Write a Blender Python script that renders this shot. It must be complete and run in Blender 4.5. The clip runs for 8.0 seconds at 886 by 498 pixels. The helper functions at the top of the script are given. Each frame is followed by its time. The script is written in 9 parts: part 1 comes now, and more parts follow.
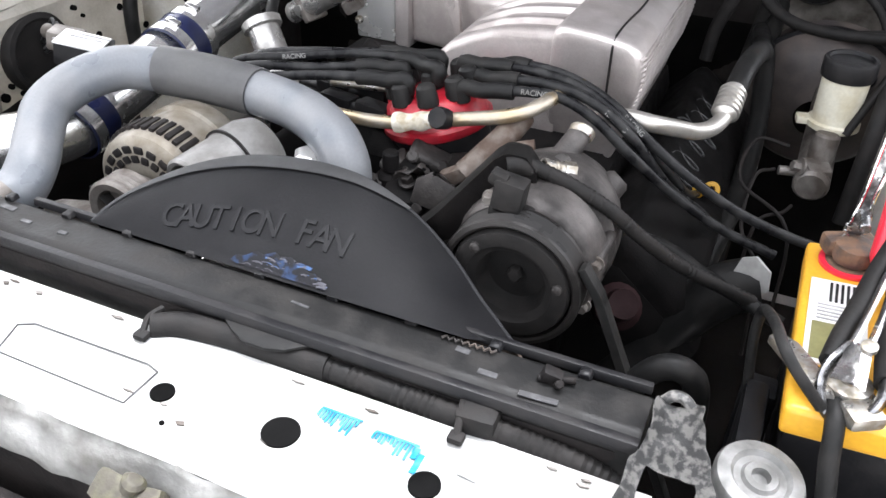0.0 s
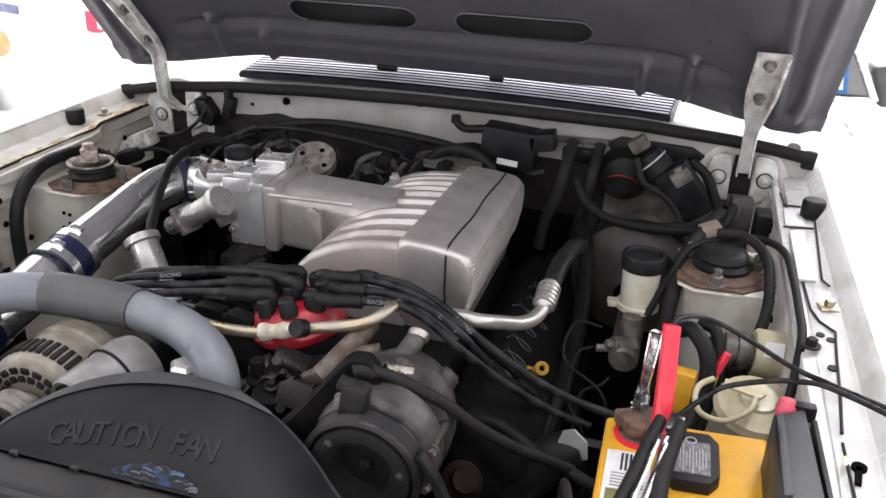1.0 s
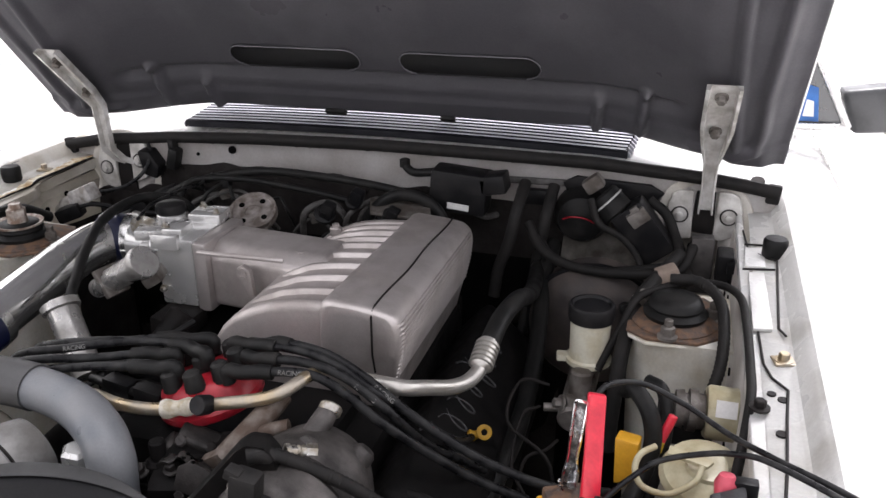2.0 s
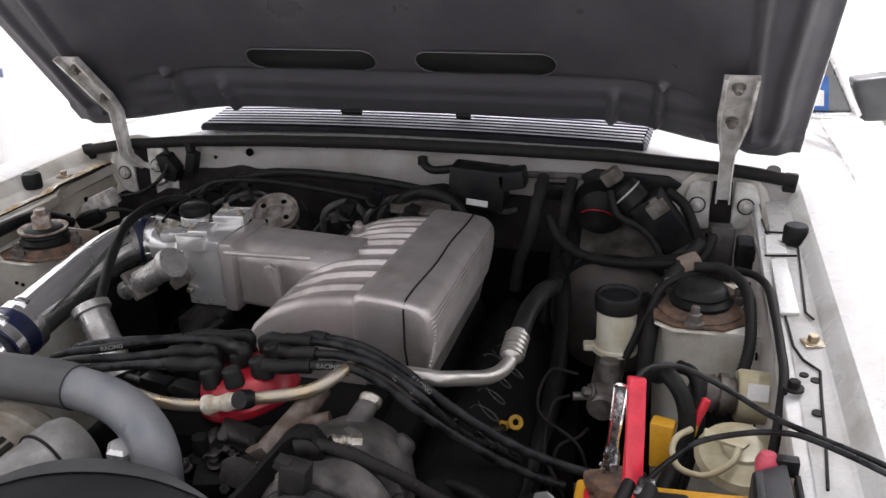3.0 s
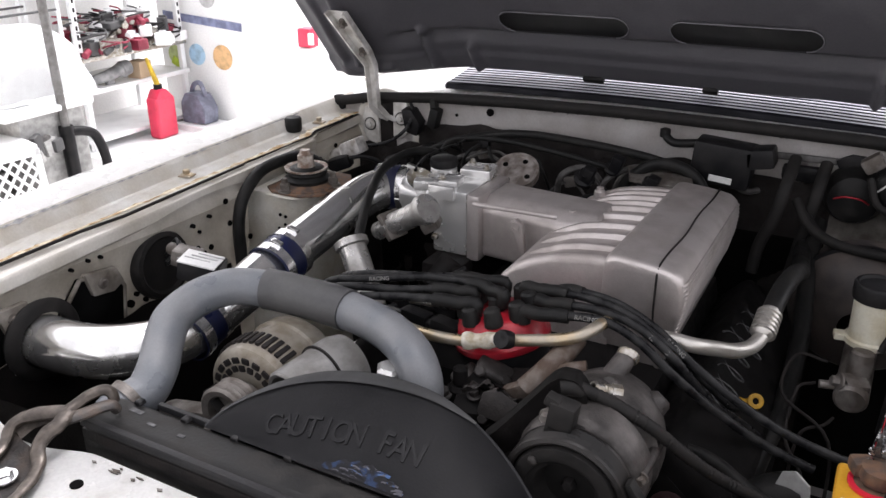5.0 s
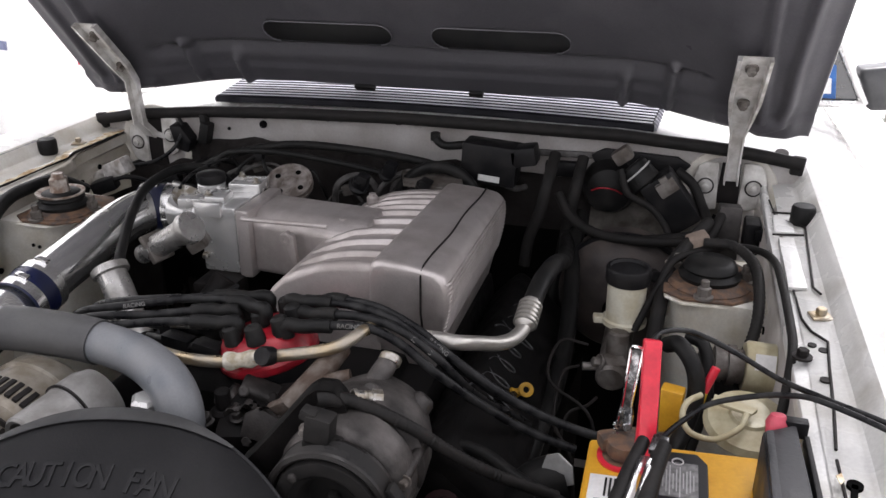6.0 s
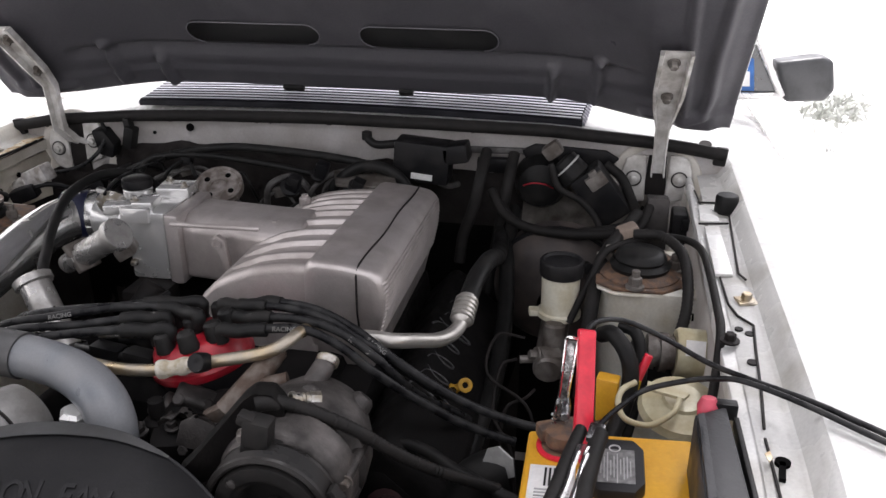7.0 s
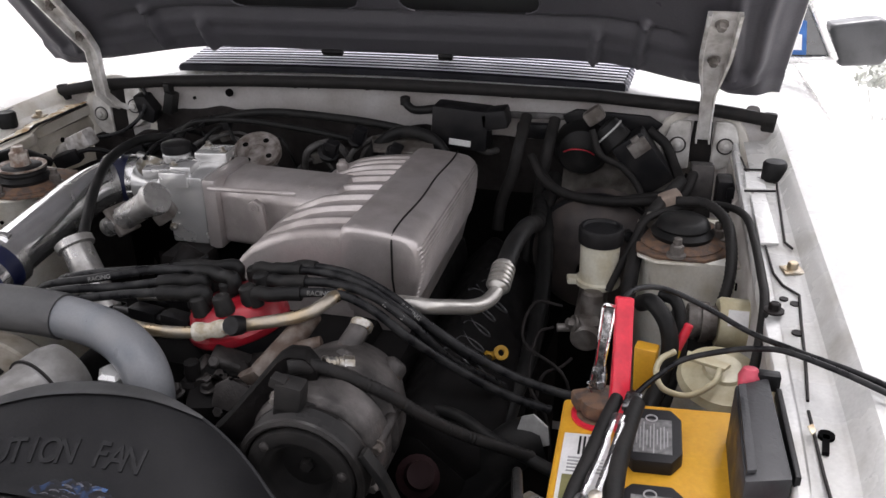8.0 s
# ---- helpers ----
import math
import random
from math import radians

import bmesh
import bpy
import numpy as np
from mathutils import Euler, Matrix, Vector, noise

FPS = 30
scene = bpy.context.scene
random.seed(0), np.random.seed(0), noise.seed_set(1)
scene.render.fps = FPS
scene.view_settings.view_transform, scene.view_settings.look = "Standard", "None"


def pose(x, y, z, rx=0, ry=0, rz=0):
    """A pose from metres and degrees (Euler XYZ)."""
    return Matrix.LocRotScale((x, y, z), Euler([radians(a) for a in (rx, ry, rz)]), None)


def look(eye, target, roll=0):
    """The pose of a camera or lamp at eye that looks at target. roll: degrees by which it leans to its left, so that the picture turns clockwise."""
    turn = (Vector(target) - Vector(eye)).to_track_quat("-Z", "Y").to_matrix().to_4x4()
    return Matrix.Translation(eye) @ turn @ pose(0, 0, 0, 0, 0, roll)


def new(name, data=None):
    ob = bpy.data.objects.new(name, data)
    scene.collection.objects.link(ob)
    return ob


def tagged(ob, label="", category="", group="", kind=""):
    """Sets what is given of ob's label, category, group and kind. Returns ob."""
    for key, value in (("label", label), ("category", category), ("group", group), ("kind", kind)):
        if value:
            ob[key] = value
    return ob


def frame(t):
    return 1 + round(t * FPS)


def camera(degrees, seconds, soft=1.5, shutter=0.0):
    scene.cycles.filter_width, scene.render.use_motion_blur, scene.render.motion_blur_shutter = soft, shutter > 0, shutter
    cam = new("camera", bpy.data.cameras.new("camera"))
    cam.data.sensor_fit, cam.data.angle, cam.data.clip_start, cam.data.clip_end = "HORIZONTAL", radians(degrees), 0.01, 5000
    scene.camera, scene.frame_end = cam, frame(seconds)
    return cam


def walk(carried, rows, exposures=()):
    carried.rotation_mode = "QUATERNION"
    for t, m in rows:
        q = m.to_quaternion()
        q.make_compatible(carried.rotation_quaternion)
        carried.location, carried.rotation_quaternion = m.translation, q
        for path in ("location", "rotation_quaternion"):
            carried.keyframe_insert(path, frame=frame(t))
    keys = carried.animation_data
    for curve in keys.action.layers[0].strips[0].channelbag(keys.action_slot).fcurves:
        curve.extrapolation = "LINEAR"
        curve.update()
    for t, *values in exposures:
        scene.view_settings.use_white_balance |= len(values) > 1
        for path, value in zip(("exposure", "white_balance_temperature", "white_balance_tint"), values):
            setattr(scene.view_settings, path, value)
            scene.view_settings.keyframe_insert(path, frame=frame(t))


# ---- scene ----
cam = camera(56.5, 8.0)
PATH = [
    (0, (0.369, -0.316, 1.303), (-0.276, 1.192, 0.159), 1.5),
    (0.5, (0.4, -0.412, 1.403), (-0.113, 1.249, 0.414), 2.8),
    (1, (0.448, -0.396, 1.426), (-0.03, 1.366, 0.608), 2.3),
    (1.5, (0.509, -0.303, 1.423), (-0.021, 1.477, 0.682), 1.1),
    (1.7, (0.53, -0.283, 1.43), (0.0, 1.495, 0.684), 0.7),
    (2.8, (0.516, -0.301, 1.422), (0.049, 1.492, 0.671), -1.5),
    (3, (0.496, -0.312, 1.423), (-0.012, 1.474, 0.679), -1.3),
    (3.5, (0.462, -0.328, 1.417), (-0.287, 1.362, 0.653), -1.9),
    (4, (0.41, -0.373, 1.412), (-0.493, 1.229, 0.625), -1.5),
    (4.2, (0.39, -0.401, 1.416), (-0.557, 1.174, 0.628), -1.3),
    (5.3, (0.433, -0.378, 1.411), (-0.365, 1.279, 0.623), 0.7),
    (5.5, (0.455, -0.365, 1.409), (-0.239, 1.346, 0.64), 0.8),
    (6, (0.475, -0.35, 1.405), (-0.017, 1.43, 0.638), 0.3),
    (6.5, (0.479, -0.36, 1.41), (0.097, 1.449, 0.647), 0.2),
    (7, (0.477, -0.351, 1.403), (0.136, 1.464, 0.636), 0.3),
    (7.5, (0.48, -0.342, 1.393), (0.121, 1.446, 0.57), 0.1),
    (8, (0.482, -0.339, 1.392), (0.048, 1.426, 0.559), -0.5),
]
EXPOSURES = [(0.0, 2.70, 6250, 12), (0.5, 2.22, 6300, 14), (1.0, 1.98, 6400, 15), (1.7, 1.77, 6450, 16), (3.0, 1.36, 6450, 16), (3.6, 1.50, 6450, 16), (4.2, 1.58, 6450, 16), (5.5, 1.50, 6450, 16), (8.0, 1.45, 6450, 16)]
walk(cam, [(t, look(eye, target, roll)) for t, eye, target, roll in PATH], EXPOSURES)

# ---- world and light ----
world = bpy.data.worlds.new("overcast")
scene.world = world
world.use_nodes = True
wn = world.node_tree.nodes
sky = wn.new("ShaderNodeTexSky")
sky.sky_type, sky.sun_disc = "NISHITA", False
sky.sun_elevation, sky.sun_rotation = radians(68), radians(5)
sky.dust_density = 4.0
haze = wn.new("ShaderNodeHueSaturation")
haze.inputs["Saturation"].default_value = 0.06
world.node_tree.links.new(sky.outputs[0], haze.inputs["Color"])
world.node_tree.links.new(haze.outputs[0], wn["Background"].inputs["Color"])
wn["Background"].inputs["Strength"].default_value = 0.15
sun = new("sun", bpy.data.lights.new("sun", "SUN"))
sun.data.energy, sun.data.angle, sun.data.color = 1.5, radians(25), (1.0, 0.99, 0.98)
sun.matrix_world = look((0.13, 1.6, 4.0), (0, 0, 0))


# ---- materials ----
def mat(name, col, rough=0.5, metal=0.0, dirt=None, amount=0.35, size=0.05, bump=0.15, grain=0.004, coat=0.0, trans=0.0, spread=0.12, spec=0.5):
    m = bpy.data.materials.new(name)
    m.use_nodes = True
    nt = m.node_tree
    n, link = nt.nodes, nt.links.new
    b = n["Principled BSDF"]
    tc = n.new("ShaderNodeTexCoord")
    big, fine = n.new("ShaderNodeTexNoise"), n.new("ShaderNodeTexNoise")
    for tex, s, d in ((big, 1 / size, 6), (fine, 1 / grain, 3)):
        tex.inputs["Scale"].default_value, tex.inputs["Detail"].default_value = s, d
        link(tc.outputs["Object"], tex.inputs["Vector"])
    dirt = dirt or tuple(c * 0.6 for c in col)
    ramp = n.new("ShaderNodeValToRGB")
    ramp.color_ramp.elements[0].position, ramp.color_ramp.elements[1].position = max(0.0, 0.68 - amount * 0.6 - spread), min(1.0, 0.68 - amount * 0.6 + spread)
    link(big.outputs["Fac"], ramp.inputs["Fac"])
    mix = n.new("ShaderNodeMix")
    mix.data_type = "RGBA"
    mix.inputs["A"].default_value, mix.inputs["B"].default_value = (*col, 1), (*dirt, 1)
    link(ramp.outputs["Color"], mix.inputs["Factor"])
    tone = n.new("ShaderNodeMix")
    tone.data_type, tone.blend_type = "RGBA", "MULTIPLY"
    tone.inputs["Factor"].default_value = 1.0
    rr = n.new("ShaderNodeMapRange")
    rr.inputs["To Min"].default_value, rr.inputs["To Max"].default_value = 0.84, 1.1
    link(fine.outputs["Fac"], rr.inputs["Value"])
    link(mix.outputs["Result"], tone.inputs["A"])
    link(rr.outputs["Result"], tone.inputs["B"])
    link(tone.outputs["Result"], b.inputs["Base Color"])
    ro = n.new("ShaderNodeMapRange")
    ro.inputs["To Min"].default_value, ro.inputs["To Max"].default_value = max(0.03, rough - 0.1), min(1.0, rough + 0.14)
    link(ramp.outputs["Color"], ro.inputs["Value"])
    link(ro.outputs["Result"], b.inputs["Roughness"])
    b.inputs["Metallic"].default_value, b.inputs["Coat Weight"].default_value = metal, coat
    b.inputs["Transmission Weight"].default_value = trans
    b.inputs["Specular IOR Level"].default_value = spec
    if bump:
        bp = n.new("ShaderNodeBump")
        bp.inputs["Strength"].default_value, bp.inputs["Distance"].default_value = bump, grain * 0.5
        link(fine.outputs["Fac"], bp.inputs["Height"])
        link(bp.outputs["Normal"], b.inputs["Normal"])
    return m


M_PAINT = mat("white_car_paint", (0.78, 0.78, 0.77), 0.36, coat=0.12, amount=0.12, dirt=(0.72, 0.71, 0.69), bump=0.02)
M_BAY = mat("grimy_white_paint", (0.79, 0.77, 0.73), 0.45, dirt=(0.36, 0.325, 0.26), amount=0.30, size=0.14, bump=0.1, spread=0.25)
M_COWL = mat("dusty_cowl_paint", (0.66, 0.645, 0.64), 0.42, dirt=(0.40, 0.37, 0.345), amount=0.26, size=0.09, bump=0.12, spread=0.28)
M_SUPPORT = mat("white_support_paint", (0.71, 0.71, 0.70), 0.35, dirt=(0.5, 0.49, 0.46), amount=0.15, size=0.08, bump=0.06)
M_GUTTER = mat("dirty_gutter_paint", (0.76, 0.755, 0.73), 0.5, dirt=(0.54, 0.50, 0.43), amount=0.24, size=0.05, bump=0.25, spread=0.25)
M_LIP = mat("scuffed_dirty_white", (0.50, 0.50, 0.485), 0.5, dirt=(0.20, 0.195, 0.18), amount=0.32, size=0.03, bump=0.3, spread=0.2)
M_RESV = mat("milky_plastic", (0.62, 0.60, 0.50), 0.4, dirt=(0.50, 0.45, 0.32), amount=0.25, size=0.03, bump=0.04)
M_WASHER = mat("rust_freckled_steel", (0.46, 0.42, 0.38), 0.45, metal=0.4, dirt=(0.17, 0.115, 0.085), amount=0.32, size=0.015, bump=0.3, grain=0.003)
M_RUST = mat("rusty_steel", (0.066, 0.046, 0.037), 0.72, dirt=(0.165, 0.095, 0.058), amount=0.3, size=0.013, bump=0.5, grain=0.003)
M_RUSTPAINT = mat("rust_stained_paint", (0.66, 0.60, 0.46), 0.6, dirt=(0.34, 0.21, 0.09), amount=0.33, size=0.018, bump=0.3)
M_GREYHOSE = mat("dusty_grey_hose", (0.10, 0.095, 0.092), 0.55, dirt=(0.05, 0.047, 0.045), amount=0.35, size=0.02, bump=0.15)
M_HOOD = mat("dark_hood_underside", (0.155, 0.150, 0.164), 0.36, dirt=(0.115, 0.112, 0.124), amount=0.4, size=0.15, bump=0.12)
M_BLACK = mat("black_plastic", (0.008, 0.008, 0.009), 0.45, spec=0.18, dirt=(0.017, 0.016, 0.016), amount=0.2, size=0.04, bump=0.15)
M_SHROUD = mat("worn_black_shroud_plastic", (0.008, 0.008, 0.0095), 0.52, spec=0.20, dirt=(0.030, 0.030, 0.032), amount=0.28, size=0.07, bump=0.10, grain=0.003, spread=0.35)
M_RELAY = mat("scuffed_grey_plastic", (0.016, 0.017, 0.019), 0.5, spec=0.35, dirt=(0.042, 0.042, 0.045), amount=0.3, size=0.03, bump=0.2)
M_SCUFFGREY = mat("rubbed_grey_plastic", (0.075, 0.075, 0.078), 0.5, dirt=(0.03, 0.03, 0.032), amount=0.4, size=0.01, bump=0.1)
M_PANEL = mat("worn_grey_print", (0.10, 0.10, 0.10), 0.6, dirt=(0.2, 0.2, 0.2), amount=0.3, size=0.008, bump=0)
M_RUBBER = mat("black_rubber", (0.011, 0.011, 0.011), 0.5, spec=0.15, dirt=(0.021, 0.020, 0.019), amount=0.2, size=0.03, bump=0.15)
M_SOOT = mat("sooty_black_tape", (0.009, 0.009, 0.009), 0.6, spec=0.16, dirt=(0.022, 0.020, 0.019), amount=0.3, size=0.02, bump=0.2, spread=0.25)
M_WIRE = mat("black_wire_jacket", (0.008, 0.008, 0.009), 0.36, spec=0.15, dirt=(0.03, 0.03, 0.03), amount=0.25, size=0.02, bump=0.05)
M_DARK = mat("oily_dark_iron", (0.011, 0.010, 0.010), 0.6, spec=0.14, dirt=(0.020, 0.017, 0.016), amount=0.25, size=0.05, bump=0.3)
M_CAST = mat("raw_cast_aluminium", (0.54, 0.50, 0.485), 0.44, metal=0.6, dirt=(0.38, 0.342, 0.325), amount=0.25, size=0.07, bump=0.35, grain=0.0022)
M_INSUL = mat("dusty_sound_insulation", (0.070, 0.063, 0.061), 0.85, spec=0.15, dirt=(0.034, 0.030, 0.029), amount=0.4, size=0.05, bump=0.5, grain=0.006, spread=0.25)
M_DARKCAST = mat("oily_cast_housing", (0.060, 0.053, 0.050), 0.5, metal=0.3, dirt=(0.020, 0.018, 0.017), amount=0.40, size=0.03, bump=0.45, grain=0.003, spread=0.18)
M_COMPR = mat("greasy_pale_aluminium", (0.112, 0.101, 0.096), 0.5, metal=0.25, dirt=(0.016, 0.014, 0.013), amount=0.42, size=0.035, bump=0.4, grain=0.003, spread=0.2)
M_BOOST = mat("dusty_booster_paint", (0.040, 0.035, 0.034), 0.5, spec=0.3, dirt=(0.075, 0.062, 0.056), amount=0.3, size=0.05, bump=0.15)
M_RUSTGREY = mat("stained_grey_casting", (0.36, 0.33, 0.31), 0.45, metal=0.4, dirt=(0.14, 0.115, 0.10), amount=0.34, size=0.02, bump=0.2)
M_ENGINE = mat("black_crackle_paint", (0.005, 0.005, 0.005), 0.6, spec=0.08, dirt=(0.010, 0.009, 0.009), amount=0.3, size=0.03, bump=0.4, grain=0.002)
M_APRON = mat("grimy_apron_paint", (0.74, 0.72, 0.675), 0.45, dirt=(0.28, 0.25, 0.20), amount=0.32, size=0.10, bump=0.1, spread=0.3)
M_NECK = mat("dull_satin_steel", (0.50, 0.49, 0.475), 0.32, metal=0.75, dirt=(0.30, 0.29, 0.275), amount=0.3, size=0.03, bump=0.05)
M_PULLEY = mat("rubbed_pulley_steel", (0.010, 0.0093, 0.009), 0.36, spec=0.25, dirt=(0.020, 0.018, 0.017), amount=0.3, size=0.04, bump=0.08)
M_OLDAL = mat("dirty_cast_aluminium", (0.22, 0.205, 0.19), 0.5, metal=0.4, dirt=(0.085, 0.072, 0.062), amount=0.34, size=0.035, bump=0.4, grain=0.003)
M_ALTERN = mat("alternator_aluminium", (0.26, 0.24, 0.205), 0.5, metal=0.4, dirt=(0.17, 0.145, 0.11), amount=0.3, size=0.03, bump=0.3, grain=0.002)
M_BILLET = mat("machined_aluminium", (0.80, 0.80, 0.79), 0.27, metal=0.65, dirt=(0.62, 0.61, 0.59), amount=0.10, size=0.06, bump=0.02, grain=0.0015, spread=0.25)
M_SPRING = mat("bright_spring_steel", (0.9, 0.9, 0.9), 0.16, metal=1.0, dirt=(0.6, 0.6, 0.6), amount=0.2, size=0.01, bump=0.06)
# bright slat edges: light glinting off black plastic, put into the colour
M_GLINT = mat("painted_glint_edge", (0.62, 0.62, 0.66), 0.3, dirt=(0.22, 0.22, 0.28), amount=0.35, size=0.16, bump=0.03, spread=0.25)
M_CHROME = mat("polished_pipe", (0.92, 0.92, 0.92), 0.19, metal=0.92, dirt=(0.7, 0.69, 0.66), amount=0.2, size=0.05, bump=0.02)
M_ALPIPE = mat("dull_aluminium_pipe", (0.55, 0.53, 0.49), 0.38, metal=0.8, dirt=(0.5, 0.48, 0.45), amount=0.25, size=0.03, bump=0.08)
M_STEEL = mat("zinc_steel", (0.5, 0.49, 0.47), 0.35, metal=0.9, dirt=(0.3, 0.27, 0.22), amount=0.35, size=0.01, bump=0.1)
M_JAW = mat("nickel_jaw", (0.42, 0.42, 0.43), 0.25, metal=1.0, dirt=(0.07, 0.07, 0.07), amount=0.33, size=0.012, bump=0.1)
M_GOLD = mat("zinc_gold_line", (0.50, 0.39, 0.24), 0.35, metal=0.85, dirt=(0.4, 0.36, 0.3), amount=0.4, size=0.03, bump=0.08)
M_BLUE = mat("blue_silicone", (0.009, 0.014, 0.060), 0.35, bump=0.05)
M_HOSE = mat("grey_silicone_hose", (0.118, 0.130, 0.147), 0.36, dirt=(0.168, 0.174, 0.184), amount=0.4, size=0.06, bump=0.12, grain=0.003)
M_SLEEVE = mat("black_hose_sleeve", (0.050, 0.050, 0.052), 0.5, dirt=(0.072, 0.072, 0.072), amount=0.3, size=0.04, bump=0.1)
M_RED = mat("red_distributor_plastic", (0.40, 0.010, 0.022), 0.4, dirt=(0.27, 0.008, 0.018), amount=0.3, size=0.02, bump=0.04)
M_REDGRIP = mat("red_clamp_grip", (0.70, 0.025, 0.05), 0.4, dirt=(0.5, 0.02, 0.04), amount=0.2, size=0.02, bump=0.08)
M_YELLOW = mat("yellow_battery_case", (0.68, 0.36, 0.03), 0.4, dirt=(0.58, 0.28, 0.018), amount=0.2, size=0.06, bump=0.06)
M_TAG = mat("yellow_plastic", (0.72, 0.48, 0.02), 0.45, bump=0.05)
M_AMBER = mat("amber_plastic", (0.66, 0.36, 0.02), 0.45, bump=0.05)
M_CREAM = mat("translucent_plastic", (0.52, 0.49, 0.34), 0.4, dirt=(0.40, 0.35, 0.22), amount=0.35, size=0.03, bump=0.05)
M_LABEL = mat("white_label", (0.75, 0.75, 0.74), 0.5, dirt=(0.6, 0.6, 0.58), amount=0.15, bump=0.02)
# near-black that paints the shade inside holes built as solid discs and plates
M_VOID = mat("hole_shade_black", (0.007, 0.007, 0.007), 0.9, spec=0.0, bump=0)
M_INK = mat("dark_ink", (0.03, 0.03, 0.03), 0.7, spec=0.1, bump=0)
M_GREYINK = mat("pale_print", (0.45, 0.45, 0.45), 0.6, bump=0)
M_CYAN = mat("blue_label_print", (0.012, 0.16, 0.27), 0.6, spec=0.1, dirt=(0.1, 0.35, 0.45), amount=0.2, size=0.01, bump=0)
M_LETTER = mat("moulded_black_letters", (0.007, 0.007, 0.008), 0.5, spec=0.14, dirt=(0.014, 0.014, 0.015), amount=0.25, size=0.05, bump=0.1, spread=0.3)
M_BLUEPAINT = mat("blue_scuff", (0.012, 0.050, 0.14), 0.75, dirt=(0.05, 0.05, 0.06), amount=0.45, size=0.008, bump=0.1, spread=0.04)
M_SCUFF = mat("dark_blue_rubbed_paint", (0.010, 0.035, 0.105), 0.6, dirt=(0.010, 0.010, 0.014), amount=0.42, size=0.012, bump=0.1, spread=0.06)
M_CONCRETE = mat("pale_concrete", (0.80, 0.79, 0.77), 0.75, dirt=(0.73, 0.72, 0.70), amount=0.4, size=0.8, bump=0.2, grain=0.01)
M_WALL = mat("white_wall_paint", (0.91, 0.91, 0.90), 0.7, dirt=(0.86, 0.86, 0.85), amount=0.2, size=0.6, bump=0.1, grain=0.01)
M_CARD = mat("cardboard", (0.50, 0.38, 0.26), 0.8, dirt=(0.43, 0.32, 0.21), amount=0.35, size=0.1, bump=0.1)
M_TOTE = mat("white_tote_plastic", (0.88, 0.89, 0.89), 0.4, dirt=(0.80, 0.81, 0.81), amount=0.2, size=0.1, bump=0.05)
M_CAPGREY = mat("aged_white_plastic", (0.46, 0.46, 0.45), 0.45, dirt=(0.3, 0.3, 0.29), amount=0.3, size=0.03, bump=0.08)
M_GLASS = mat("dark_window_glass", (0.03, 0.035, 0.04), 0.06, amount=0.1, bump=0.0, coat=1.0)
M_GASCAN = mat("red_fuel_can_plastic", (0.68, 0.035, 0.085), 0.45, dirt=(0.58, 0.03, 0.07), amount=0.12, size=0.05, bump=0.05)
M_HINGE = mat("zinc_hinge_steel", (0.68, 0.67, 0.65), 0.45, metal=0.3, dirt=(0.4, 0.38, 0.35), amount=0.3, size=0.03, bump=0.1)
M_HINGEPLATE = mat("grimy_grey_white_steel", (0.72, 0.71, 0.68), 0.5, dirt=(0.36, 0.34, 0.31), amount=0.3, size=0.025, bump=0.12, spread=0.2)
M_FLAKE = mat("grey_primer", (0.15, 0.15, 0.155), 0.6, dirt=(0.34, 0.34, 0.34), amount=0.35, size=0.01, bump=0.2)
M_FLAKED = mat("flaking_black_white", (0.030, 0.030, 0.030), 0.6, dirt=(0.16, 0.155, 0.147), amount=0.27, size=0.007, bump=0.3, spread=0.06)
M_BROWNSTEEL = mat("brown_bare_steel", (0.105, 0.088, 0.074), 0.42, metal=0.5, dirt=(0.04, 0.033, 0.028), amount=0.35, size=0.018, bump=0.2, spread=0.15)
M_GRIMEPLATE = mat("grimy_apron_steel", (0.30, 0.28, 0.25), 0.5, dirt=(0.09, 0.075, 0.06), amount=0.35, size=0.03, bump=0.25, spread=0.2)
M_TOWER = mat("aged_white_tower_paint", (0.84, 0.825, 0.77), 0.45, dirt=(0.56, 0.50, 0.38), amount=0.16, size=0.05, bump=0.12, spread=0.25)
M_MIRROR = mat("grey_mirror_shell", (0.055, 0.057, 0.06), 0.4, amount=0.2, bump=0.05)
M_SLAT = mat("faded_black_plastic", (0.010, 0.010, 0.014), 0.5, spec=0.15, amount=0.3, size=0.05, bump=0.05)
M_DARKRUST = mat("dark_rusty_bracket", (0.034, 0.030, 0.028), 0.55, dirt=(0.075, 0.056, 0.044), amount=0.25, size=0.02, bump=0.4, grain=0.003)
M_RUSTCAST = mat("rust_stained_casting", (0.14, 0.120, 0.104), 0.55, metal=0.3, dirt=(0.075, 0.050, 0.037), amount=0.4, size=0.02, bump=0.4, grain=0.003)
M_IDLER = mat("grey_idler_casting", (0.185, 0.183, 0.178), 0.5, metal=0.3, dirt=(0.125, 0.12, 0.113), amount=0.3, size=0.03, bump=0.2, grain=0.003)
M_LEAF = mat("grey_green_leaves", (0.58, 0.60, 0.55), 0.6, amount=0.4, size=0.05, bump=0.1)


# ---- helpers of this scene ----
def BM():
    return bmesh.new()


def finish(bm, name, material, angle=38):
    me = bpy.data.meshes.new(name)
    bmesh.ops.recalc_face_normals(bm, faces=bm.faces[:])
    bm.to_mesh(me)
    bm.free()
    me.materials.append(material)
    me.polygons.foreach_set("use_smooth", [True] * len(me.polygons))
    me.set_sharp_from_angle(angle=radians(angle))
    return me


def thing(name, label, category, base=(0, 0, 0), group="", kind=""):
    ob = new(name)
    ob.location = base
    ob.empty_display_size = 0.05
    return tagged(ob, label, category, group, kind)


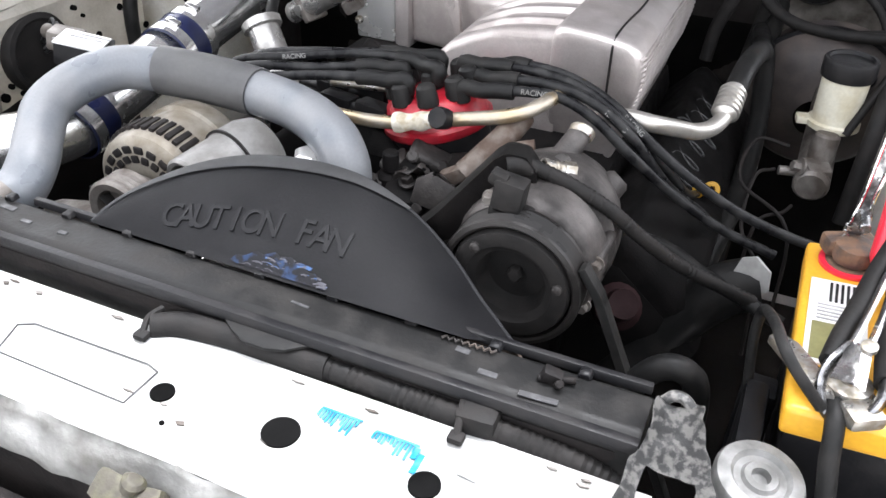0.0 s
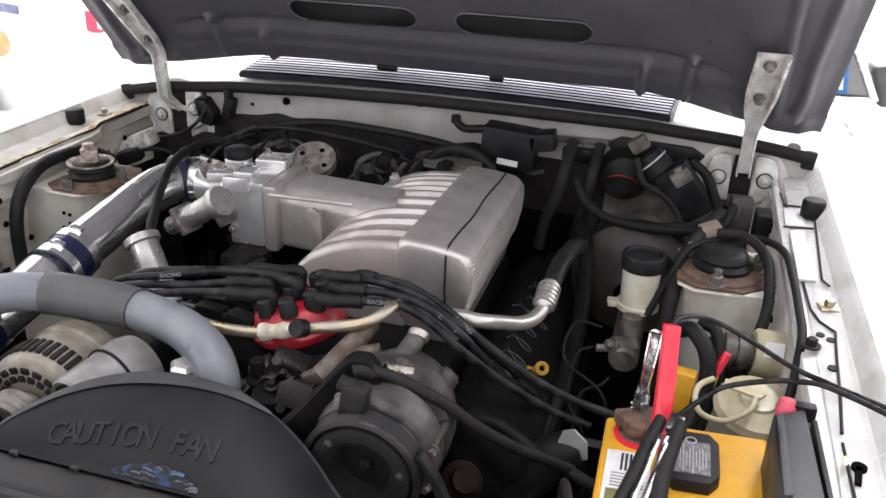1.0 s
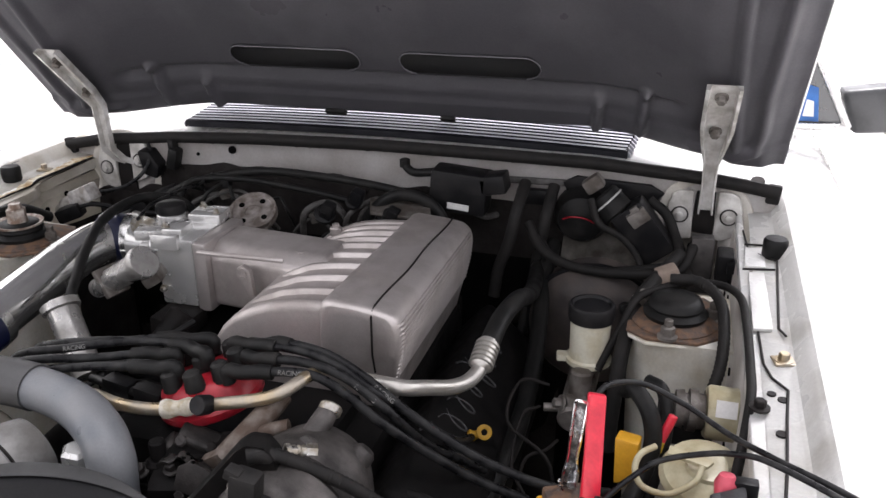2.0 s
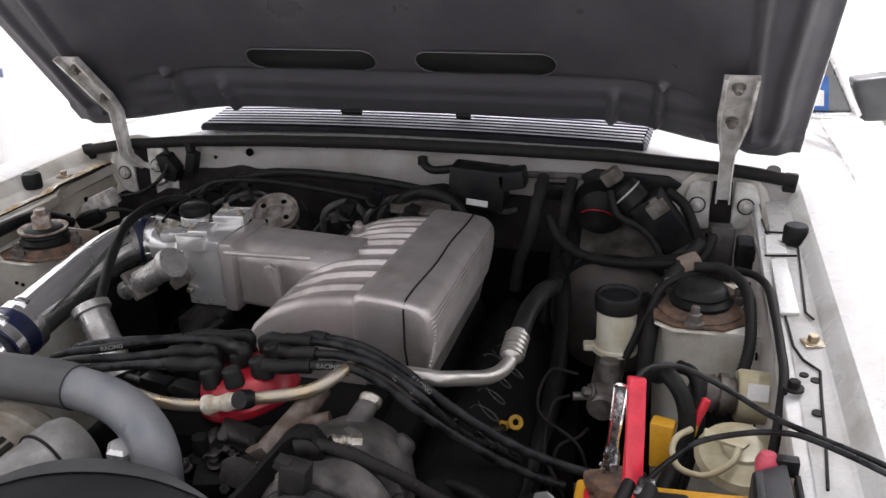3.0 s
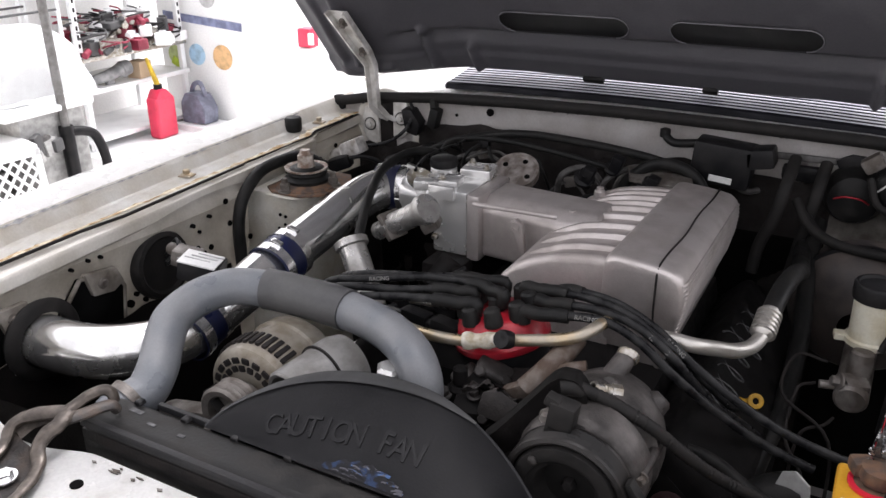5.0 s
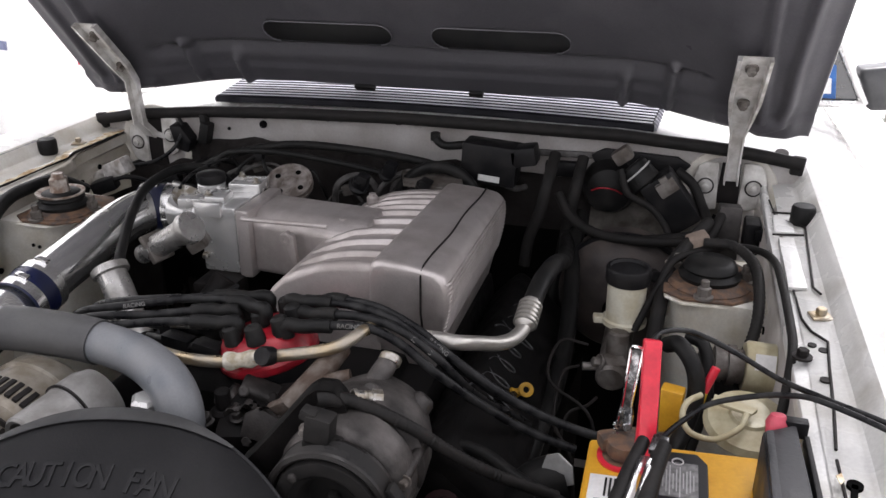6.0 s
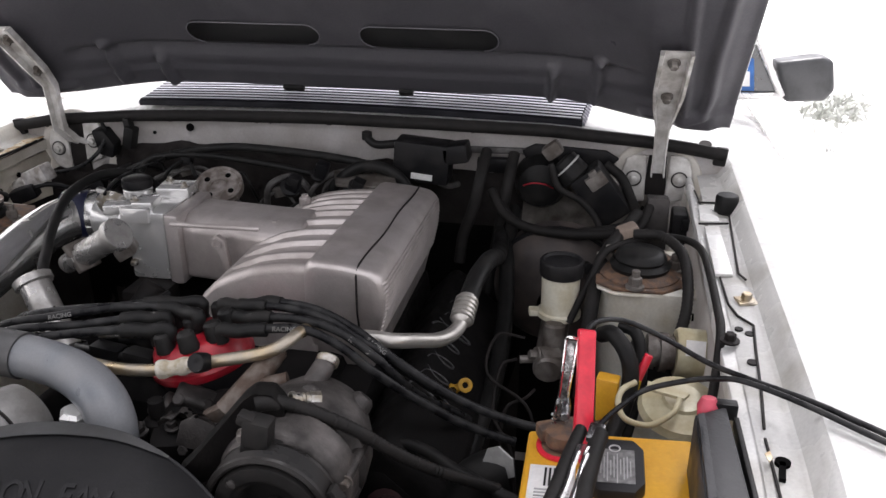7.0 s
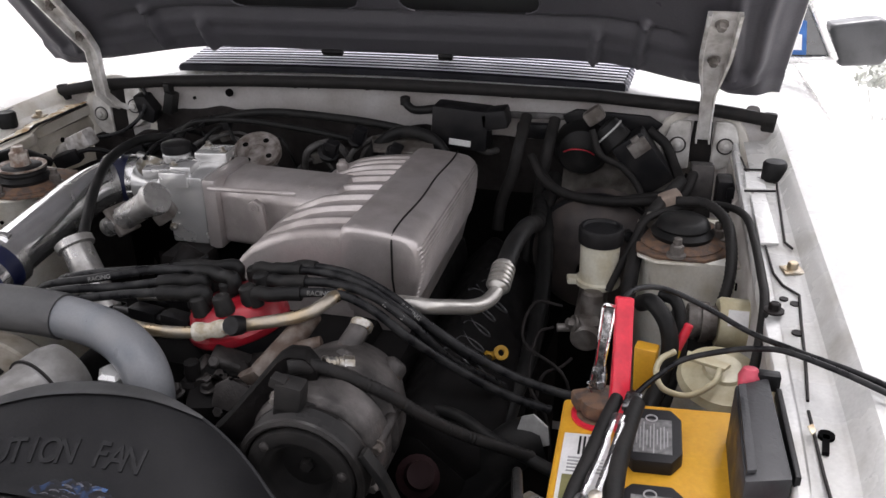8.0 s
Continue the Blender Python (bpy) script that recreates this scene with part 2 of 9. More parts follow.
def part(name, bm, material, parent, label="", angle=38):
    ob = new(name, finish(bm, name, material, angle))
    ob.parent = parent
    if parent.type == "EMPTY":
        ob.matrix_parent_inverse = Matrix.Translation(-Vector(parent.location))
    return tagged(ob, label)


def solo(name, bm, material, label, category, group="", kind="", angle=38):
    return tagged(new(name, finish(bm, name, material, angle)), label, category, group, kind)


def box(bm, c, size, rot=(0, 0, 0), bev=0.0, seg=2):
    m = pose(*c, *rot) @ Matrix.Diagonal((*size, 1))
    r = bmesh.ops.create_cube(bm, size=1.0, matrix=m)
    if bev:
        es = list({e for v in r["verts"] for e in v.link_edges})
        bmesh.ops.bevel(bm, geom=es, offset=bev, segments=seg, affect="EDGES", profile=0.6)
    return bm


def lathe(bm, o, axis, prof, seg=24):
    """prof: rows of (distance along the axis, radius)."""
    o, a = Vector(o), Vector(axis).normalized()
    q = a.to_track_quat("Z", "Y").to_matrix()
    rings = []
    for d, r in prof:
        if r <= 1e-6:
            rings.append([bm.verts.new(o + a * d)])
        else:
            rings.append([bm.verts.new(o + a * d + q @ Vector((r * math.cos(k * 2 * math.pi / seg), r * math.sin(k * 2 * math.pi / seg), 0))) for k in range(seg)])
    for A, B in zip(rings, rings[1:]):
        for k in range(seg):
            j = (k + 1) % seg
            if len(A) == 1 and len(B) > 1:
                bm.faces.new((A[0], B[k], B[j]))
            elif len(B) == 1 and len(A) > 1:
                bm.faces.new((A[k], A[j], B[0]))
            elif len(A) > 1:
                bm.faces.new((A[k], A[j], B[j], B[k]))
    return bm


def rod(bm, p, q, r, r2=None, seg=16, bev=0.0):
    p, q = Vector(p), Vector(q)
    d = (q - p).length
    r2 = r if r2 is None else r2
    return lathe(bm, p, q - p, [(0, 0), (0, r - bev), (bev, r), (d - bev, r2), (d, r2 - bev), (d, 0)] if bev else [(0, 0), (0, r), (d, r2), (d, 0)], seg)


def spline(pts, n):
    P = [Vector(p) for p in pts]
    P = [P[0] * 2 - P[1]] + P + [P[-1] * 2 - P[-2]]
    out = []
    for i in range(1, len(P) - 2):
        for k in range(n):
            t = k / n
            a, b, c, d = P[i - 1:i + 3]
            out.append(0.5 * ((2 * b) + (c - a) * t + (2 * a - 5 * b + 4 * c - d) * t * t + (3 * b - a - 3 * c + d) * t ** 3))
    out.append(P[-2])
    return out


def sweep(bm, pts, r, seg=10, n=8, smooth=True, ribs=0.0, flat=1.0):
    """A tube along the points; r: a number or a function of 0..1; ribs: the pitch of its corrugation."""
    P = spline(pts, n) if smooth and len(pts) > 2 else [Vector(p) for p in pts]
    if ribs:
        Q = [P[0]]
        for a, b in zip(P, P[1:]):
            k = max(1, int((b - a).length / (ribs * 0.5)))
            Q += [a.lerp(b, (i + 1) / k) for i in range(k)]
        P = Q
    up = Vector((0, 0, 1))
    rings = []
    for i, p in enumerate(P):
        t = (P[min(i + 1, len(P) - 1)] - P[max(i - 1, 0)]).normalized()
        if abs(t.dot(up)) > 0.98:
            up = Vector((0, 1, 0))
        s = t.cross(up).normalized()
        w = s.cross(t).normalized()
        up = w
        rad = r(i / (len(P) - 1)) if callable(r) else r
        if ribs:
            rad *= 1.0 + (0.11 if i % 2 else -0.03)
        rings.append([bm.verts.new(p + s * rad * math.cos(2 * math.pi * k / seg) + w * rad * flat * math.sin(2 * math.pi * k / seg)) for k in range(seg)])
    for A, B in zip(rings, rings[1:]):
        for k in range(seg):
            j = (k + 1) % seg
            bm.faces.new((A[k], A[j], B[j], B[k]))
    bm.faces.new(rings[0][::-1])
    bm.faces.new(rings[-1])
    return bm


def prism(bm, poly, along, bev=0.0, seg=2):
    """A flat outline of 3D points, pushed along a vector."""
    a = [bm.verts.new(p) for p in poly]
    b = [bm.verts.new(Vector(p) + Vector(along)) for p in poly]
    fs = [bm.faces.new(a), bm.faces.new(b[::-1])]
    for k in range(len(a)):
        j = (k + 1) % len(a)
        fs.append(bm.faces.new((a[k], b[k], b[j], a[j])))
    if bev:
        es = list({e for f in fs for e in f.edges})
        bmesh.ops.bevel(bm, geom=es, offset=bev, segments=seg, affect="EDGES", profile=0.6)
    return bm


def sheet(bm, f, nu, nv, thick=0.0):
    """A surface f(u, v), u and v from 0 to 1, given a thickness against its normal."""
    g = [[bm.verts.new(f(i / nu, j / nv)) for j in range(nv + 1)] for i in range(nu + 1)]
    fs = [bm.faces.new((g[i][j], g[i + 1][j], g[i + 1][j + 1], g[i][j + 1])) for i in range(nu) for j in range(nv)]
    if thick:
        bmesh.ops.solidify(bm, geom=fs, thickness=thick)
    return bm


def hexbolt(bm, p, axis, r, h, washer=1.7):
    a = Vector(axis).normalized()
    lathe(bm, p, a, [(0, 0), (0, r * washer), (h * 0.25, r * washer), (h * 0.3, r * 1.05), (h * 0.3, 0)], 16)
    lathe(bm, Vector(p) + a * h * 0.25, a, [(0, 0), (0, r), (h * 0.75, r), (h * 0.85, r * 0.8), (h * 0.85, 0)], 6)
    return bm


def text_part(name, words, size, m, material, parent, depth=0.0, label=""):
    cu = bpy.data.curves.new(name, "FONT")
    cu.body, cu.size, cu.extrude, cu.align_x, cu.offset = words, size, depth, "CENTER", size * 0.012
    tmp = bpy.data.objects.new(name, cu)
    scene.collection.objects.link(tmp)
    me = bpy.data.meshes.new_from_object(tmp.evaluated_get(bpy.context.evaluated_depsgraph_get()))
    bpy.data.objects.remove(tmp)
    me.transform(m)
    me.materials.clear()
    me.materials.append(material)
    ob = new(name, me)
    ob.parent = parent
    if parent.type == "EMPTY":
        ob.matrix_parent_inverse = Matrix.Translation(-Vector(parent.location))
    return tagged(ob, label)


def smooth01(a, b, x):
    t = min(1.0, max(0.0, (x - a) / (b - a)))
    return t * t * (3 - 2 * t)


def along(rows, u):
    """The point at the share u of a broken line's length."""
    L = [math.dist(a, b) for a, b in zip(rows, rows[1:])]
    d = u * sum(L)
    for (a, b), n in zip(zip(rows, rows[1:]), L):
        if d <= n:
            return tuple(p + (q - p) * d / n for p, q in zip(a, b))
        d -= n
    return rows[-1]


# ---- the place ----
bm = BM()
box(bm, (0, 0, -0.1), (60, 60, 0.2))
solo("ground", bm, M_CONCRETE, "pale sunlit concrete floor of a workshop yard", "floor", kind="structure")
for nm, c, s in (("wall_west", (-3.9, 0, 1.6), (0.2, 14, 3.2)), ("wall_north", (-2.4, 7.1, 1.6), (3.2, 0.2, 3.2))):
    bm = BM()
    box(bm, c, s, bev=0.01)
    solo(nm, bm, M_WALL, "plain white painted workshop wall", "wall", kind="structure")

# ---- the car's body ----
car = thing("car", "white car with its hood propped open over the engine bay", "car")


def fender_profile(s):
    """Points (x, z) across the fender, from the gutter out."""
    return [(s * 0.652, 0.944), (s * 0.664, 0.9455), (s * 0.684, 0.9465), (s * 0.689, 0.949), (s * 0.701, 0.969), (s * 0.706, 0.9745), (s * 0.75, 0.980), (s * 0.79, 0.975), (s * 0.83, 0.95), (s * 0.858, 0.91), (s * 0.868, 0.84), (s * 0.872, 0.6), (s * 0.86, 0.3)]


for s in (-1, 1):
    prof = fender_profile(s)

    def fender(u, v, prof=prof, s=s):
        k = v * (len(prof) - 1)
        i = min(int(k), len(prof) - 2)
        a, b = prof[i], prof[i + 1]
        y = -0.10 + 1.32 * u
        x, z = a[0] + (b[0] - a[0]) * (k - i), a[1] + (b[1] - a[1]) * (k - i)
        front = smooth01(0.35, 0.0, u)
        return (x - s * 0.05 * front ** 2 + s * 0.03 * (u - 0.5), y, z - 0.035 * front ** 1.5 + 0.014 * (u - 0.4))

    bm = BM()
    sheet(bm, lambda u, v: fender(u, (5 + 7 * v) / 12), 28, 21, 0.004)
    fen = part("fender", bm, M_PAINT, car, "glossy white front fender", angle=30)
    bm = BM()
    sheet(bm, lambda u, v: fender(u, 5 * v / 12), 60, 20, 0.004)
    part("gutter", bm, M_GUTTER if s < 0 else M_SUPPORT, fen, "dirty white fender gutter", angle=30)
    # inner apron: rail on top and the wall below it, with its holes
    rail = (0.622, 0.620, 0.618, 0.612) if s < 0 else (0.646, 0.642, 0.638, 0.628)

    def apron_x(u, v, s=s):
        return s * (0.622 + 0.016 * u - 0.025 * v + 0.01 * math.sin(u * 9) + 0.022 * smooth01(0.80, 0.86, u) - 0.013 * math.exp(-((v - 0.055) / 0.04) ** 2)) if s < 0 else s * (0.632 + 0.012 * u - 0.015 * v)

    bm = BM()
    prism(bm, [(s * 0.656, 0.06, 0.938), (s * 0.656, 1.15, 0.952), *(((s * 0.652, 1.15, 0.950), (s * 0.650, 0.975, 0.948), (s * 0.624, 0.94, 0.947)) if s < 0 else ((s * rail[0], 1.15, 0.950),)), (s * rail[1], 0.90, 0.946), (s * rail[2], 0.62, 0.941), (s * rail[3], 0.06, 0.928)], (0, 0, -0.022), 0.005)
    top_rail = bm
    bm = BM()
    sheet(bm, lambda u, v: (apron_x(u, v), 0.05 + 1.1 * u, 0.93 - 0.5 * v), 40, 20, 0.004)
    apron = part("inner_apron", bm, M_APRON if s < 0 else M_COWL, car, "grimy white inner apron with small round holes")
    part("top_rail", top_rail, M_BAY if s < 0 else M_SUPPORT, apron, "white apron rail")
    rnd = random.Random(3 + s)
    for k in range(22):
        y = 0.18 + 0.9 * rnd.random()
        z = 0.80 + 0.11 * rnd.random()
        if s < 0 and (abs(y - 0.48) < 0.085 or y < 0.43 and z < 0.89):
            continue
        u, v = (y - 0.05) / 1.1, (0.93 - z) / 0.5
        x = apron_x(u, v)
        bm = BM()
        lathe(bm, (x - s * 0.006, y, z), (-s, 0, 0), [(0, 0), (0, 0.0055), (0.0022, 0.0055), (0.0022, 0)], 12)
        part("drilled_hole", bm, M_VOID, apron)
    # seam line between the rail and the fender, with its bolts
    bm = BM()
    for line in ([(0.6535, 1.12), (0.652, 0.98), (0.640, 0.945), (0.641, 0.85), (0.638, 0.78), (0.640, 0.74), (0.6345, 0.73), (0.630, 0.57), (0.626, 0.44), (0.6345, 0.36), (0.6345, 0.15)],) if s < 0 else ([(0.653, 1.06), (0.657, 0.975), (0.664, 0.955), (0.686, 0.93), (0.681, 0.82), (0.676, 0.71), (0.683, 0.69)], [(0.655, 0.70), (0.656, 0.62), (0.662, 0.588), (0.677, 0.562), (0.672, 0.50), (0.667, 0.42), (0.661, 0.353)], [(0.655, 0.338), (0.654, 0.25), (0.656, 0.12)]):
        sweep(bm, [(s * (x + 0.03 * ((y + 0.1) / 1.32 - 0.5) * (x > 0.66)), y, 0.9455 + 0.14 * max(0.0, x - 0.652) + 0.014 * ((y + 0.1) / 1.32 - 0.4)) for x, y in line], 0.0016 if s > 0 else 0.0027, 6, 1, smooth=False)
    part("seam", bm, M_DARK, apron)
    for x, y, m_ in ((0.678, 0.629, M_GOLD), (0.645, 0.519, M_DARK))[:1 if s < 0 else 2] + (((0.680, 1.03, M_GOLD),) if s < 0 else ()):
        bm = BM()
        z = 0.9475 + 0.012 * (y - 0.4)
        if m_ is M_GOLD:
            box(bm, (s * x, y, z), (0.024, 0.022, 0.003), (0, 0, 12), 0.001)
        hexbolt(bm, (s * x, y, z), (0, 0, 1), 0.0065, 0.010)
        part("bolt", bm, m_, fen)
    for x, y, r in ((0.664, 0.478, 0.006), (0.671, 0.545, 0.006), (0.660, 0.555, 0.005)) if s > 0 else ():
        bm = BM()
        lathe(bm, (s * x, y, 0.9463), (0, 0, 1), [(0, 0), (0, r), (0.0022, r), (0.0022, 0)], 12)
        part("drilled_hole", bm, M_DARK, fen)
    if s < 0:
        # rust creeping along the seam: an uneven strip, wide by the cowl
        for y0, y1, wide in ((0.10, 0.52, 0.013), (0.50, 0.90, 0.017), (0.90, 1.145, 0.034)):
            bm = BM()
            n = 70
            rows_ = []
            for i in range(n + 1):
                y = y0 + (y1 - y0) * i / n
                w = wide * (0.25 + 0.9 * abs(noise.noise((y * 22, 3.0, wide * 90))) + 0.5 * abs(noise.noise((y * 70, 1.0, 2.0)))) * min(1.0, 8 * i / n, 8 * (n - i) / n + 0.3) + 0.0012
                xi = -0.6355 - 0.004 * abs(noise.noise((y * 30, 8.0, 1.0))) - 0.016 * smooth01(0.94, 0.97, y)
                z = 0.9476 + 0.0106 * (y - 0.4)
                rows_.append([bm.verts.new((xi - w * f, y, z + (0.0010 if 0 < f < 1 else 0.0))) for f in (0, 0.15, 0.85, 1)])
            for A, B in zip(rows_, rows_[1:]):
                for c in range(3):
                    bm.faces.new((A[c], B[c], B[c + 1], A[c + 1]))
            bmesh.ops.recalc_face_normals(bm, faces=bm.faces[:])
            part("rust_strip", bm, M_RUSTPAINT, fen, "yellow-brown rust stain along the seam")
        # flaking paint along the crest of the lip
        bm = BM()
        for j in range(5):
            u0 = 0.10 + 0.15 * j + 0.02 * (j % 2)
            A = None
            for i in range(41):
                u = u0 + 0.135 * i / 40
                w = 0.060 * abs(noise.noise((u * 60, j * 3.0, 5.0))) + 0.004
                v = 0.368 + 0.012 * noise.noise((u * 25, 1.0, j * 2.0))
                p = [bm.verts.new(Vector(fender(u, v + w * f)) + Vector((0.0009, 0, 0.0007))) for f in (-1, 1)]
                if A:
                    bm.faces.new((A[0], p[0], p[1], A[1]))
                A = p
        part("flaked_paint", bm, M_FLAKE, fen, "grey flaking paint along the lip")
    bm = BM()
    lathe(bm, (s * 0.692, 0.956, 0.952), (0, 0, 1), [(0, 0), (0, 0.0165), (0.004, 0.018), (0.026, 0.018), (0.030, 0.0155), (0.031, 0)], 24)
    part("bump_stop", bm, M_RUBBER, fen, "black rubber hood bump stop")
    # strut tower with its rusty plate, mount and studs
    cx = s * (0.556 if s > 0 else 0.530)
    bm = BM()

    def tower(u, v, s=s):
        w = 0.085 + 0.05 * u
        ca, sa = math.sin(math.pi * v), math.cos(math.pi * v)
        sq = (abs(ca) ** 3 + abs(sa) ** 3) ** (-1 / 3)
        return (s * 0.628 - s * (0.135 - 0.02 * u) * ca * sq, 0.805 + w * sa * sq, 0.906 - 0.40 * u)

    sheet(bm, tower, 10, 24, 0.004)
    prism(bm, [(s * 0.633, 0.721, 0.900), (s * 0.52, 0.721, 0.898), (s * 0.496, 0.74, 0.898), (s * 0.494, 0.87, 0.898), (s * 0.52, 0.889, 0.898), (s * 0.633, 0.889, 0.900)], (0, 0, 0.006), 0.004)
    tw = part("strut_tower", bm, M_TOWER, car, "grimy white strut tower")
    bm = BM()
    prism(bm, [(cx - 0.062, 0.742, 0.905), (cx - 0.035, 0.722, 0.905), (cx + 0.03, 0.722, 0.905), (cx + 0.062, 0.75, 0.905), (cx + 0.065, 0.84, 0.905), (cx + 0.04, 0.872, 0.905), (cx - 0.045, 0.872, 0.905), (cx - 0.062, 0.83, 0.905)], (0, 0, 0.005), 0.002)
    lathe(bm, (cx, 0.785, 0.906), (0, 0, 1), [(0, 0.058), (0.006, 0.058), (0.012, 0.045), (0.012, 0)], 24)
    part("mount_plate", bm, M_RUST, tw, "rusty strut mount plate")
    bm = BM()
    lathe(bm, (cx, 0.787, 0.912), (0, 0, 1), [(0, 0.040), (0.012, 0.044), (0.018, 0.036), (0.022, 0.038), (0.03, 0.034), (0.034, 0.026), (0.034, 0)], 24)
    part("mount_bushing", bm, M_RUBBER, tw)
    if s < 0:
        bm = BM()
        lathe(bm, (cx, 0.785, 0.938), (0, 0, 1), [(0, 0), (0, 0.032), (0.004, 0.0405), (0.0075, 0.0405), (0.0045, 0.032), (0.004, 0.018), (0.02, 0.014), (0.02, 0)], 28)
        lathe(bm, (cx, 0.785, 0.948), (0, 0, 1), [(0, 0.016), (0.02, 0.016), (0.022, 0.012), (0.03, 0.010), (0.03, 0)], 6)
        part("strut_nut", bm, M_WASHER, tw, "dished washer under a rusty strut nut")
    if s < 0:
        for x, z in ((-0.545, 0.868), (-0.533, 0.866), (-0.535, 0.85), (-0.55, 0.84), (-0.525, 0.835)):
            bm = BM()
            lathe(bm, (x, 0.7185, z), (0, -1, 0), [(0, 0), (0, 0.0032), (0.0022, 0.0032), (0.0022, 0)], 10)
            part("drilled_hole", bm, M_VOID, tw)
    for dx, dy in ((-0.008, -0.056), (0.050, 0.014), (-0.045, 0.03)):
        bm = BM()
        hexbolt(bm, (cx + dx, 0.785 + dy, 0.910), (0, 0, 1), 0.0095, 0.016, 1.4)
        rod(bm, (cx + dx, 0.785 + dy, 0.915), (cx + dx, 0.785 + dy, 0.937), 0.0058, seg=10, bev=0.001)
        part("strut_stud", bm, M_OLDAL, tw)

for pts in ([(0.652, 0.994), (0.680, 0.997)], [(0.645, 0.894), (0.690, 0.903)]):
    bm = BM()
    sweep(bm, [(x, y, 0.953 + 0.0085 * (y - 0.95)) for x, y in pts], 0.0017, 6, 1, smooth=False)
    part("seam", bm, M_DARK, apron)
for y0, y1, w in ((0.905, 0.985, 0.030), (0.70, 0.885, 0.024)):
    bm = BM()
    prism(bm, [(0.648, y0, 0.9485), (0.648 + w, y0 + 0.004, 0.9485), (0.650 + w, y1, 0.9495), (0.652, y1 - 0.004, 0.9495)], (0, 0, 0.0048), 0.002, 2)
    part("raised_panel", bm, M_SUPPORT, apron)

# cowl: firewall, its top, weatherstrip and vent grille
STRIP = [(-0.74, 0.970), (-0.713, 0.977), (-0.62, 0.995), (-0.45, 1.011), (-0.27, 1.020), (-0.026, 1.026), (0.2, 1.0255), (0.397, 1.0235), (0.573, 1.0125), (0.65, 1.004), (0.708, 0.995), (0.74, 0.989)]


def strip_z(x):
    """The height of the cowl's front edge, which is crowned across the car."""
    for (a, p), (b, q) in zip(STRIP, STRIP[1:]):
        if x <= b:
            return p + (q - p) * max(0.0, x - a) / (b - a)
    return STRIP[-1][1]


bm = BM()
box(bm, (0, 1.168, 0.585), (1.42, 0.02, 0.68), bev=0.004)
sheet(bm, lambda u, v: (-0.71 + 1.42 * u, 1.158 + 0.0015 * noise.noise((u * 40, v * 6, 3)), strip_z(-0.71 + 1.42 * u) * (1 - v) + 0.90 * v), 60, 8, 0.006)
cowl = part("cowl_panel", bm, M_COWL, car, "grimy white cowl and firewall panel")
bm = BM()
sheet(bm, lambda u, v: (-0.71 + 1.42 * u, 1.155 + 0.405 * v, strip_z(-0.71 + 1.42 * u) + 0.0015 + 0.055 * max(0.0, v - 0.12)), 40, 16, 0.005)
part("cowl_top", bm, M_PAINT, car)
bm = BM()
sweep(bm, [(x, 1.148, strip_z(x) - 0.002) for x in (-0.713, -0.66, -0.62, -0.53, -0.45, -0.36, -0.27, -0.15, -0.026, 0.1, 0.2, 0.3, 0.397, 0.49, 0.573, 0.65, 0.708)], 0.0108, 10, 3, flat=1.08)
ws = part("weatherstrip", bm, M_SOOT, car, "black rubber cowl weatherstrip")
for x, z in ((0.702, 0.990), (-0.708, 0.973)):
    bm = BM()
    box(bm, (x, 1.150, z), (0.022, 0.014, 0.034), (0, 6 if x > 0 else -8, 0), 0.004)
    part("end_cap", bm, M_SOOT, ws)
# flecks of rust where the rubber has rubbed the paint
rnd = random.Random(12)
for k in range(26):
    x = -0.66 + 1.32 * rnd.random()
    w, h = 0.002 + 0.007 * rnd.random(), 0.0012 + 0.0022 * rnd.random()
    z = strip_z(x) - 0.0125 - 0.002 * rnd.random()
    bm = BM()
    prism(bm, [(x - w, 1.1515, z), (x - 0.3 * w, 1.1515, z - h), (x + 0.5 * w, 1.1515, z - 0.6 * h), (x + w, 1.1515, z + 0.2 * h), (x, 1.1515, z + h)], (0, 0.004, 0))
    part("rust_fleck", bm, M_DARKRUST, cowl)
bm = BM()
lathe(bm, (-0.325, 1.1555, 0.990), (0, -1, 0), [(0, 0), (0, 0.008), (0.0045, 0.008), (0.0045, 0.0072), (0.002, 0.0068), (0.002, 0)], 14)
part("drilled_hole", bm, M_VOID, cowl)
bm = BM()
lathe(bm, (0.676, 1.175, 1.004), (0, -0.3, 1), [(0, 0), (0, 0.012), (0.003, 0.011), (0.003, 0)], 14)
part("corner_hole", bm, M_DARK, cowl)
grille = thing("cowl_grille", "slatted black plastic cowl vent grille", "grille", (0, 1.3, 1.02))


def grille_z(x, y):
    """The height of the slats' tops, crowned like the cowl."""
    return 1.0445 + 0.082 * (y - 1.205) - 0.009 * (abs(x) / 0.45) ** 2


def bar(bm, w, section, n=14):
    """A bar across the grille: a section of (y, height over the crowned tops), from -w to w."""
    rings_ = []
    for i in range(n + 1):
        x = -w + 2 * w * i / n
        rings_.append([bm.verts.new((x, y, grille_z(x, y) + z)) for y, z in section])
    m = len(section)
    for A, B in zip(rings_, rings_[1:]):
        for c in range(m):
            bm.faces.new((A[c], A[(c + 1) % m], B[(c + 1) % m], B[c]))
    bm.faces.new(rings_[0])
    bm.faces.new(rings_[-1][::-1])
    return bm


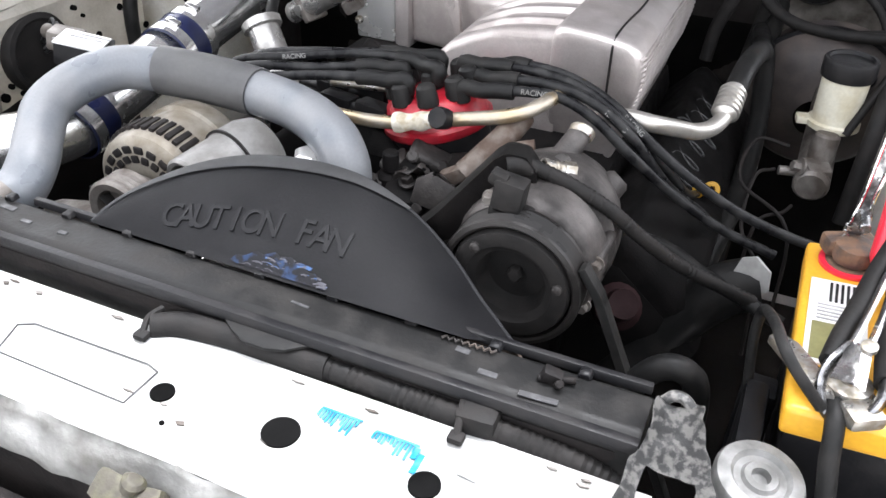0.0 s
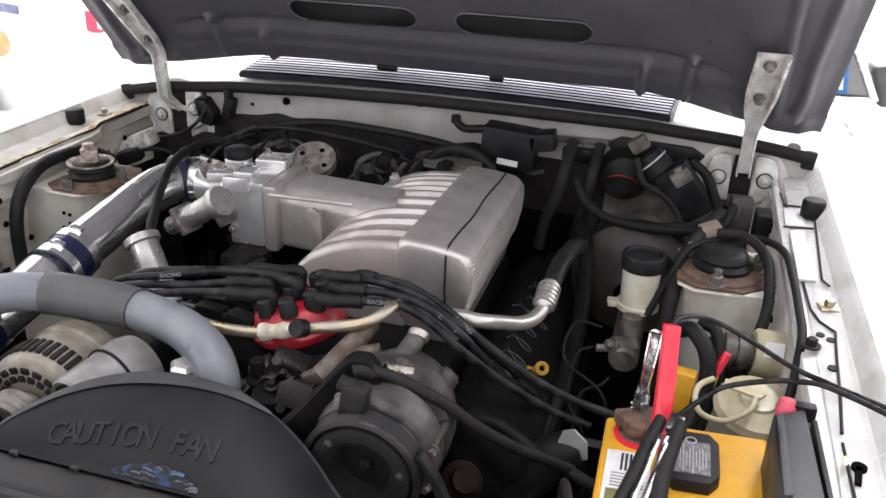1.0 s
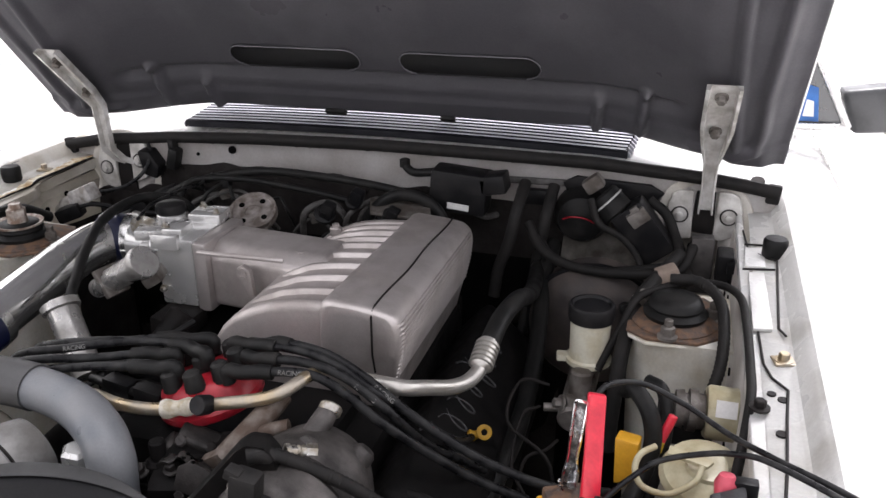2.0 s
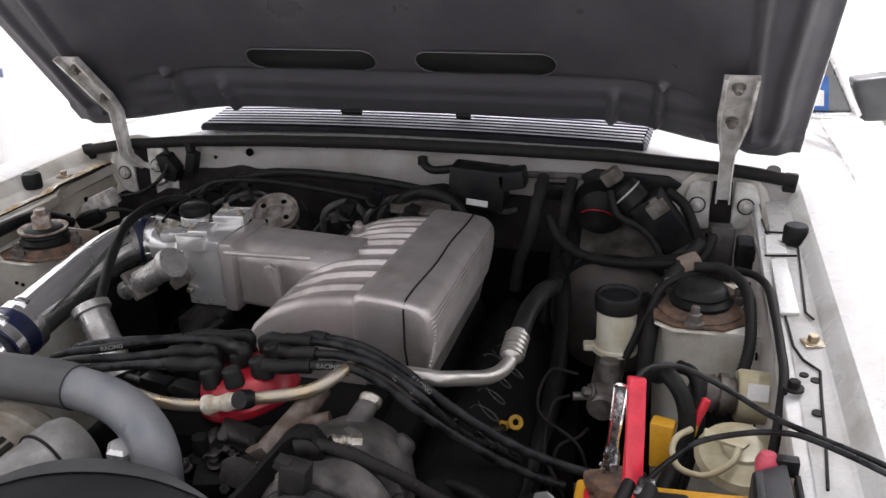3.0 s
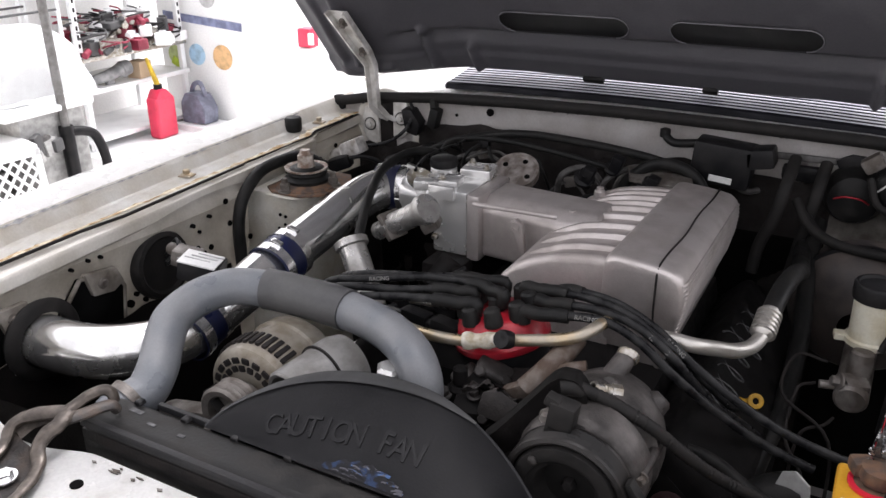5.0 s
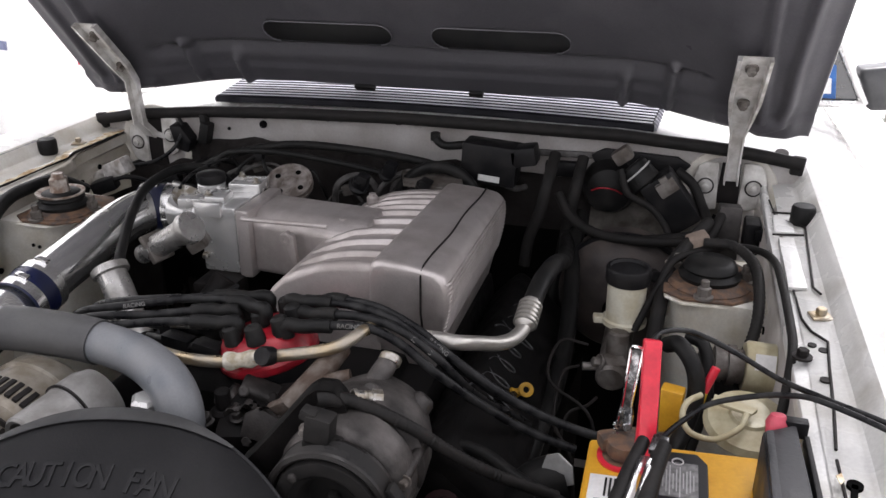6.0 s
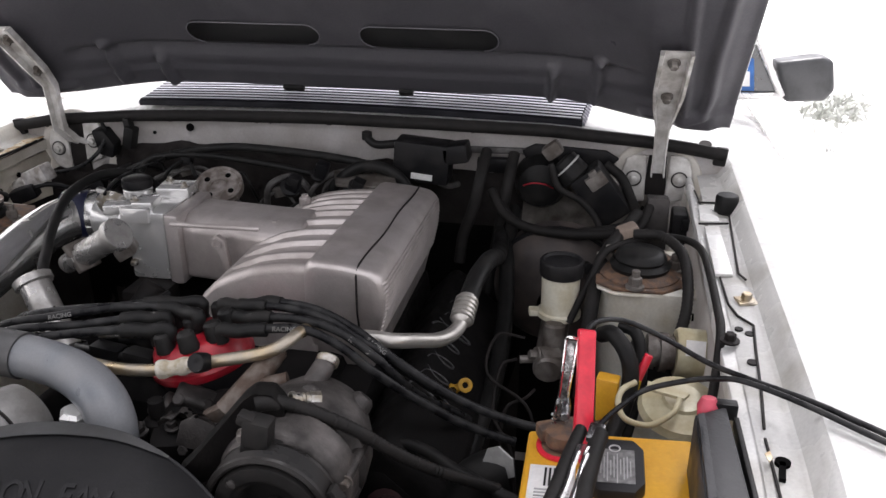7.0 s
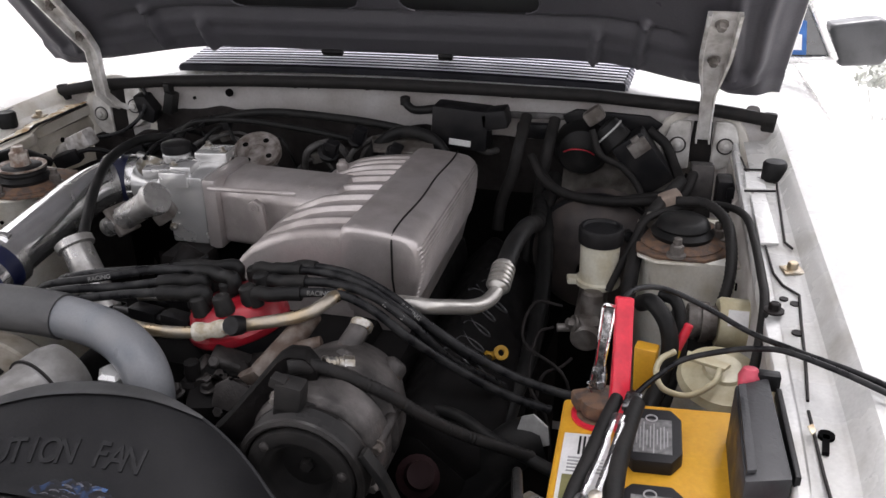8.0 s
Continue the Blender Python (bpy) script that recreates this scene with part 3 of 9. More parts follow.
bm = BM()
bar(bm, 0.452, [(1.191, -0.0135), (1.193, -0.003), (1.196, -0.0008), (1.50, -0.014), (1.50, -0.020)])
part("tray", bm, M_SLAT, grille, "black tray below the slats")
for k in range(16):
    y = 1.200 + 0.0176 * k
    w = 0.449 + 0.0016 * k
    bm = BM()
    bar(bm, w, [(y, -0.012), (y + 0.0008, -0.0008), (y + 0.0060, 0.0), (y + 0.0070, -0.012)])
    sl_ = part("slat", bm, M_SLAT, grille)
    # pale strip that draws the glint along the slat's top
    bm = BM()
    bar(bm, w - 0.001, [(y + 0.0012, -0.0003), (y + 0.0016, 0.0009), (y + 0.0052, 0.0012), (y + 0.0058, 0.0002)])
    part("glint_edge", bm, M_GLINT, sl_, "glint painted as a pale top edge")
    for q in (-1, 1):
        bm = BM()
        x = q * (w + 0.004)
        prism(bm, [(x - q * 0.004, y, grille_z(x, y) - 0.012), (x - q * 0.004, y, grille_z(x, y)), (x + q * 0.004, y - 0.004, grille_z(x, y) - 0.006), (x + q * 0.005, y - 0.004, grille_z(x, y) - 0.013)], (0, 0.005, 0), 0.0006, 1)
        part("end_hook", bm, M_GLINT, sl_)

# hood, open, with its inner frame, slots, hinges
TAN = 1.2
hood = part("hood", BM(), M_HOOD, car, "open hood with a dark grey underside")


def hood_edge(x):
    a = abs(x)
    return 1.252 - 0.085 * smooth01(0.36, 0.60, a) - 0.03 * a * a


def hood_point(x, d, off=0.0):
    """x across, d metres up along the panel from its rear edge, off below the panel."""
    L = math.hypot(1, TAN)
    y0 = hood_edge(x)
    z0 = 1.068 - 0.020 * smooth01(0.40, 0.68, abs(x))
    return (x, y0 - d / L - off * TAN / L, z0 + d * TAN / L - off / L)


HW = 0.71


HOOD_RIDGES = [[(q * x, d) for x, d in line] for q in (-1, 1) for line in (
    [(0.668, 0.70), (0.664, 0.35), (0.662, 0.25), (0.660, 0.18), (0.664, 0.085), (0.658, 0.040), (0.632, 0.022), (0.56, 0.020)],
    [(0.597, 0.70), (0.607, 0.35), (0.612, 0.24), (0.620, 0.115), (0.627, 0.045)],
    [(0.478, 0.112), (0.470, 0.020)],
    [(0.394, 0.068), (0.388, 0.006)])]


def near_line(x, d, line):
    best = 9.0
    for (ax, ad), (bx, bd) in zip(line, line[1:]):
        vx, vd = bx - ax, bd - ad
        t = min(1.0, max(0.0, ((x - ax) * vx + (d - ad) * vd) / (vx * vx + vd * vd)))
        best = min(best, math.hypot(x - ax - vx * t, d - ad - vd * t))
    return best


def hood_off(x, d):
    """How far the inner panel stands below the outer skin."""
    a = abs(x)
    o = 0.006 * smooth01(0.052, 0.040, d)
    o += 0.010 * smooth01(0.60, 0.63, a) * smooth01(0.70, 0.67, a)
    o -= 0.018 * smooth01(0.07, 0.10, d) * smooth01(0.56, 0.52, a) * (1 - 0.75 * smooth01(0.095, 0.112, d))
    for line in HOOD_RIDGES:
        if min(p[0] for p in line) - 0.025 < x < max(p[0] for p in line) + 0.025:
            o += (0.016 if len(line) == 2 else 0.010) * smooth01(0.014, 0.002, near_line(x, d, line))
    return o


SLOTS = ((-0.312, -0.047), (0.032, 0.293))
SD0, SD1 = 0.114, 0.168
bm = BM()
xs = sorted({round(-HW + 2 * HW * i / 400, 4) for i in range(401)})
ds = [0, 0.006, 0.012, 0.018, 0.024, 0.030, 0.036, 0.042, 0.048, 0.054, 0.062, 0.07, 0.08, 0.09, 0.098, 0.106] + [SD0 + (SD1 - SD0) * k / 12 for k in range(13)] + [0.176, 0.186, 0.2, 0.22, 0.24, 0.27, 0.3, 0.35, 0.4, 0.5, 0.6, 0.8, 1.0, 1.155]
g = [[bm.verts.new(hood_point(x, d, hood_off(x, d))) for d in ds] for x in xs]
for i in range(len(xs) - 1):
    xm = (xs[i] + xs[i + 1]) / 2
    for j in range(len(ds) - 1):
        dm = (ds[j] + ds[j + 1]) / 2
        rr_ = (SD1 - SD0) / 2
        if SD0 < dm < SD1 and any(a + rr_ - math.sqrt(max(0, rr_ ** 2 - (dm - SD0 - rr_) ** 2)) < xm < b - rr_ + math.sqrt(max(0, rr_ ** 2 - (dm - SD0 - rr_) ** 2)) for a, b in SLOTS):
            continue
        bm.faces.new((g[i][j], g[i + 1][j], g[i + 1][j + 1], g[i][j + 1]))
bmesh.ops.solidify(bm, geom=bm.faces[:], thickness=-0.003)
part("inner_panel", bm, M_HOOD, hood, angle=60)
bm = BM()
sheet(bm, lambda u, v: hood_point(-HW - 0.012 + 2 * (HW + 0.012) * u, 1.165 * v, -0.045), 40, 8, -0.004)
bm2 = BM()
sheet(bm2, lambda u, v: hood_point(-HW + 2 * HW * u, 1.155 * v, -0.038), 40, 8, -0.002)
part("skin_liner", bm2, M_SLEEVE, hood, "black inside of the hood skin")
part("outer_skin", bm, M_PAINT, hood, "white outer hood skin", angle=60)
bm = BM()
for s in (-1, 1):
    sheet(bm, lambda u, v, s=s: hood_point(s * HW, 1.155 * u, -0.045 * v), 10, 1, 0.003)
sheet(bm, lambda u, v: hood_point(-HW + 2 * HW * u, 0.0, 0.005 - 0.050 * v), 60, 1, 0.003)
part("hem", bm, M_HOOD, hood)
for a, b in SLOTS:
    bm = BM()
    ring = []
    r = (SD1 - SD0) / 2
    for k in range(33):
        t = math.pi * k / 16
        cx_ = (b - r) if math.cos(t - math.pi / 2) >= 0 else (a + r)
        ring.append(hood_point(cx_ + r * math.sin(t), (SD0 + SD1) / 2 - r * math.cos(t), 0.0015 + hood_off(0.2, 0.158)))
    sweep(bm, ring, 0.0011, 6, 1, smooth=False)
    part("slot_rim", bm, M_HOOD, hood)
for x, d, sx in ((-0.136, -0.004, 0.045), (0.10, -0.004, 0.03)):
    bm = BM()
    p = hood_point(x, d, 0.002)
    box(bm, p, (sx, 0.02, 0.014), (50, 0, 0), 0.004)
    part("rubber_stop", bm, M_RUBBER, hood)
for s in (-1, 1):
    hx = s * 0.594
    bm = BM()
    sections = [(1.139, 0.957, 0.0125, 0), (1.139, 1.0, 0.0115, 0), (1.137, 1.045, 0.0125, 0), (1.115, 1.085, 0.022, 0), (1.085, 1.115, 0.026, 0), (1.0, 1.197, 0.026, 0)]
    if s < 0:
        sections = [(1.148, 0.953, 0.012, 0.034), (1.136, 0.962, 0.012, 0.018), (1.124, 0.985, 0.0125, 0.003), (1.124, 1.03, 0.0125, 0), (1.12, 1.075, 0.014, 0), (1.085, 1.115, 0.022, 0), (1.0, 1.20, 0.024, 0)]

    rings = []
    for n in range(31):
        k = n / 30 * (len(sections) - 1)
        m = min(int(k), len(sections) - 2)
        y, z, w, dx = (sections[m][c] + (sections[m + 1][c] - sections[m][c]) * (k - m) for c in range(4))
        rings.append([bm.verts.new((hx + dx + w * fx, y - dy, z - 0.4 * dy)) for fx, dy in ((-1.0, 0.0135), (-1.0, 0.0), (1.0, 0.0), (1.0, 0.0135), (0.80, 0.0145), (0.70, 0.002), (-0.70, 0.002), (-0.80, 0.0145))])
    for A, B in zip(rings, rings[1:]):
        for c in range(8):
            bm.faces.new((A[c], A[(c + 1) % 8], B[(c + 1) % 8], B[c]))
    bm.faces.new(rings[0])
    bm.faces.new(rings[-1][::-1])
    h = part("hinge_arm", bm, M_HINGE, hood, "bare steel hood hinge arm")
    for y, z in ((1.0 + 0.018, 1.176), (1.085, 1.108)):
        bm = BM()
        hexbolt(bm, (hx - 0.002 * s, y, z), (0, -0.77, -0.64), 0.0075, 0.012, 1.4)
        part("bolt", bm, M_OLDAL, h)
    br = thing("hinge_bracket", "round-cornered white hinge bracket bolted to the cowl", "hinge bracket", (hx, 1.15, 0.93), "hinge brackets")
    hb, tilt = (0.5935, 0.02) if s > 0 else (-0.5805, 0.25)
    for q in (-1, 1):
        up = 0.943 + q * 0.041 * tilt
        bm = BM()
        prism(bm, [(hb + q * 0.018, 1.154, up - 0.044), (hb + q * 0.032, 1.154, up - 0.046), (hb + q * 0.052, 1.154, up - 0.038), (hb + q * 0.062, 1.154, up - 0.018), (hb + q * 0.063, 1.154, up + 0.012), (hb + q * 0.056, 1.154, up + 0.036), (hb + q * 0.044, 1.154, up + 0.044), (hb + q * 0.020, 1.154, up + 0.044)], (0, -0.010, 0), 0.004, 3)
        pl = part("plate", bm, M_HINGEPLATE, br)
        bm = BM()
        lathe(bm, (hb + q * 0.041, 1.1435, up), (0, -1, 0), [(0, 0.0152), (0.0016, 0.0150), (0.0018, 0.0135), (0.0006, 0.0125)], 24)
        part("sealer_ring", bm, M_DARKCAST, pl)
        bm = BM()
        lathe(bm, (hb + q * 0.041, 1.1440, up), (0, -1, 0), [(0, 0), (0, 0.0128), (0.002, 0.0122), (0.003, 0.009), (0.003, 0)], 24)
        hexbolt(bm, (hb + q * 0.041, 1.1412, up), (0, -1, 0), 0.0068, 0.007)
        part("bolt", bm, M_HINGE, pl)
    # dark plate, proud of the cowl, paints the shade of the pivot recess
    bm = BM()
    prism(bm, [(hb - 0.016, 1.156, 0.985), (hb + 0.016, 1.156, 0.985), (hb + 0.020, 1.156, 0.90), (hb + 0.024, 1.156, 0.872), (hb - 0.024, 1.156, 0.872), (hb - 0.020, 1.156, 0.90)], (0, -0.006, 0), 0.002)
    part("recess_shade_plate", bm, M_DARK, br)
    bm = BM()
    lathe(bm, (hb, 1.1555, 0.93), (0, -1, 0), [(0, 0.085), (0.003, 0.083), (0.003, 0.070), (0.0015, 0.068)], 40)
    part("seam_ring", bm, M_BAY, br)

# radiator support in front
bm = BM()
rs = [(0.078, 0.842), (0.076, 0.850), (-0.028, 0.851), (-0.036, 0.847), (-0.040, 0.838), (-0.047, 0.822), (-0.050, 0.80)]


def support(u, v):
    k = v * (len(rs) - 1)
    i = min(int(k), len(rs) - 2)
    a, b = rs[i], rs[i + 1]
    x = -0.66 + 1.02 * u
    left = smooth01(-0.27, -0.60, x)
    y = a[0] + (b[0] - a[0]) * (k - i)
    z = a[1] + (b[1] - a[1]) * (k - i)
    inner = smooth01(0.35, 0.0, v)
    return (x, y - 0.045 * smooth01(-0.28, -0.37, x) * inner + 0.085 * smooth01(-0.37, -0.62, x) * inner, z + 0.055 * left ** 1.3 + (0.003 * noise.noise((x * 14, y * 9, 0)) if v > 0.5 else 0))


sheet(bm, lambda u, v: support(u, v * 0.52), 80, 14, 0.004)
sup = part("radiator_support", bm, M_SUPPORT, car, "white radiator support panel with round holes", angle=50)
bm = BM()
sheet(bm, lambda u, v: Vector(support(u, 0.505 + v * 0.495)) + Vector((0, 0.004 * noise.noise((u * 30, v * 3, 1)), 0.003 * noise.noise((u * 40, v * 2, 5)))), 140, 14, 0.004)
part("front_lip", bm, M_LIP, sup, "dirty scuffed front lip", angle=60)
for x, y, r in ((0.0, 0.013, 0.0095), (0.103, 0.017, 0.0145), (0.217, 0.018, 0.0115), (-0.175, 0.004, 0.010), (0.02, -0.012, 0.002), (-0.26, 0.03, 0.007)):
    bm = BM()
    lathe(bm, (x, y, 0.8490), (0, 0, 1), [(0, 0), (0, r), (0.0034, r), (0.0034, r * 0.94), (0.0028, 0)], 24)
    part("drilled_hole", bm, M_VOID, sup)
rnd = random.Random(31)
for k in range(22):
    x, y = -0.30 + 0.62 * rnd.random(), 0.062 + 0.008 * rnd.random() if k % 3 else -0.02 + 0.03 * rnd.random()
    w, h = 0.002 + 0.006 * rnd.random(), 0.0008 + 0.0016 * rnd.random()
    bm = BM()
    prism(bm, [(x - w, y, 0.8505), (x - 0.2 * w, y - h, 0.8505), (x + w, y - 0.3 * h, 0.8505), (x + 0.4 * w, y + h, 0.8505)], (0, 0, 0.0017))
    part("paint_chip", bm, M_OLDAL, sup)
bm = BM()
for a, b in (((-0.147, 0.032), (-0.03, 0.033)), ((-0.03, 0.033), (-0.018, 0.029)), ((-0.018, 0.029), (-0.019, -0.008)), ((-0.019, -0.008), (-0.15, -0.006)), ((-0.15, -0.006), (-0.16, 0.025)), ((-0.16, 0.025), (-0.147, 0.032))):
    rod(bm, (*a, 0.8515), (*b, 0.8515), 0.0008, seg=6)
part("embossed_outline", bm, M_SLEEVE, sup)

# ---- under the engine: dark bay floor, cross member and block ----
bm = BM()
box(bm, (0, 0.62, 0.27), (1.30, 1.06, 0.03), bev=0.01)
part("bay_floor", bm, M_DARK, car)
bm = BM()
box(bm, (0, -0.02, 0.55), (1.3, 0.05, 0.5), bev=0.02)
part("front_panel", bm, M_DARK, car)
# solid dark block in place of the shade in the grille cavity
bm = BM()
box(bm, (0, -0.135, 0.59), (1.2, 0.15, 0.37), bev=0.02)
part("grille_shade_block", bm, M_DARK, car)
bm = BM()
box(bm, (0, -0.26, 0.45), (1.66, 0.16, 0.34), bev=0.05, seg=3)
part("front_bumper", bm, M_PAINT, car)
for s in (-1, 1):
    for y in (0.50, 3.05):
        wh = BM()
        lathe(wh, (s * 0.66, y, 0.315), (s, 0, 0), [(0, 0), (0, 0.28), (0.03, 0.315), (0.17, 0.315), (0.20, 0.28), (0.20, 0.17), (0.17, 0.16), (0.17, 0)], 36)
        part("wheel", wh, M_RUBBER, car)

eng = thing("engine_block", "dark oily engine block with valve covers", "engine", (0.05, 0.65, 0.3))
bm = BM()
box(bm, (0.03, 0.68, 0.56), (0.36, 0.60, 0.5), bev=0.03)
part("block", bm, M_ENGINE, eng)
for s in (-1, 1):
    bm = BM()
    box(bm, (0.03 + s * 0.21, 0.70, 0.66), (0.16, 0.54, 0.2), (0, s * 42, 0), 0.02)
    part("cylinder_head", bm, M_ENGINE, eng)
    bm = BM()
    box(bm, (0.03 + s * 0.245, 0.70, 0.745), (0.13, 0.53, 0.09), (0, s * 42, 0), 0.02, 3)
    vc = part("valve_cover", bm, M_ENGINE, eng, "black crackle-finish valve cover")
    if s > 0:
        # raised script, kept as plain flowing strokes
        mt = pose(0.03 + 0.243, 0.735, 0.80, 0, 38, 0)
        for k in range(7):
            bm = BM()
            x0 = -0.17 + 0.044 * k
            big = 1.6 if k % 4 == 0 else 1.0
            sweep(bm, [mt @ Vector((0.010 - 0.022 * big * math.cos(t), x0 + 0.015 * math.sin(t) + 0.0065 * t, 0.0045)) for t in [0.7 * i for i in range(9)]], 0.0016, 6, 3)
            part("raised_stroke", bm, M_SCUFFGREY, vc)
bm = BM()
box(bm, (0.03, 0.70, 0.80), (0.26, 0.50, 0.06), bev=0.02)
box(bm, (0.02, 0.44, 0.80), (0.22, 0.10, 0.14), bev=0.03)
part("lower_intake", bm, M_ENGINE, eng)
bm = BM()
lathe(bm, (0.03, 0.14, 0.60), (0, 1, 0), [(0, 0), (0, 0.09), (0.02, 0.1), (0.06, 0.1), (0.07, 0.05), (0.2, 0.05)], 32)
part("crank_pulley", bm, M_DARK, eng)

# ---- radiator and its fan shroud ----
rad = thing("radiator", "black plastic radiator with a moulded top tank", "radiator", (0, 0.12, 0.4))
bm = BM()
box(bm, (0.0, 0.118, 0.63), (0.66, 0.05, 0.46), bev=0.006)
part("core", bm, M_DARK, rad)
bm = BM()
prism(bm, [(-0.325, 0.092, 0.842), (-0.325, 0.096, 0.862), (-0.325, 0.112, 0.869), (-0.325, 0.148, 0.869), (-0.325, 0.160, 0.858), (-0.325, 0.160, 0.83), (-0.325, 0.092, 0.83)], (0.668, 0, 0), 0.003)
tank = part("top_tank", bm, M_RUBBER, rad)
bm = BM()
prism(bm, [(-0.325, 0.090, 0.866), (-0.325, 0.093, 0.8735), (-0.325, 0.101, 0.8735), (-0.325, 0.104, 0.866)], (0.668, 0, 0), 0.0015)
part("front_rib", bm, M_BLACK, rad)
bm = BM()
prism(bm, [(-0.27, 0.153, 0.866), (-0.27, 0.155, 0.873), (-0.27, 0.161, 0.873), (-0.27, 0.163, 0.866)], (0.61, 0, 0), 0.0015)
part("rear_rib", bm, M_BLACK, rad)
for k, (x, y, w, d) in enumerate(((-0.285, 0.137, 0.020, 0.007), (-0.250, 0.126, 0.013, 0.005), (-0.205, 0.126, 0.010, 0.005), (0.195, 0.136, 0.012, 0.006), (0.222, 0.120, 0.016, 0.006), (0.265, 0.112, 0.030, 0.006), (0.05, 0.130, 0.018, 0.003))):
    bm = BM()
    box(bm, (x, y, 0.8693), (w, d, 0.0012), (0, 0, 3 * (k % 3) - 3), 0.0004, 1)
    part("scuff_mark", bm, M_SCUFFGREY, tank, "pale scuffed patch")
for k in range(9):
    bm = BM()
    x = -0.30 + 0.073 * k
    prism(bm, [(x, 0.1455, 0.8685), (x + 0.012, 0.1455, 0.8685), (x + 0.010, 0.1455, 0.8740), (x + 0.002, 0.1455, 0.8740)], (0, 0.010, 0), 0.001, 1)
    part("crimp_tab", bm, M_BLACK, tank)
bm = BM()
prism(bm, [(-0.002, 0.094, 0.867), (0.085, 0.094, 0.867), (0.066, 0.080, 0.8655), (0.050, 0.076, 0.8645), (0.030, 0.076, 0.8645), (0.014, 0.083, 0.866)], (0, 0, -0.003), 0.0008)
part("front_flap", bm, M_RUBBER, rad)
bm = BM()
sweep(bm, [(0.175 + 0.003 * i, 0.140 + 0.004 * (i % 2), 0.872) for i in range(16)], 0.0012, 6, 1, smooth=False)
part("spring", bm, M_DARKRUST, rad)

shroud = thing("fan_shroud", "worn black plastic fan shroud with raised warning letters", "fan shroud", (0.02, 0.2, 0.6))


RIM = spline([(-0.192, 0.150, 0.872), (-0.178, 0.185, 0.884), (-0.150, 0.222, 0.896), (-0.115, 0.247, 0.906), (-0.070, 0.262, 0.914), (-0.015, 0.267, 0.9185), (0.039, 0.263, 0.918), (0.080, 0.256, 0.908), (0.113, 0.248, 0.894), (0.148, 0.230, 0.880), (0.180, 0.208, 0.866), (0.205, 0.188, 0.862), (0.226, 0.168, 0.862)], 10)


def shroud_pt(u, v):
    k = u * (len(RIM) - 1)
    i = min(int(k), len(RIM) - 2)
    back = RIM[i].lerp(RIM[i + 1], k - i)
    front = Vector((-0.194 + 0.388 * u, 0.149 - 0.006 * u, 0.8715 + 0.004 * u))
    p = front.lerp(back, v)
    h = math.sin(math.pi * u) ** 0.7
    p.z += 0.011 * h * math.sin(math.pi * min(1.0, v)) ** 0.8
    return p


bm = BM()
sheet(bm, shroud_pt, 80, 16, 0.004)
sheet(bm, lambda u, v: shroud_pt(u, 1.0) + Vector((0, 0.003 + 0.045 * v, -0.001 - 0.12 * v)), 80, 4, 0.004)
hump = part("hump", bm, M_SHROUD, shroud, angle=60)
# paler strip paints the sky's sheen along the upturned crest
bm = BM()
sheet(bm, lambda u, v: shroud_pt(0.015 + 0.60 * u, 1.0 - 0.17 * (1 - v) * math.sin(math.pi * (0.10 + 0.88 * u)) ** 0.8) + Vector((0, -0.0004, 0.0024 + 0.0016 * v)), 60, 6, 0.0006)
part("crest", bm, mat("crest_sheen_grey", (0.085, 0.085, 0.088), 0.45, dirt=(0.05, 0.05, 0.052), amount=0.35, size=0.05, bump=0.05, spread=0.3), shroud, "crest strip with the sky sheen painted in grey", angle=60)
bm = BM()
sweep(bm, [shroud_pt(k / 60, 1.0) for k in range(61)], 0.0018, 8, 1, smooth=False)
part("rim", bm, M_SHROUD, shroud)
bm = BM()
prism(bm, [(0.185, 0.150, 0.874), (0.224, 0.168, 0.862), (0.262, 0.175, 0.79), (0.20, 0.20, 0.70), (0.16, 0.18, 0.78)], (0, 0.004, 0))
part("side_wing", bm, M_RUSTCAST, shroud, "rust-stained scuffed wing of the shroud")
# rubbed blue paint low on the hump
rnd = random.Random(8)
bm = BM()
sheet(bm, lambda u, v: shroud_pt(0.41 + 0.25 * u, 0.015 + (0.13 * math.sin(math.pi * min(1, u * 1.05)) ** 0.6 + 0.012 * math.sin(u * 40)) * v + 0.004) + Vector((0, 0, 0.0008)), 40, 6, 0.0006)
part("scuff_patch", bm, M_SCUFF, shroud, "dark blue patch of rubbed paint")
for k in range(34):
    bm = BM()
    w_ = rnd.random()
    u = 0.43 + 0.20 * k / 33 + 0.008 * rnd.random()
    v0 = 0.03 + 0.12 * w_ * math.sin(math.pi * (k + 0.5) / 34)
    a, b = shroud_pt(u, v0), shroud_pt(u + 0.012 + 0.022 * rnd.random(), v0 - 0.01 + 0.03 * rnd.random())
    sweep(bm, [a, a.lerp(b, 0.5) + Vector((0, 0.001, 0.0006)), b], 0.0012 + 0.0016 * rnd.random() * w_, 6, 3, flat=0.3)
    part("blue_scuff", bm, M_BLUEPAINT, shroud, "streak of rubbed blue paint")
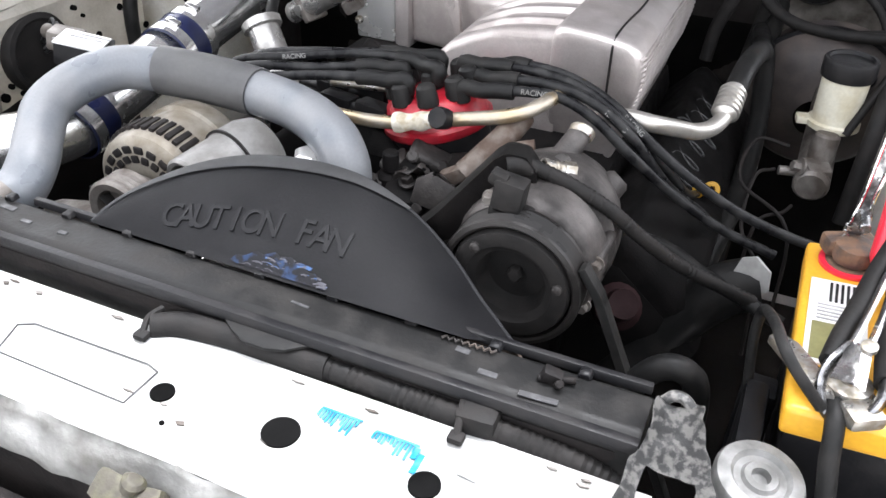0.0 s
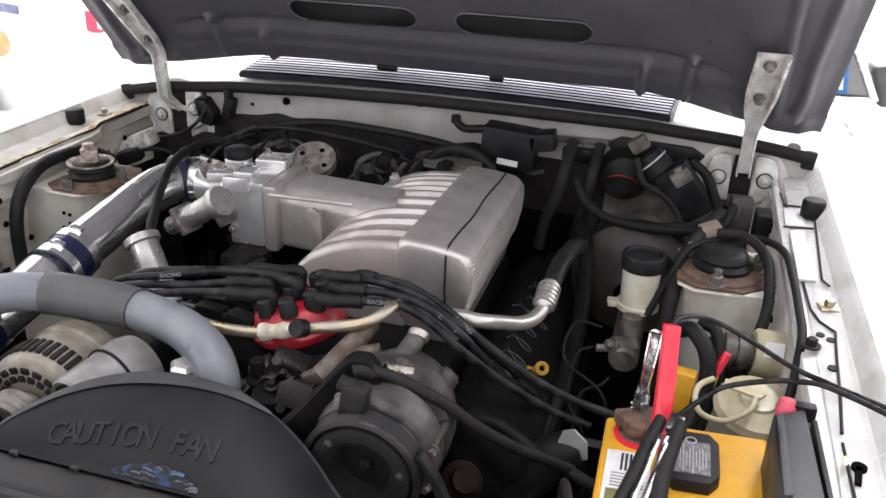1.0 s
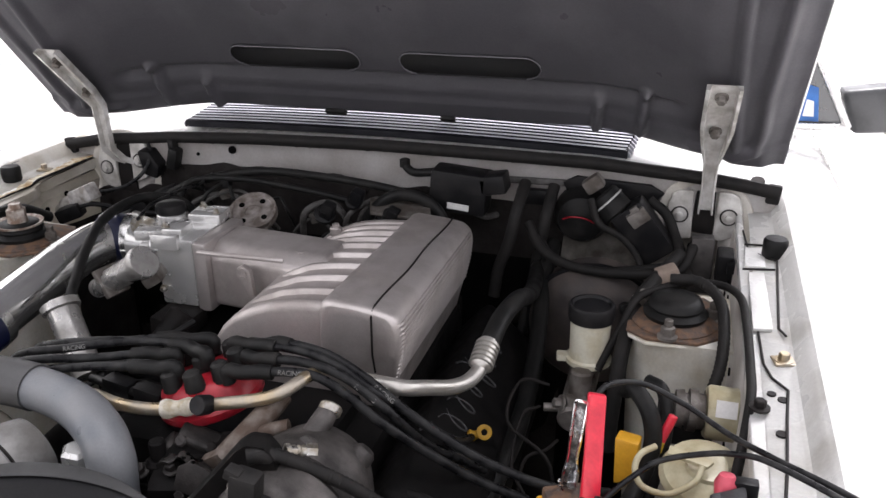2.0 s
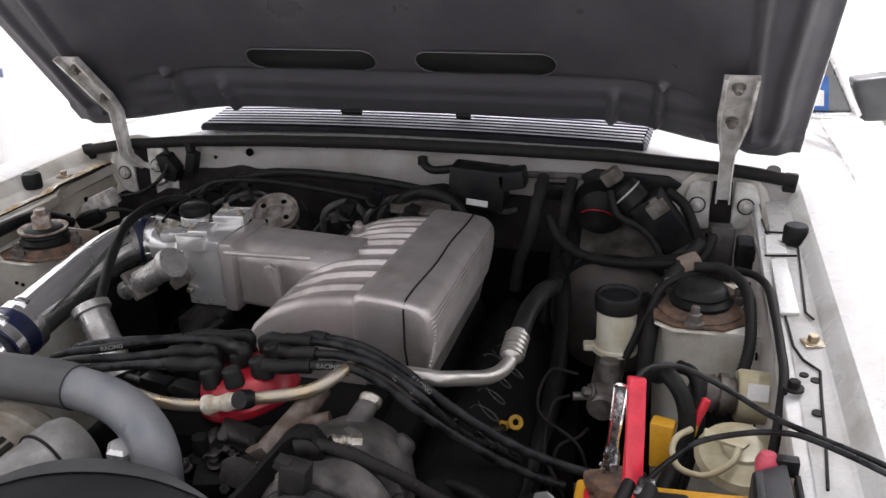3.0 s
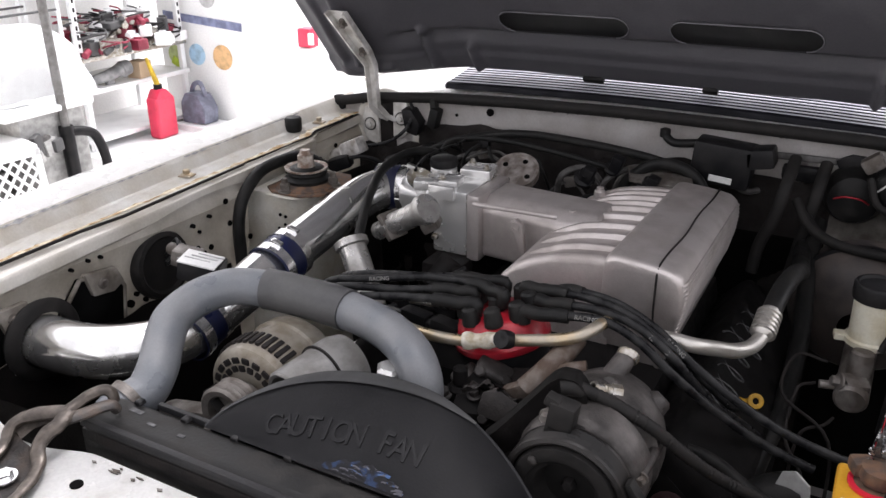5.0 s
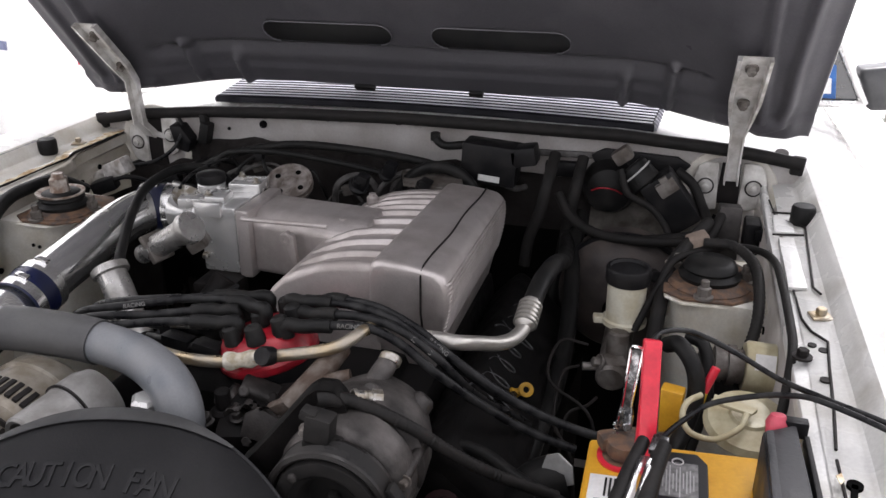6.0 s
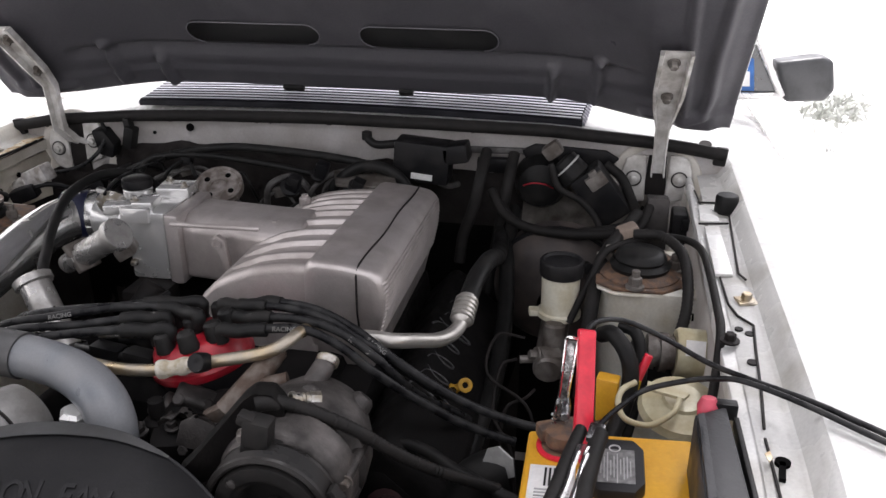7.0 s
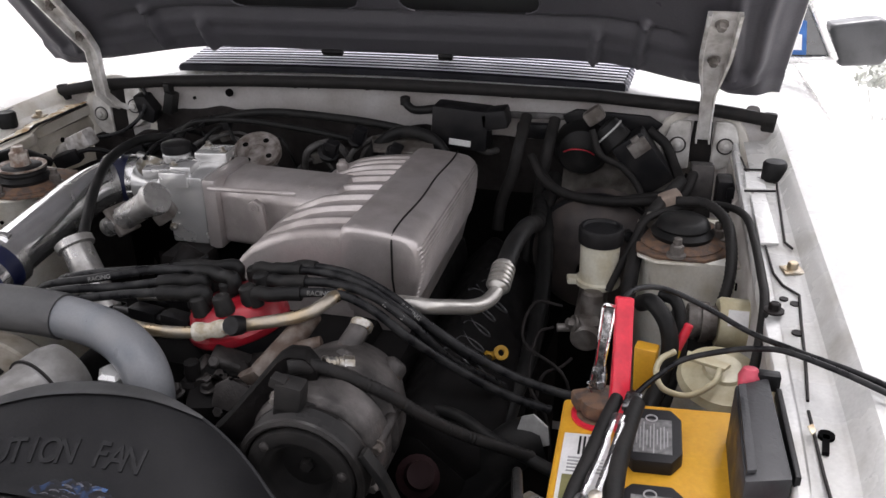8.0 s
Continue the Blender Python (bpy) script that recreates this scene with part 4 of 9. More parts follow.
# the raised letters follow the slope of the hump
for k, ch in enumerate("CAUTION FAN"):
    if ch == " ":
        continue
    u, v = 0.226 + 0.0380 * k, 0.165 + 0.013 * k
    p, q, r = shroud_pt(u, v), shroud_pt(u + 0.02, v + 0.010), shroud_pt(u, v + 0.2)
    ex, ey = (q - p).normalized(), (r - p).normalized()
    ez = ex.cross(ey).normalized()
    ey = ez.cross(ex)
    m = Matrix.Translation(p + ez * 0.0010) @ Matrix((ex, ey, ez)).transposed().to_4x4()
    ob = text_part("letter", ch, 0.036, m @ Matrix.Diagonal((0.8, 1, 1, 1)), M_LETTER, shroud, 0.0011)
    back_ = m.inverted()
    for vert in ob.data.vertices:
        lift = (back_ @ vert.co).z
        uu, vv = u, v
        for _ in range(5):
            c0, cu_, cv_ = shroud_pt(uu, vv), shroud_pt(uu + 0.004, vv), shroud_pt(uu, vv + 0.01)
            a, b, c, d = (cu_.x - c0.x) / 0.004, (cv_.x - c0.x) / 0.01, (cu_.y - c0.y) / 0.004, (cv_.y - c0.y) / 0.01
            ex_, ey_ = vert.co.x - c0.x, vert.co.y - c0.y
            det = a * d - b * c
            uu, vv = min(0.98, max(0.02, uu + (d * ex_ - b * ey_) / det)), min(0.98, max(0.01, vv + (a * ey_ - c * ex_) / det))
        vert.co.z = shroud_pt(uu, vv).z + 0.0008 + lift

# upper radiator hose
hose = thing("radiator_hose", "grey silicone upper radiator hose with a black sleeve", "radiator hose", (-0.2, 0.3, 0.85))
HP = [(-0.347, 0.147, 0.835), (-0.343, 0.165, 0.843), (-0.334, 0.192, 0.849), (-0.34, 0.221, 0.866), (-0.361, 0.253, 0.879), (-0.379, 0.29, 0.894), (-0.374, 0.335, 0.906), (-0.342, 0.368, 0.916), (-0.296, 0.387, 0.915), (-0.231, 0.394, 0.913), (-0.168, 0.397, 0.908), (-0.098, 0.377, 0.909), (-0.045, 0.348, 0.905), (-0.018, 0.328, 0.886), (-0.013, 0.32, 0.85), (-0.012, 0.318, 0.8)]
bm = BM()
sweep(bm, HP, 0.0258, 28, 8)
part("tube", bm, M_HOSE, hose)
bm = BM()
sl = spline(HP, 8)
i0, i1 = min(range(len(sl)), key=lambda i: (sl[i] - Vector((-0.296, 0.387, 0.915))).length), min(range(len(sl)), key=lambda i: (sl[i] - Vector((-0.168, 0.397, 0.908))).length)
sweep(bm, [sl[i] for i in range(i0, i1 + 1)], 0.0284, 28, 1, smooth=False)
part("sleeve", bm, M_SLEEVE, hose, "black rubber sleeve")
bm = BM()
lathe(bm, (-0.343, 0.165, 0.843), (0.1, 0.95, 0.25), [(0, 0.029), (0.006, 0.0285), (0.012, 0.029)], 24)
part("hose_clamp", bm, M_OLDAL, hose)

# thermostat stub and filler bolt beside the hose end
bm = BM()
lathe(bm, (-0.061, 0.333, 0.80), (0, 0, 1), [(0, 0.022), (0.06, 0.022), (0.062, 0.014), (0.07, 0.014)], 20)
lathe(bm, (-0.061, 0.333, 0.872), (0, 0, 1), [(0, 0.021), (0.014, 0.021), (0.018, 0.016), (0.018, 0)], 6)
solo("filler_plug", bm, M_BILLET, "shiny hexagonal plug behind the fan shroud", "plug")

# ---- alternator ----
alt = thing("alternator", "dusty cast aluminium alternator with slotted housing", "alternator", (-0.22, 0.30, 0.78))
AX = Vector((0.0, 1.0, 0.0))
AC = Vector((-0.230, 0.262, 0.832))
bm = BM()
lathe(bm, AC, AX, [(0.0, 0.022), (0.0, 0.058), (0.006, 0.066), (0.03, 0.070), (0.045, 0.070), (0.047, 0.066), (0.075, 0.066), (0.077, 0.070), (0.10, 0.068), (0.115, 0.055), (0.12, 0.0)], 40)
part("housing", bm, M_ALTERN, alt)
for k in range(40):
    a = 2 * math.pi * (k % 20) / 20 + (0.16 if k >= 20 else 0)
    r = 0.052 if k < 20 else 0.041
    bm = BM()
    c = AC + Vector((r * math.cos(a), -0.0006 + (0.0 if k >= 20 else 0.0002), r * math.sin(a)))
    box(bm, c, (0.0088, 0.004, 0.0118 if k < 20 else 0.0095), (0, -math.degrees(a), 0), 0.0022)
    part("vent_hole", bm, M_DARK, alt)
for k in range(20):
    a = math.radians(10 + 160 * k / 19)
    bm = BM()
    box(bm, AC + Vector((0.0695 * math.cos(a), 0.030, 0.0695 * math.sin(a))), (0.005, 0.026, 0.0066), (0, -math.degrees(a), 0), 0.001)
    part("vent_slot", bm, M_DARK, alt)
bm = BM()
lathe(bm, AC + Vector((0, -0.048, 0)), AX, [(0.016, 0.0), (0.016, 0.024), (0.002, 0.027), (0.0, 0.035), (0.003, 0.0385), (0.007, 0.038), (0.010, 0.035), (0.013, 0.038), (0.016, 0.035), (0.019, 0.038), (0.022, 0.035), (0.025, 0.038), (0.03, 0.0385), (0.034, 0.026), (0.046, 0.024)], 36)
rod(bm, AC + Vector((0, -0.046, 0)), AC + Vector((0, 0.0, 0)), 0.010, seg=6)
part("pulley", bm, M_OLDAL, alt, "grooved steel pulley")
bm = BM()
box(bm, AC + Vector((-0.055, 0.07, -0.06)), (0.03, 0.09, 0.03), (0, 30, 0), 0.008)
part("mounting_ear", bm, M_ALTERN, alt)

# grey cylinder housing beside the alternator
can = thing("idler_housing", "grey cylindrical idler housing with a rolled edge", "idler housing", (-0.12, 0.28, 0.80))
bm = BM()
d = Vector((0.22, 0.85, 0.06)).normalized()
lathe(bm, (-0.150, 0.238, 0.866), d, [(0.022, 0.0), (0.020, 0.026), (0.002, 0.030), (0.0, 0.034), (0.003, 0.037), (0.02, 0.038), (0.055, 0.040), (0.058, 0.043), (0.085, 0.044), (0.10, 0.040), (0.104, 0.0)], 36)
part("body", bm, M_IDLER, can)
bm = BM()
lathe(bm, Vector((-0.150, 0.238, 0.866)) + d * 0.056, d, [(0, 0.0400), (0.001, 0.0443), (0.003, 0.0443), (0.004, 0.0400)], 36)
part("band", bm, M_DARK, can)

# bracket and belt below the alternator
bm = BM()
box(bm, (-0.30, 0.24, 0.79), (0.12, 0.03, 0.04), (0, -12, 0), 0.01)
box(bm, (-0.20, 0.215, 0.775), (0.14, 0.03, 0.05), (0, 8, 0), 0.012)
solo("accessory_bracket", bm, M_OLDAL, "dirty cast bracket below the alternator", "bracket")
bm = BM()
sweep(bm, [(-0.264, 0.229, 0.855), (-0.136, 0.229, 0.72), (-0.036, 0.229, 0.62)], 0.011, 6, 3, flat=0.3)
solo("drive_belt", bm, M_RUBBER, "black ribbed accessory drive belt", "belt", "drive belts")
bm = BM()
prism(bm, [(0.252, 0.250, 0.888), (0.258, 0.250, 0.892), (0.276, 0.250, 0.866), (0.308, 0.250, 0.792), (0.381, 0.250, 0.62), (0.375, 0.250, 0.612), (0.302, 0.250, 0.786), (0.270, 0.250, 0.860)], (0, 0.014, 0), 0.001)
solo("drive_belt", bm, M_RUBBER, "black ribbed accessory drive belt", "belt", "drive belts")

# ---- air conditioning compressor ----
comp = thing("compressor", "dirty aluminium air conditioning compressor with a black clutch", "compressor", (0.215, 0.3, 0.7))
CC = Vector((0.193, 0.242, 0.858))
bm = BM()
lathe(bm, CC, (0, 1, 0), [(0.026, 0.0), (0.026, 0.028), (0.020, 0.031), (0.007, 0.0335), (0.005, 0.0365), (0.004, 0.0385), (0.001, 0.0405), (0.0, 0.045), (0.001, 0.054), (0.005, 0.056), (0.008, 0.056)], 56)
plate = part("clutch_plate", bm, M_SOOT, comp, "black compressor clutch plate")
for a in (134, 14, 254):
    bm = BM()
    p = CC + Vector((0.0465 * math.cos(math.radians(a)), 0.001, 0.0465 * math.sin(math.radians(a))))
    lathe(bm, p, (0, -1, 0), [(0, 0), (0, 0.0052), (0.003, 0.005), (0.0045, 0.003), (0.0045, 0)], 12)
    part("rivet", bm, M_DARKCAST, plate)
bm = BM()
lathe(bm, CC + Vector((0, 0.019, 0)), (0, -1, 0), [(-0.006, 0), (-0.006, 0.008), (-0.001, 0.008), (0.002, 0.006), (0.002, 0)], 6)
part("hub_nut", bm, M_SOOT, plate)
bm = BM()
grooves = [(0.0085 + 0.0026 * k, 0.0658 if k % 2 else 0.0634) for k in range(8)]
lathe(bm, CC, (0, 1, 0), [(0.010, 0.0575), (0.003, 0.0585), (0.0015, 0.061), (0.003, 0.0652), (0.006, 0.0660)] + grooves + [(0.030, 0.0660), (0.0315, 0.0648), (0.0315, 0.052)], 56)
part("pulley", bm, M_PULLEY, comp, "dull brown-black grooved compressor pulley")
bm = BM()
lathe(bm, CC, (0, 1, 0), [(0.031, 0.050), (0.034, 0.063), (0.038, 0.0685), (0.044, 0.0705), (0.076, 0.0715), (0.079, 0.069), (0.081, 0.064), (0.088, 0.064)], 44)
part("front_housing", bm, M_COMPR, comp, "pale aluminium front housing")
bm = BM()
lathe(bm, CC, (0, 1, 0), [(0.086, 0.062), (0.092, 0.066), (0.095, 0.0735), (0.104, 0.0745), (0.125, 0.0725), (0.150, 0.066), (0.172, 0.056), (0.188, 0.040), (0.196, 0.02), (0.197, 0)], 44)
for v in bm.verts:
    v.co += 0.0012 * Vector((noise.noise(v.co * 70), 0, noise.noise(v.co * 70 + Vector((3, 0, 0)))))
part("rear_housing", bm, M_COMPR, comp, "greasy mottled rear housing")
for a in (-28, 14, 122):
    ca, sa = math.cos(math.radians(a)), math.sin(math.radians(a))
    bm = BM()
    rod(bm, CC + Vector((0.067 * ca, 0.046, 0.067 * sa)), CC + Vector((0.069 * ca, 0.118, 0.069 * sa)), 0.0068, seg=12, bev=0.003)
    boss = part("bolt_boss", bm, M_DARKCAST, comp)
    bm = BM()
    hexbolt(bm, CC + Vector((0.069 * ca, 0.046, 0.069 * sa)), (0, -1, 0), 0.0055, 0.009, 1.4)
    part("bolt", bm, M_OLDAL, boss)
bm = BM()
sweep(bm, [(0.187, 0.362, 0.897), (0.191, 0.380, 0.911), (0.197, 0.402, 0.924), (0.201, 0.416, 0.932)], lambda t: 0.0150 - 0.0035 * t, 16, 5)
rod(bm, (0.184, 0.350, 0.893), (0.191, 0.384, 0.912), 0.024, 0.0155, 18, 0.005)
box(bm, (0.212, 0.368, 0.896), (0.070, 0.050, 0.036), (12, 18, 10), 0.014, 3)
rod(bm, (0.232, 0.385, 0.880), (0.250, 0.400, 0.902), 0.017, 0.013, 14, 0.004)
rod(bm, (0.205, 0.362, 0.918), (0.199, 0.352, 0.930), 0.011, seg=14, bev=0.002)
part("port_elbow", bm, M_COMPR, comp)
bm = BM()
lathe(bm, (0.2015, 0.412, 0.930), (0.1, 0.8, 0.5), [(0, 0), (0, 0.0122), (0.002, 0.0132), (0.008, 0.0132), (0.010, 0.0115), (0.010, 0)], 20)
part("nut", bm, M_STEEL, comp, "shiny steel line nut")
bm = BM()
pd = Vector((-0.76, -0.62, 0.25)).normalized()
rod(bm, (0.2155, 0.350, 0.925), (0.206, 0.345, 0.927), 0.0095, seg=6)
lathe(bm, (0.207, 0.3455, 0.927), pd, [(0, 0.0068), (0.004, 0.0078), (0.007, 0.0066), (0.009, 0.0078), (0.011, 0.0066), (0.013, 0.0078), (0.018, 0.0076), (0.019, 0.0092), (0.023, 0.0092), (0.023, 0.0070), (0.016, 0.0066), (0.016, 0)], 18)
port = part("service_port", bm, M_STEEL, comp, "shiny threaded service port")
bm = BM()
rod(bm, Vector((0.207, 0.3455, 0.927)) + pd * 0.0160, Vector((0.207, 0.3455, 0.927)) + pd * 0.0185, 0.0066, seg=14)
part("bore", bm, M_VOID, port)
rl = thing("ribbed_loom", "black ribbed wire loom over the compressor", "wire loom", (0.3, 0.36, 0.85))
bm = BM()
sweep(bm, [(0.176, 0.310, 0.945), (0.192, 0.318, 0.938), (0.222, 0.326, 0.924), (0.258, 0.338, 0.900), (0.288, 0.355, 0.868), (0.33, 0.38, 0.83), (0.40, 0.41, 0.79)], 0.0066, 12, 6, ribs=0.005)
part("ribbed_tube", bm, M_SOOT, rl)
bm = BM()
sweep(bm, [(0.164, 0.304, 0.942), (0.174, 0.309, 0.943), (0.186, 0.316, 0.938)], 0.0088, 12, 4)
part("end_sleeve", bm, M_SOOT, rl)
bm = BM()
box(bm, (0.180, 0.270, 0.934), (0.028, 0.022, 0.034), (0, 8, 0), 0.004)
box(bm, (0.183, 0.272, 0.919), (0.038, 0.026, 0.012), (0, 8, 0), 0.003)
box(bm, (0.170, 0.268, 0.950), (0.016, 0.014, 0.012), (0, 20, 0), 0.003)
solo("clutch_connector", bm, M_SOOT, "black electrical connector on the compressor clutch", "connector")

# black stamped bracket that reaches from the shroud to the compressor
brk = thing("compressor_bracket", "black stamped steel compressor bracket", "bracket", (0.14, 0.28, 0.8))
BR = [(0.096, 0.258, 0.882), (0.111, 0.265, 0.897), (0.134, 0.283, 0.925), (0.153, 0.299, 0.948), (0.162, 0.304, 0.954), (0.180, 0.307, 0.953), (0.191, 0.307, 0.940), (0.193, 0.307, 0.925)]
bm = BM()
sheet(bm, lambda u, v: Vector(along(BR, u)) + Vector((-0.004 * v, 0.024 * v, 0.003 * math.sin(math.pi * v))), 36, 4, 0.003)
part("top_flange", bm, M_SOOT, brk)
bm = BM()
sheet(bm, lambda u, v: Vector(along(BR, u)) + Vector((0, 0.001, -0.0005)) + (Vector((0.160, 0.285, 0.80)) - Vector(along(BR, u))) * (0.62 * v), 36, 6, 0.003)
part("web", bm, M_DARK, brk)
bm = BM()
sheet(bm, lambda u, v: Vector(along([(0.104, 0.266, 0.856), (0.122, 0.262, 0.874), (0.142, 0.258, 0.888), (0.160, 0.254, 0.901), (0.176, 0.250, 0.911)], u)) + Vector((0.003 * v, -0.001 * v, -0.0085 * v)), 16, 3, 0.003)
part("lower_flange", bm, M_DARKCAST, brk)

# ---- water pump, thermostat housing and front castings ----
bm = BM()
box(bm, (0.07, 0.36, 0.845), (0.11, 0.06, 0.05), (10, 0, 15), 0.015)
box(bm, (0.03, 0.375, 0.83), (0.05, 0.05, 0.09), (0, 20, 0), 0.012)
rod(bm, (0.02, 0.36, 0.80), (0.018, 0.36, 0.872), 0.016, seg=14, bev=0.004)
rod(bm, (0.018, 0.36, 0.872), (0.018, 0.36, 0.895), 0.009, seg=10, bev=0.002)
fc = thing("front_casting", "stained cast aluminium coolant housing with bolts", "coolant housing", (0.06, 0.37, 0.80))
part("housing", bm, M_ENGINE, fc)
for q, d in (((0.045, 0.345, 0.873), (0, -0.4, 1)), ((0.095, 0.35, 0.868), (0, -0.5, 1)), ((0.065, 0.333, 0.855), (0, -1, 0.4)), ((0.005, 0.345, 0.862), (0, -0.6, 1)), ((0.118, 0.372, 0.872), (0.3, -0.6, 1))):
    bm = BM()
    hexbolt(bm, q, d, 0.0065, 0.011, 1.5)
    part("bolt", bm, M_DARKCAST, fc)
bm = BM()
prism(bm, [(0.055, 0.330, 0.862), (0.10, 0.326, 0.858), (0.108, 0.335, 0.885), (0.075, 0.342, 0.895), (0.058, 0.340, 0.885)], (0.002, -0.006, 0.002), 0.002)
part("stamped_plate", bm, M_DARKCAST, fc)
bm = BM()
sweep(bm, [(0.126, 0.384, 0.908), (0.142, 0.389, 0.912), (0.162, 0.395, 0.916)], lambda t: 0.0082 + 0.0008 * t, 14, 5)
part("outlet_tube", bm, M_RUSTCAST, fc)
bm = BM()
sweep(bm, [(0.104, 0.362, 0.888), (0.114, 0.371, 0.901), (0.123, 0.392, 0.912), (0.131, 0.418, 0.922), (0.136, 0.435, 0.928)], lambda t: 0.0165 - 0.0045 * t, 14, 5)
box(bm, (0.098, 0.362, 0.886), (0.044, 0.016, 0.022), (0, -28, 12), 0.004)
part("rusty_neck", bm, M_RUSTCAST, fc, "rust-stained cast neck")
bm = BM()
sheet(bm, lambda u, v: (0.032 + 0.082 * u, 0.336 + 0.040 * v + 0.010 * noise.noise((u * 4, v * 3, 2)), 0.884 + 0.012 * math.sin(3.2 * u + 1.4 * v) + 0.010 * noise.noise((u * 7, v * 5, 6)) - 0.03 * v), 20, 12, 0.006)
part("pale_flange", bm, M_COMPR, fc, "pale greasy casting flange")
rnd = random.Random(17)
for k in range(14):
    bm = BM()
    u, v = 0.42 + 0.16 * (k % 4) / 3, 0.02 + 0.10 * (k // 4)
    p = Vector((0.032 + 0.082 * u, 0.336 + 0.040 * v + 0.010 * noise.noise((u * 4, v * 3, 2)), 0.884 + 0.012 * math.sin(3.2 * u + 1.4 * v) + 0.010 * noise.noise((u * 7, v * 5, 6)) - 0.03 * v))
    rod(bm, p + Vector((0, 0.002, -0.001)), p + Vector((0, -0.0012, 0.0014)), 0.0016, seg=8)
    part("cast_pimple", bm, M_VOID, fc)
for q, d, sz in (((0.045, 0.40, 0.872), 25, (0.05, 0.03, 0.022)), ((0.075, 0.41, 0.862), -20, (0.045, 0.03, 0.03)), ((0.015, 0.395, 0.858), 40, (0.03, 0.03, 0.028)), ((0.085, 0.372, 0.850), 10, (0.03, 0.022, 0.03))):
    bm = BM()
    box(bm, q, sz, (15, d, d * 0.6), 0.007, 3)
    rod(bm, Vector(q) + Vector((-0.012, -0.008, 0.0)), Vector(q) + Vector((-0.012, -0.020, 0.012)), 0.0075, seg=10, bev=0.002)
    part("casting_boss", bm, M_DARKCAST if d > 20 else M_DARK, fc)
# ---- distributor ----
dis = thing("distributor", "distributor with a red cap and black body", "distributor", (0.025, 0.462, 0.75))
DC = Vector((0.025, 0.466, 0.0))
DT = Matrix.Translation((0.025, 0.466, 0.886)) @ Matrix.Rotation(radians(-12), 4, "Y") @ Matrix.Translation((-0.025, -0.466, -0.866))
bm = BM()
lathe(bm, DC + Vector((0, 0, 0.78)), (0, 0, 1), [(0, 0), (0, 0.03), (0.03, 0.035), (0.045, 0.056), (0.082, 0.058), (0.084, 0)], 36)
bm.transform(DT)
part("body", bm, M_BLACK, dis)
bm = BM()
lathe(bm, DC + Vector((0, 0, 0.862)), (0, 0, 1), [(0, 0), (0, 0.060), (0.004, 0.063), (0.010, 0.063), (0.013, 0.059), (0.03, 0.055), (0.040, 0.046), (0.043, 0.036), (0.043, 0)], 40)
bm.transform(DT)
cap = part("cap", bm, M_RED, dis, "glossy red distributor cap")
for k in range(9):
    a = 2 * math.pi * (k + 0.4) / 8
    r = 0.042 if k < 8 else 0.0
    bm = BM()
    rod(bm, DC + Vector((r * math.cos(a), r * math.sin(a), 0.893)), DC + Vector((r * math.cos(a), r * math.sin(a), 0.912)), 0.0115, 0.0095, 14, 0.002)
    bm.transform(DT)
    part("tower", bm, M_RED, cap)
    bm = BM()
    rod(bm, DC + Vector((r * math.cos(a), r * math.sin(a), 0.898)), DC + Vector((r * math.cos(a), r * math.sin(a), 0.924)), 0.0125, 0.0105, 14, 0.003)
    bm.transform(DT)
    part("boot", bm, M_RUBBER, dis, "black rubber plug boot")

# ---- plug leads ----
WIRES = [
    [(-0.017, 0.462, 0.938), (-0.05, 0.458, 0.940), (-0.12, 0.445, 0.930), (-0.19, 0.43, 0.925), (-0.26, 0.44, 0.90), (-0.30, 0.48, 0.86)],
    [(0.0, 0.435, 0.938), (-0.04, 0.432, 0.938), (-0.10, 0.43, 0.930), (-0.17, 0.425, 0.917), (-0.24, 0.42, 0.90), (-0.30, 0.45, 0.85)],
    [(0.01, 0.50, 0.942), (-0.04, 0.492, 0.945), (-0.10, 0.475, 0.940), (-0.17, 0.455, 0.930), (-0.23, 0.445, 0.918), (-0.29, 0.47, 0.87)],
    [(0.025, 0.462, 0.945), (-0.01, 0.475, 0.948), (-0.08, 0.478, 0.942), (-0.15, 0.47, 0.935), (-0.22, 0.47, 0.918), (-0.28, 0.52, 0.87)],
    [(0.062, 0.445, 0.938), (0.10, 0.447, 0.945), (0.16, 0.452, 0.949), (0.205, 0.448, 0.935), (0.245, 0.448, 0.905), (0.29, 0.47, 0.86), (0.35, 0.485, 0.82), (0.41, 0.49, 0.80)],
    [(0.065, 0.48, 0.938), (0.10, 0.472, 0.948), (0.15, 0.470, 0.952), (0.20, 0.463, 0.945), (0.245, 0.462, 0.915), (0.285, 0.49, 0.855), (0.32, 0.53, 0.81), (0.34, 0.57, 0.77)],
    [(0.04, 0.50, 0.942), (0.085, 0.495, 0.952), (0.14, 0.488, 0.955), (0.19, 0.475, 0.950), (0.235, 0.472, 0.923), (0.275, 0.52, 0.86), (0.30, 0.58, 0.80), (0.31, 0.64, 0.77)],
    [(0.06, 0.50, 0.942), (0.10, 0.500, 0.955), (0.16, 0.492, 0.956), (0.215, 0.480, 0.940), (0.26, 0.482, 0.905), (0.31, 0.486, 0.870), (0.37, 0.492, 0.838), (0.44, 0.498, 0.818), (0.50, 0.53, 0.80)],
]
for k, pts in enumerate(WIRES):
    bm = BM()
    sweep(bm, pts, 0.0056, 10, 8)
    lead = thing("plug_lead", "thick black spark plug lead", "plug lead", pts[0], "spark plug leads")
    part("jacket", bm, M_WIRE, lead)
    bm = BM()
    p, q, r = (Vector(pts[i]) for i in (0, 1, 2))
    sweep(bm, [p - Vector((0, 0, 0.012)), p + Vector((0, 0, 0.004)), p.lerp(q, 0.5), q, q.lerp(r, 0.3)], 0.0088, 12, 4)
    part("boot", bm, M_RUBBER, lead)

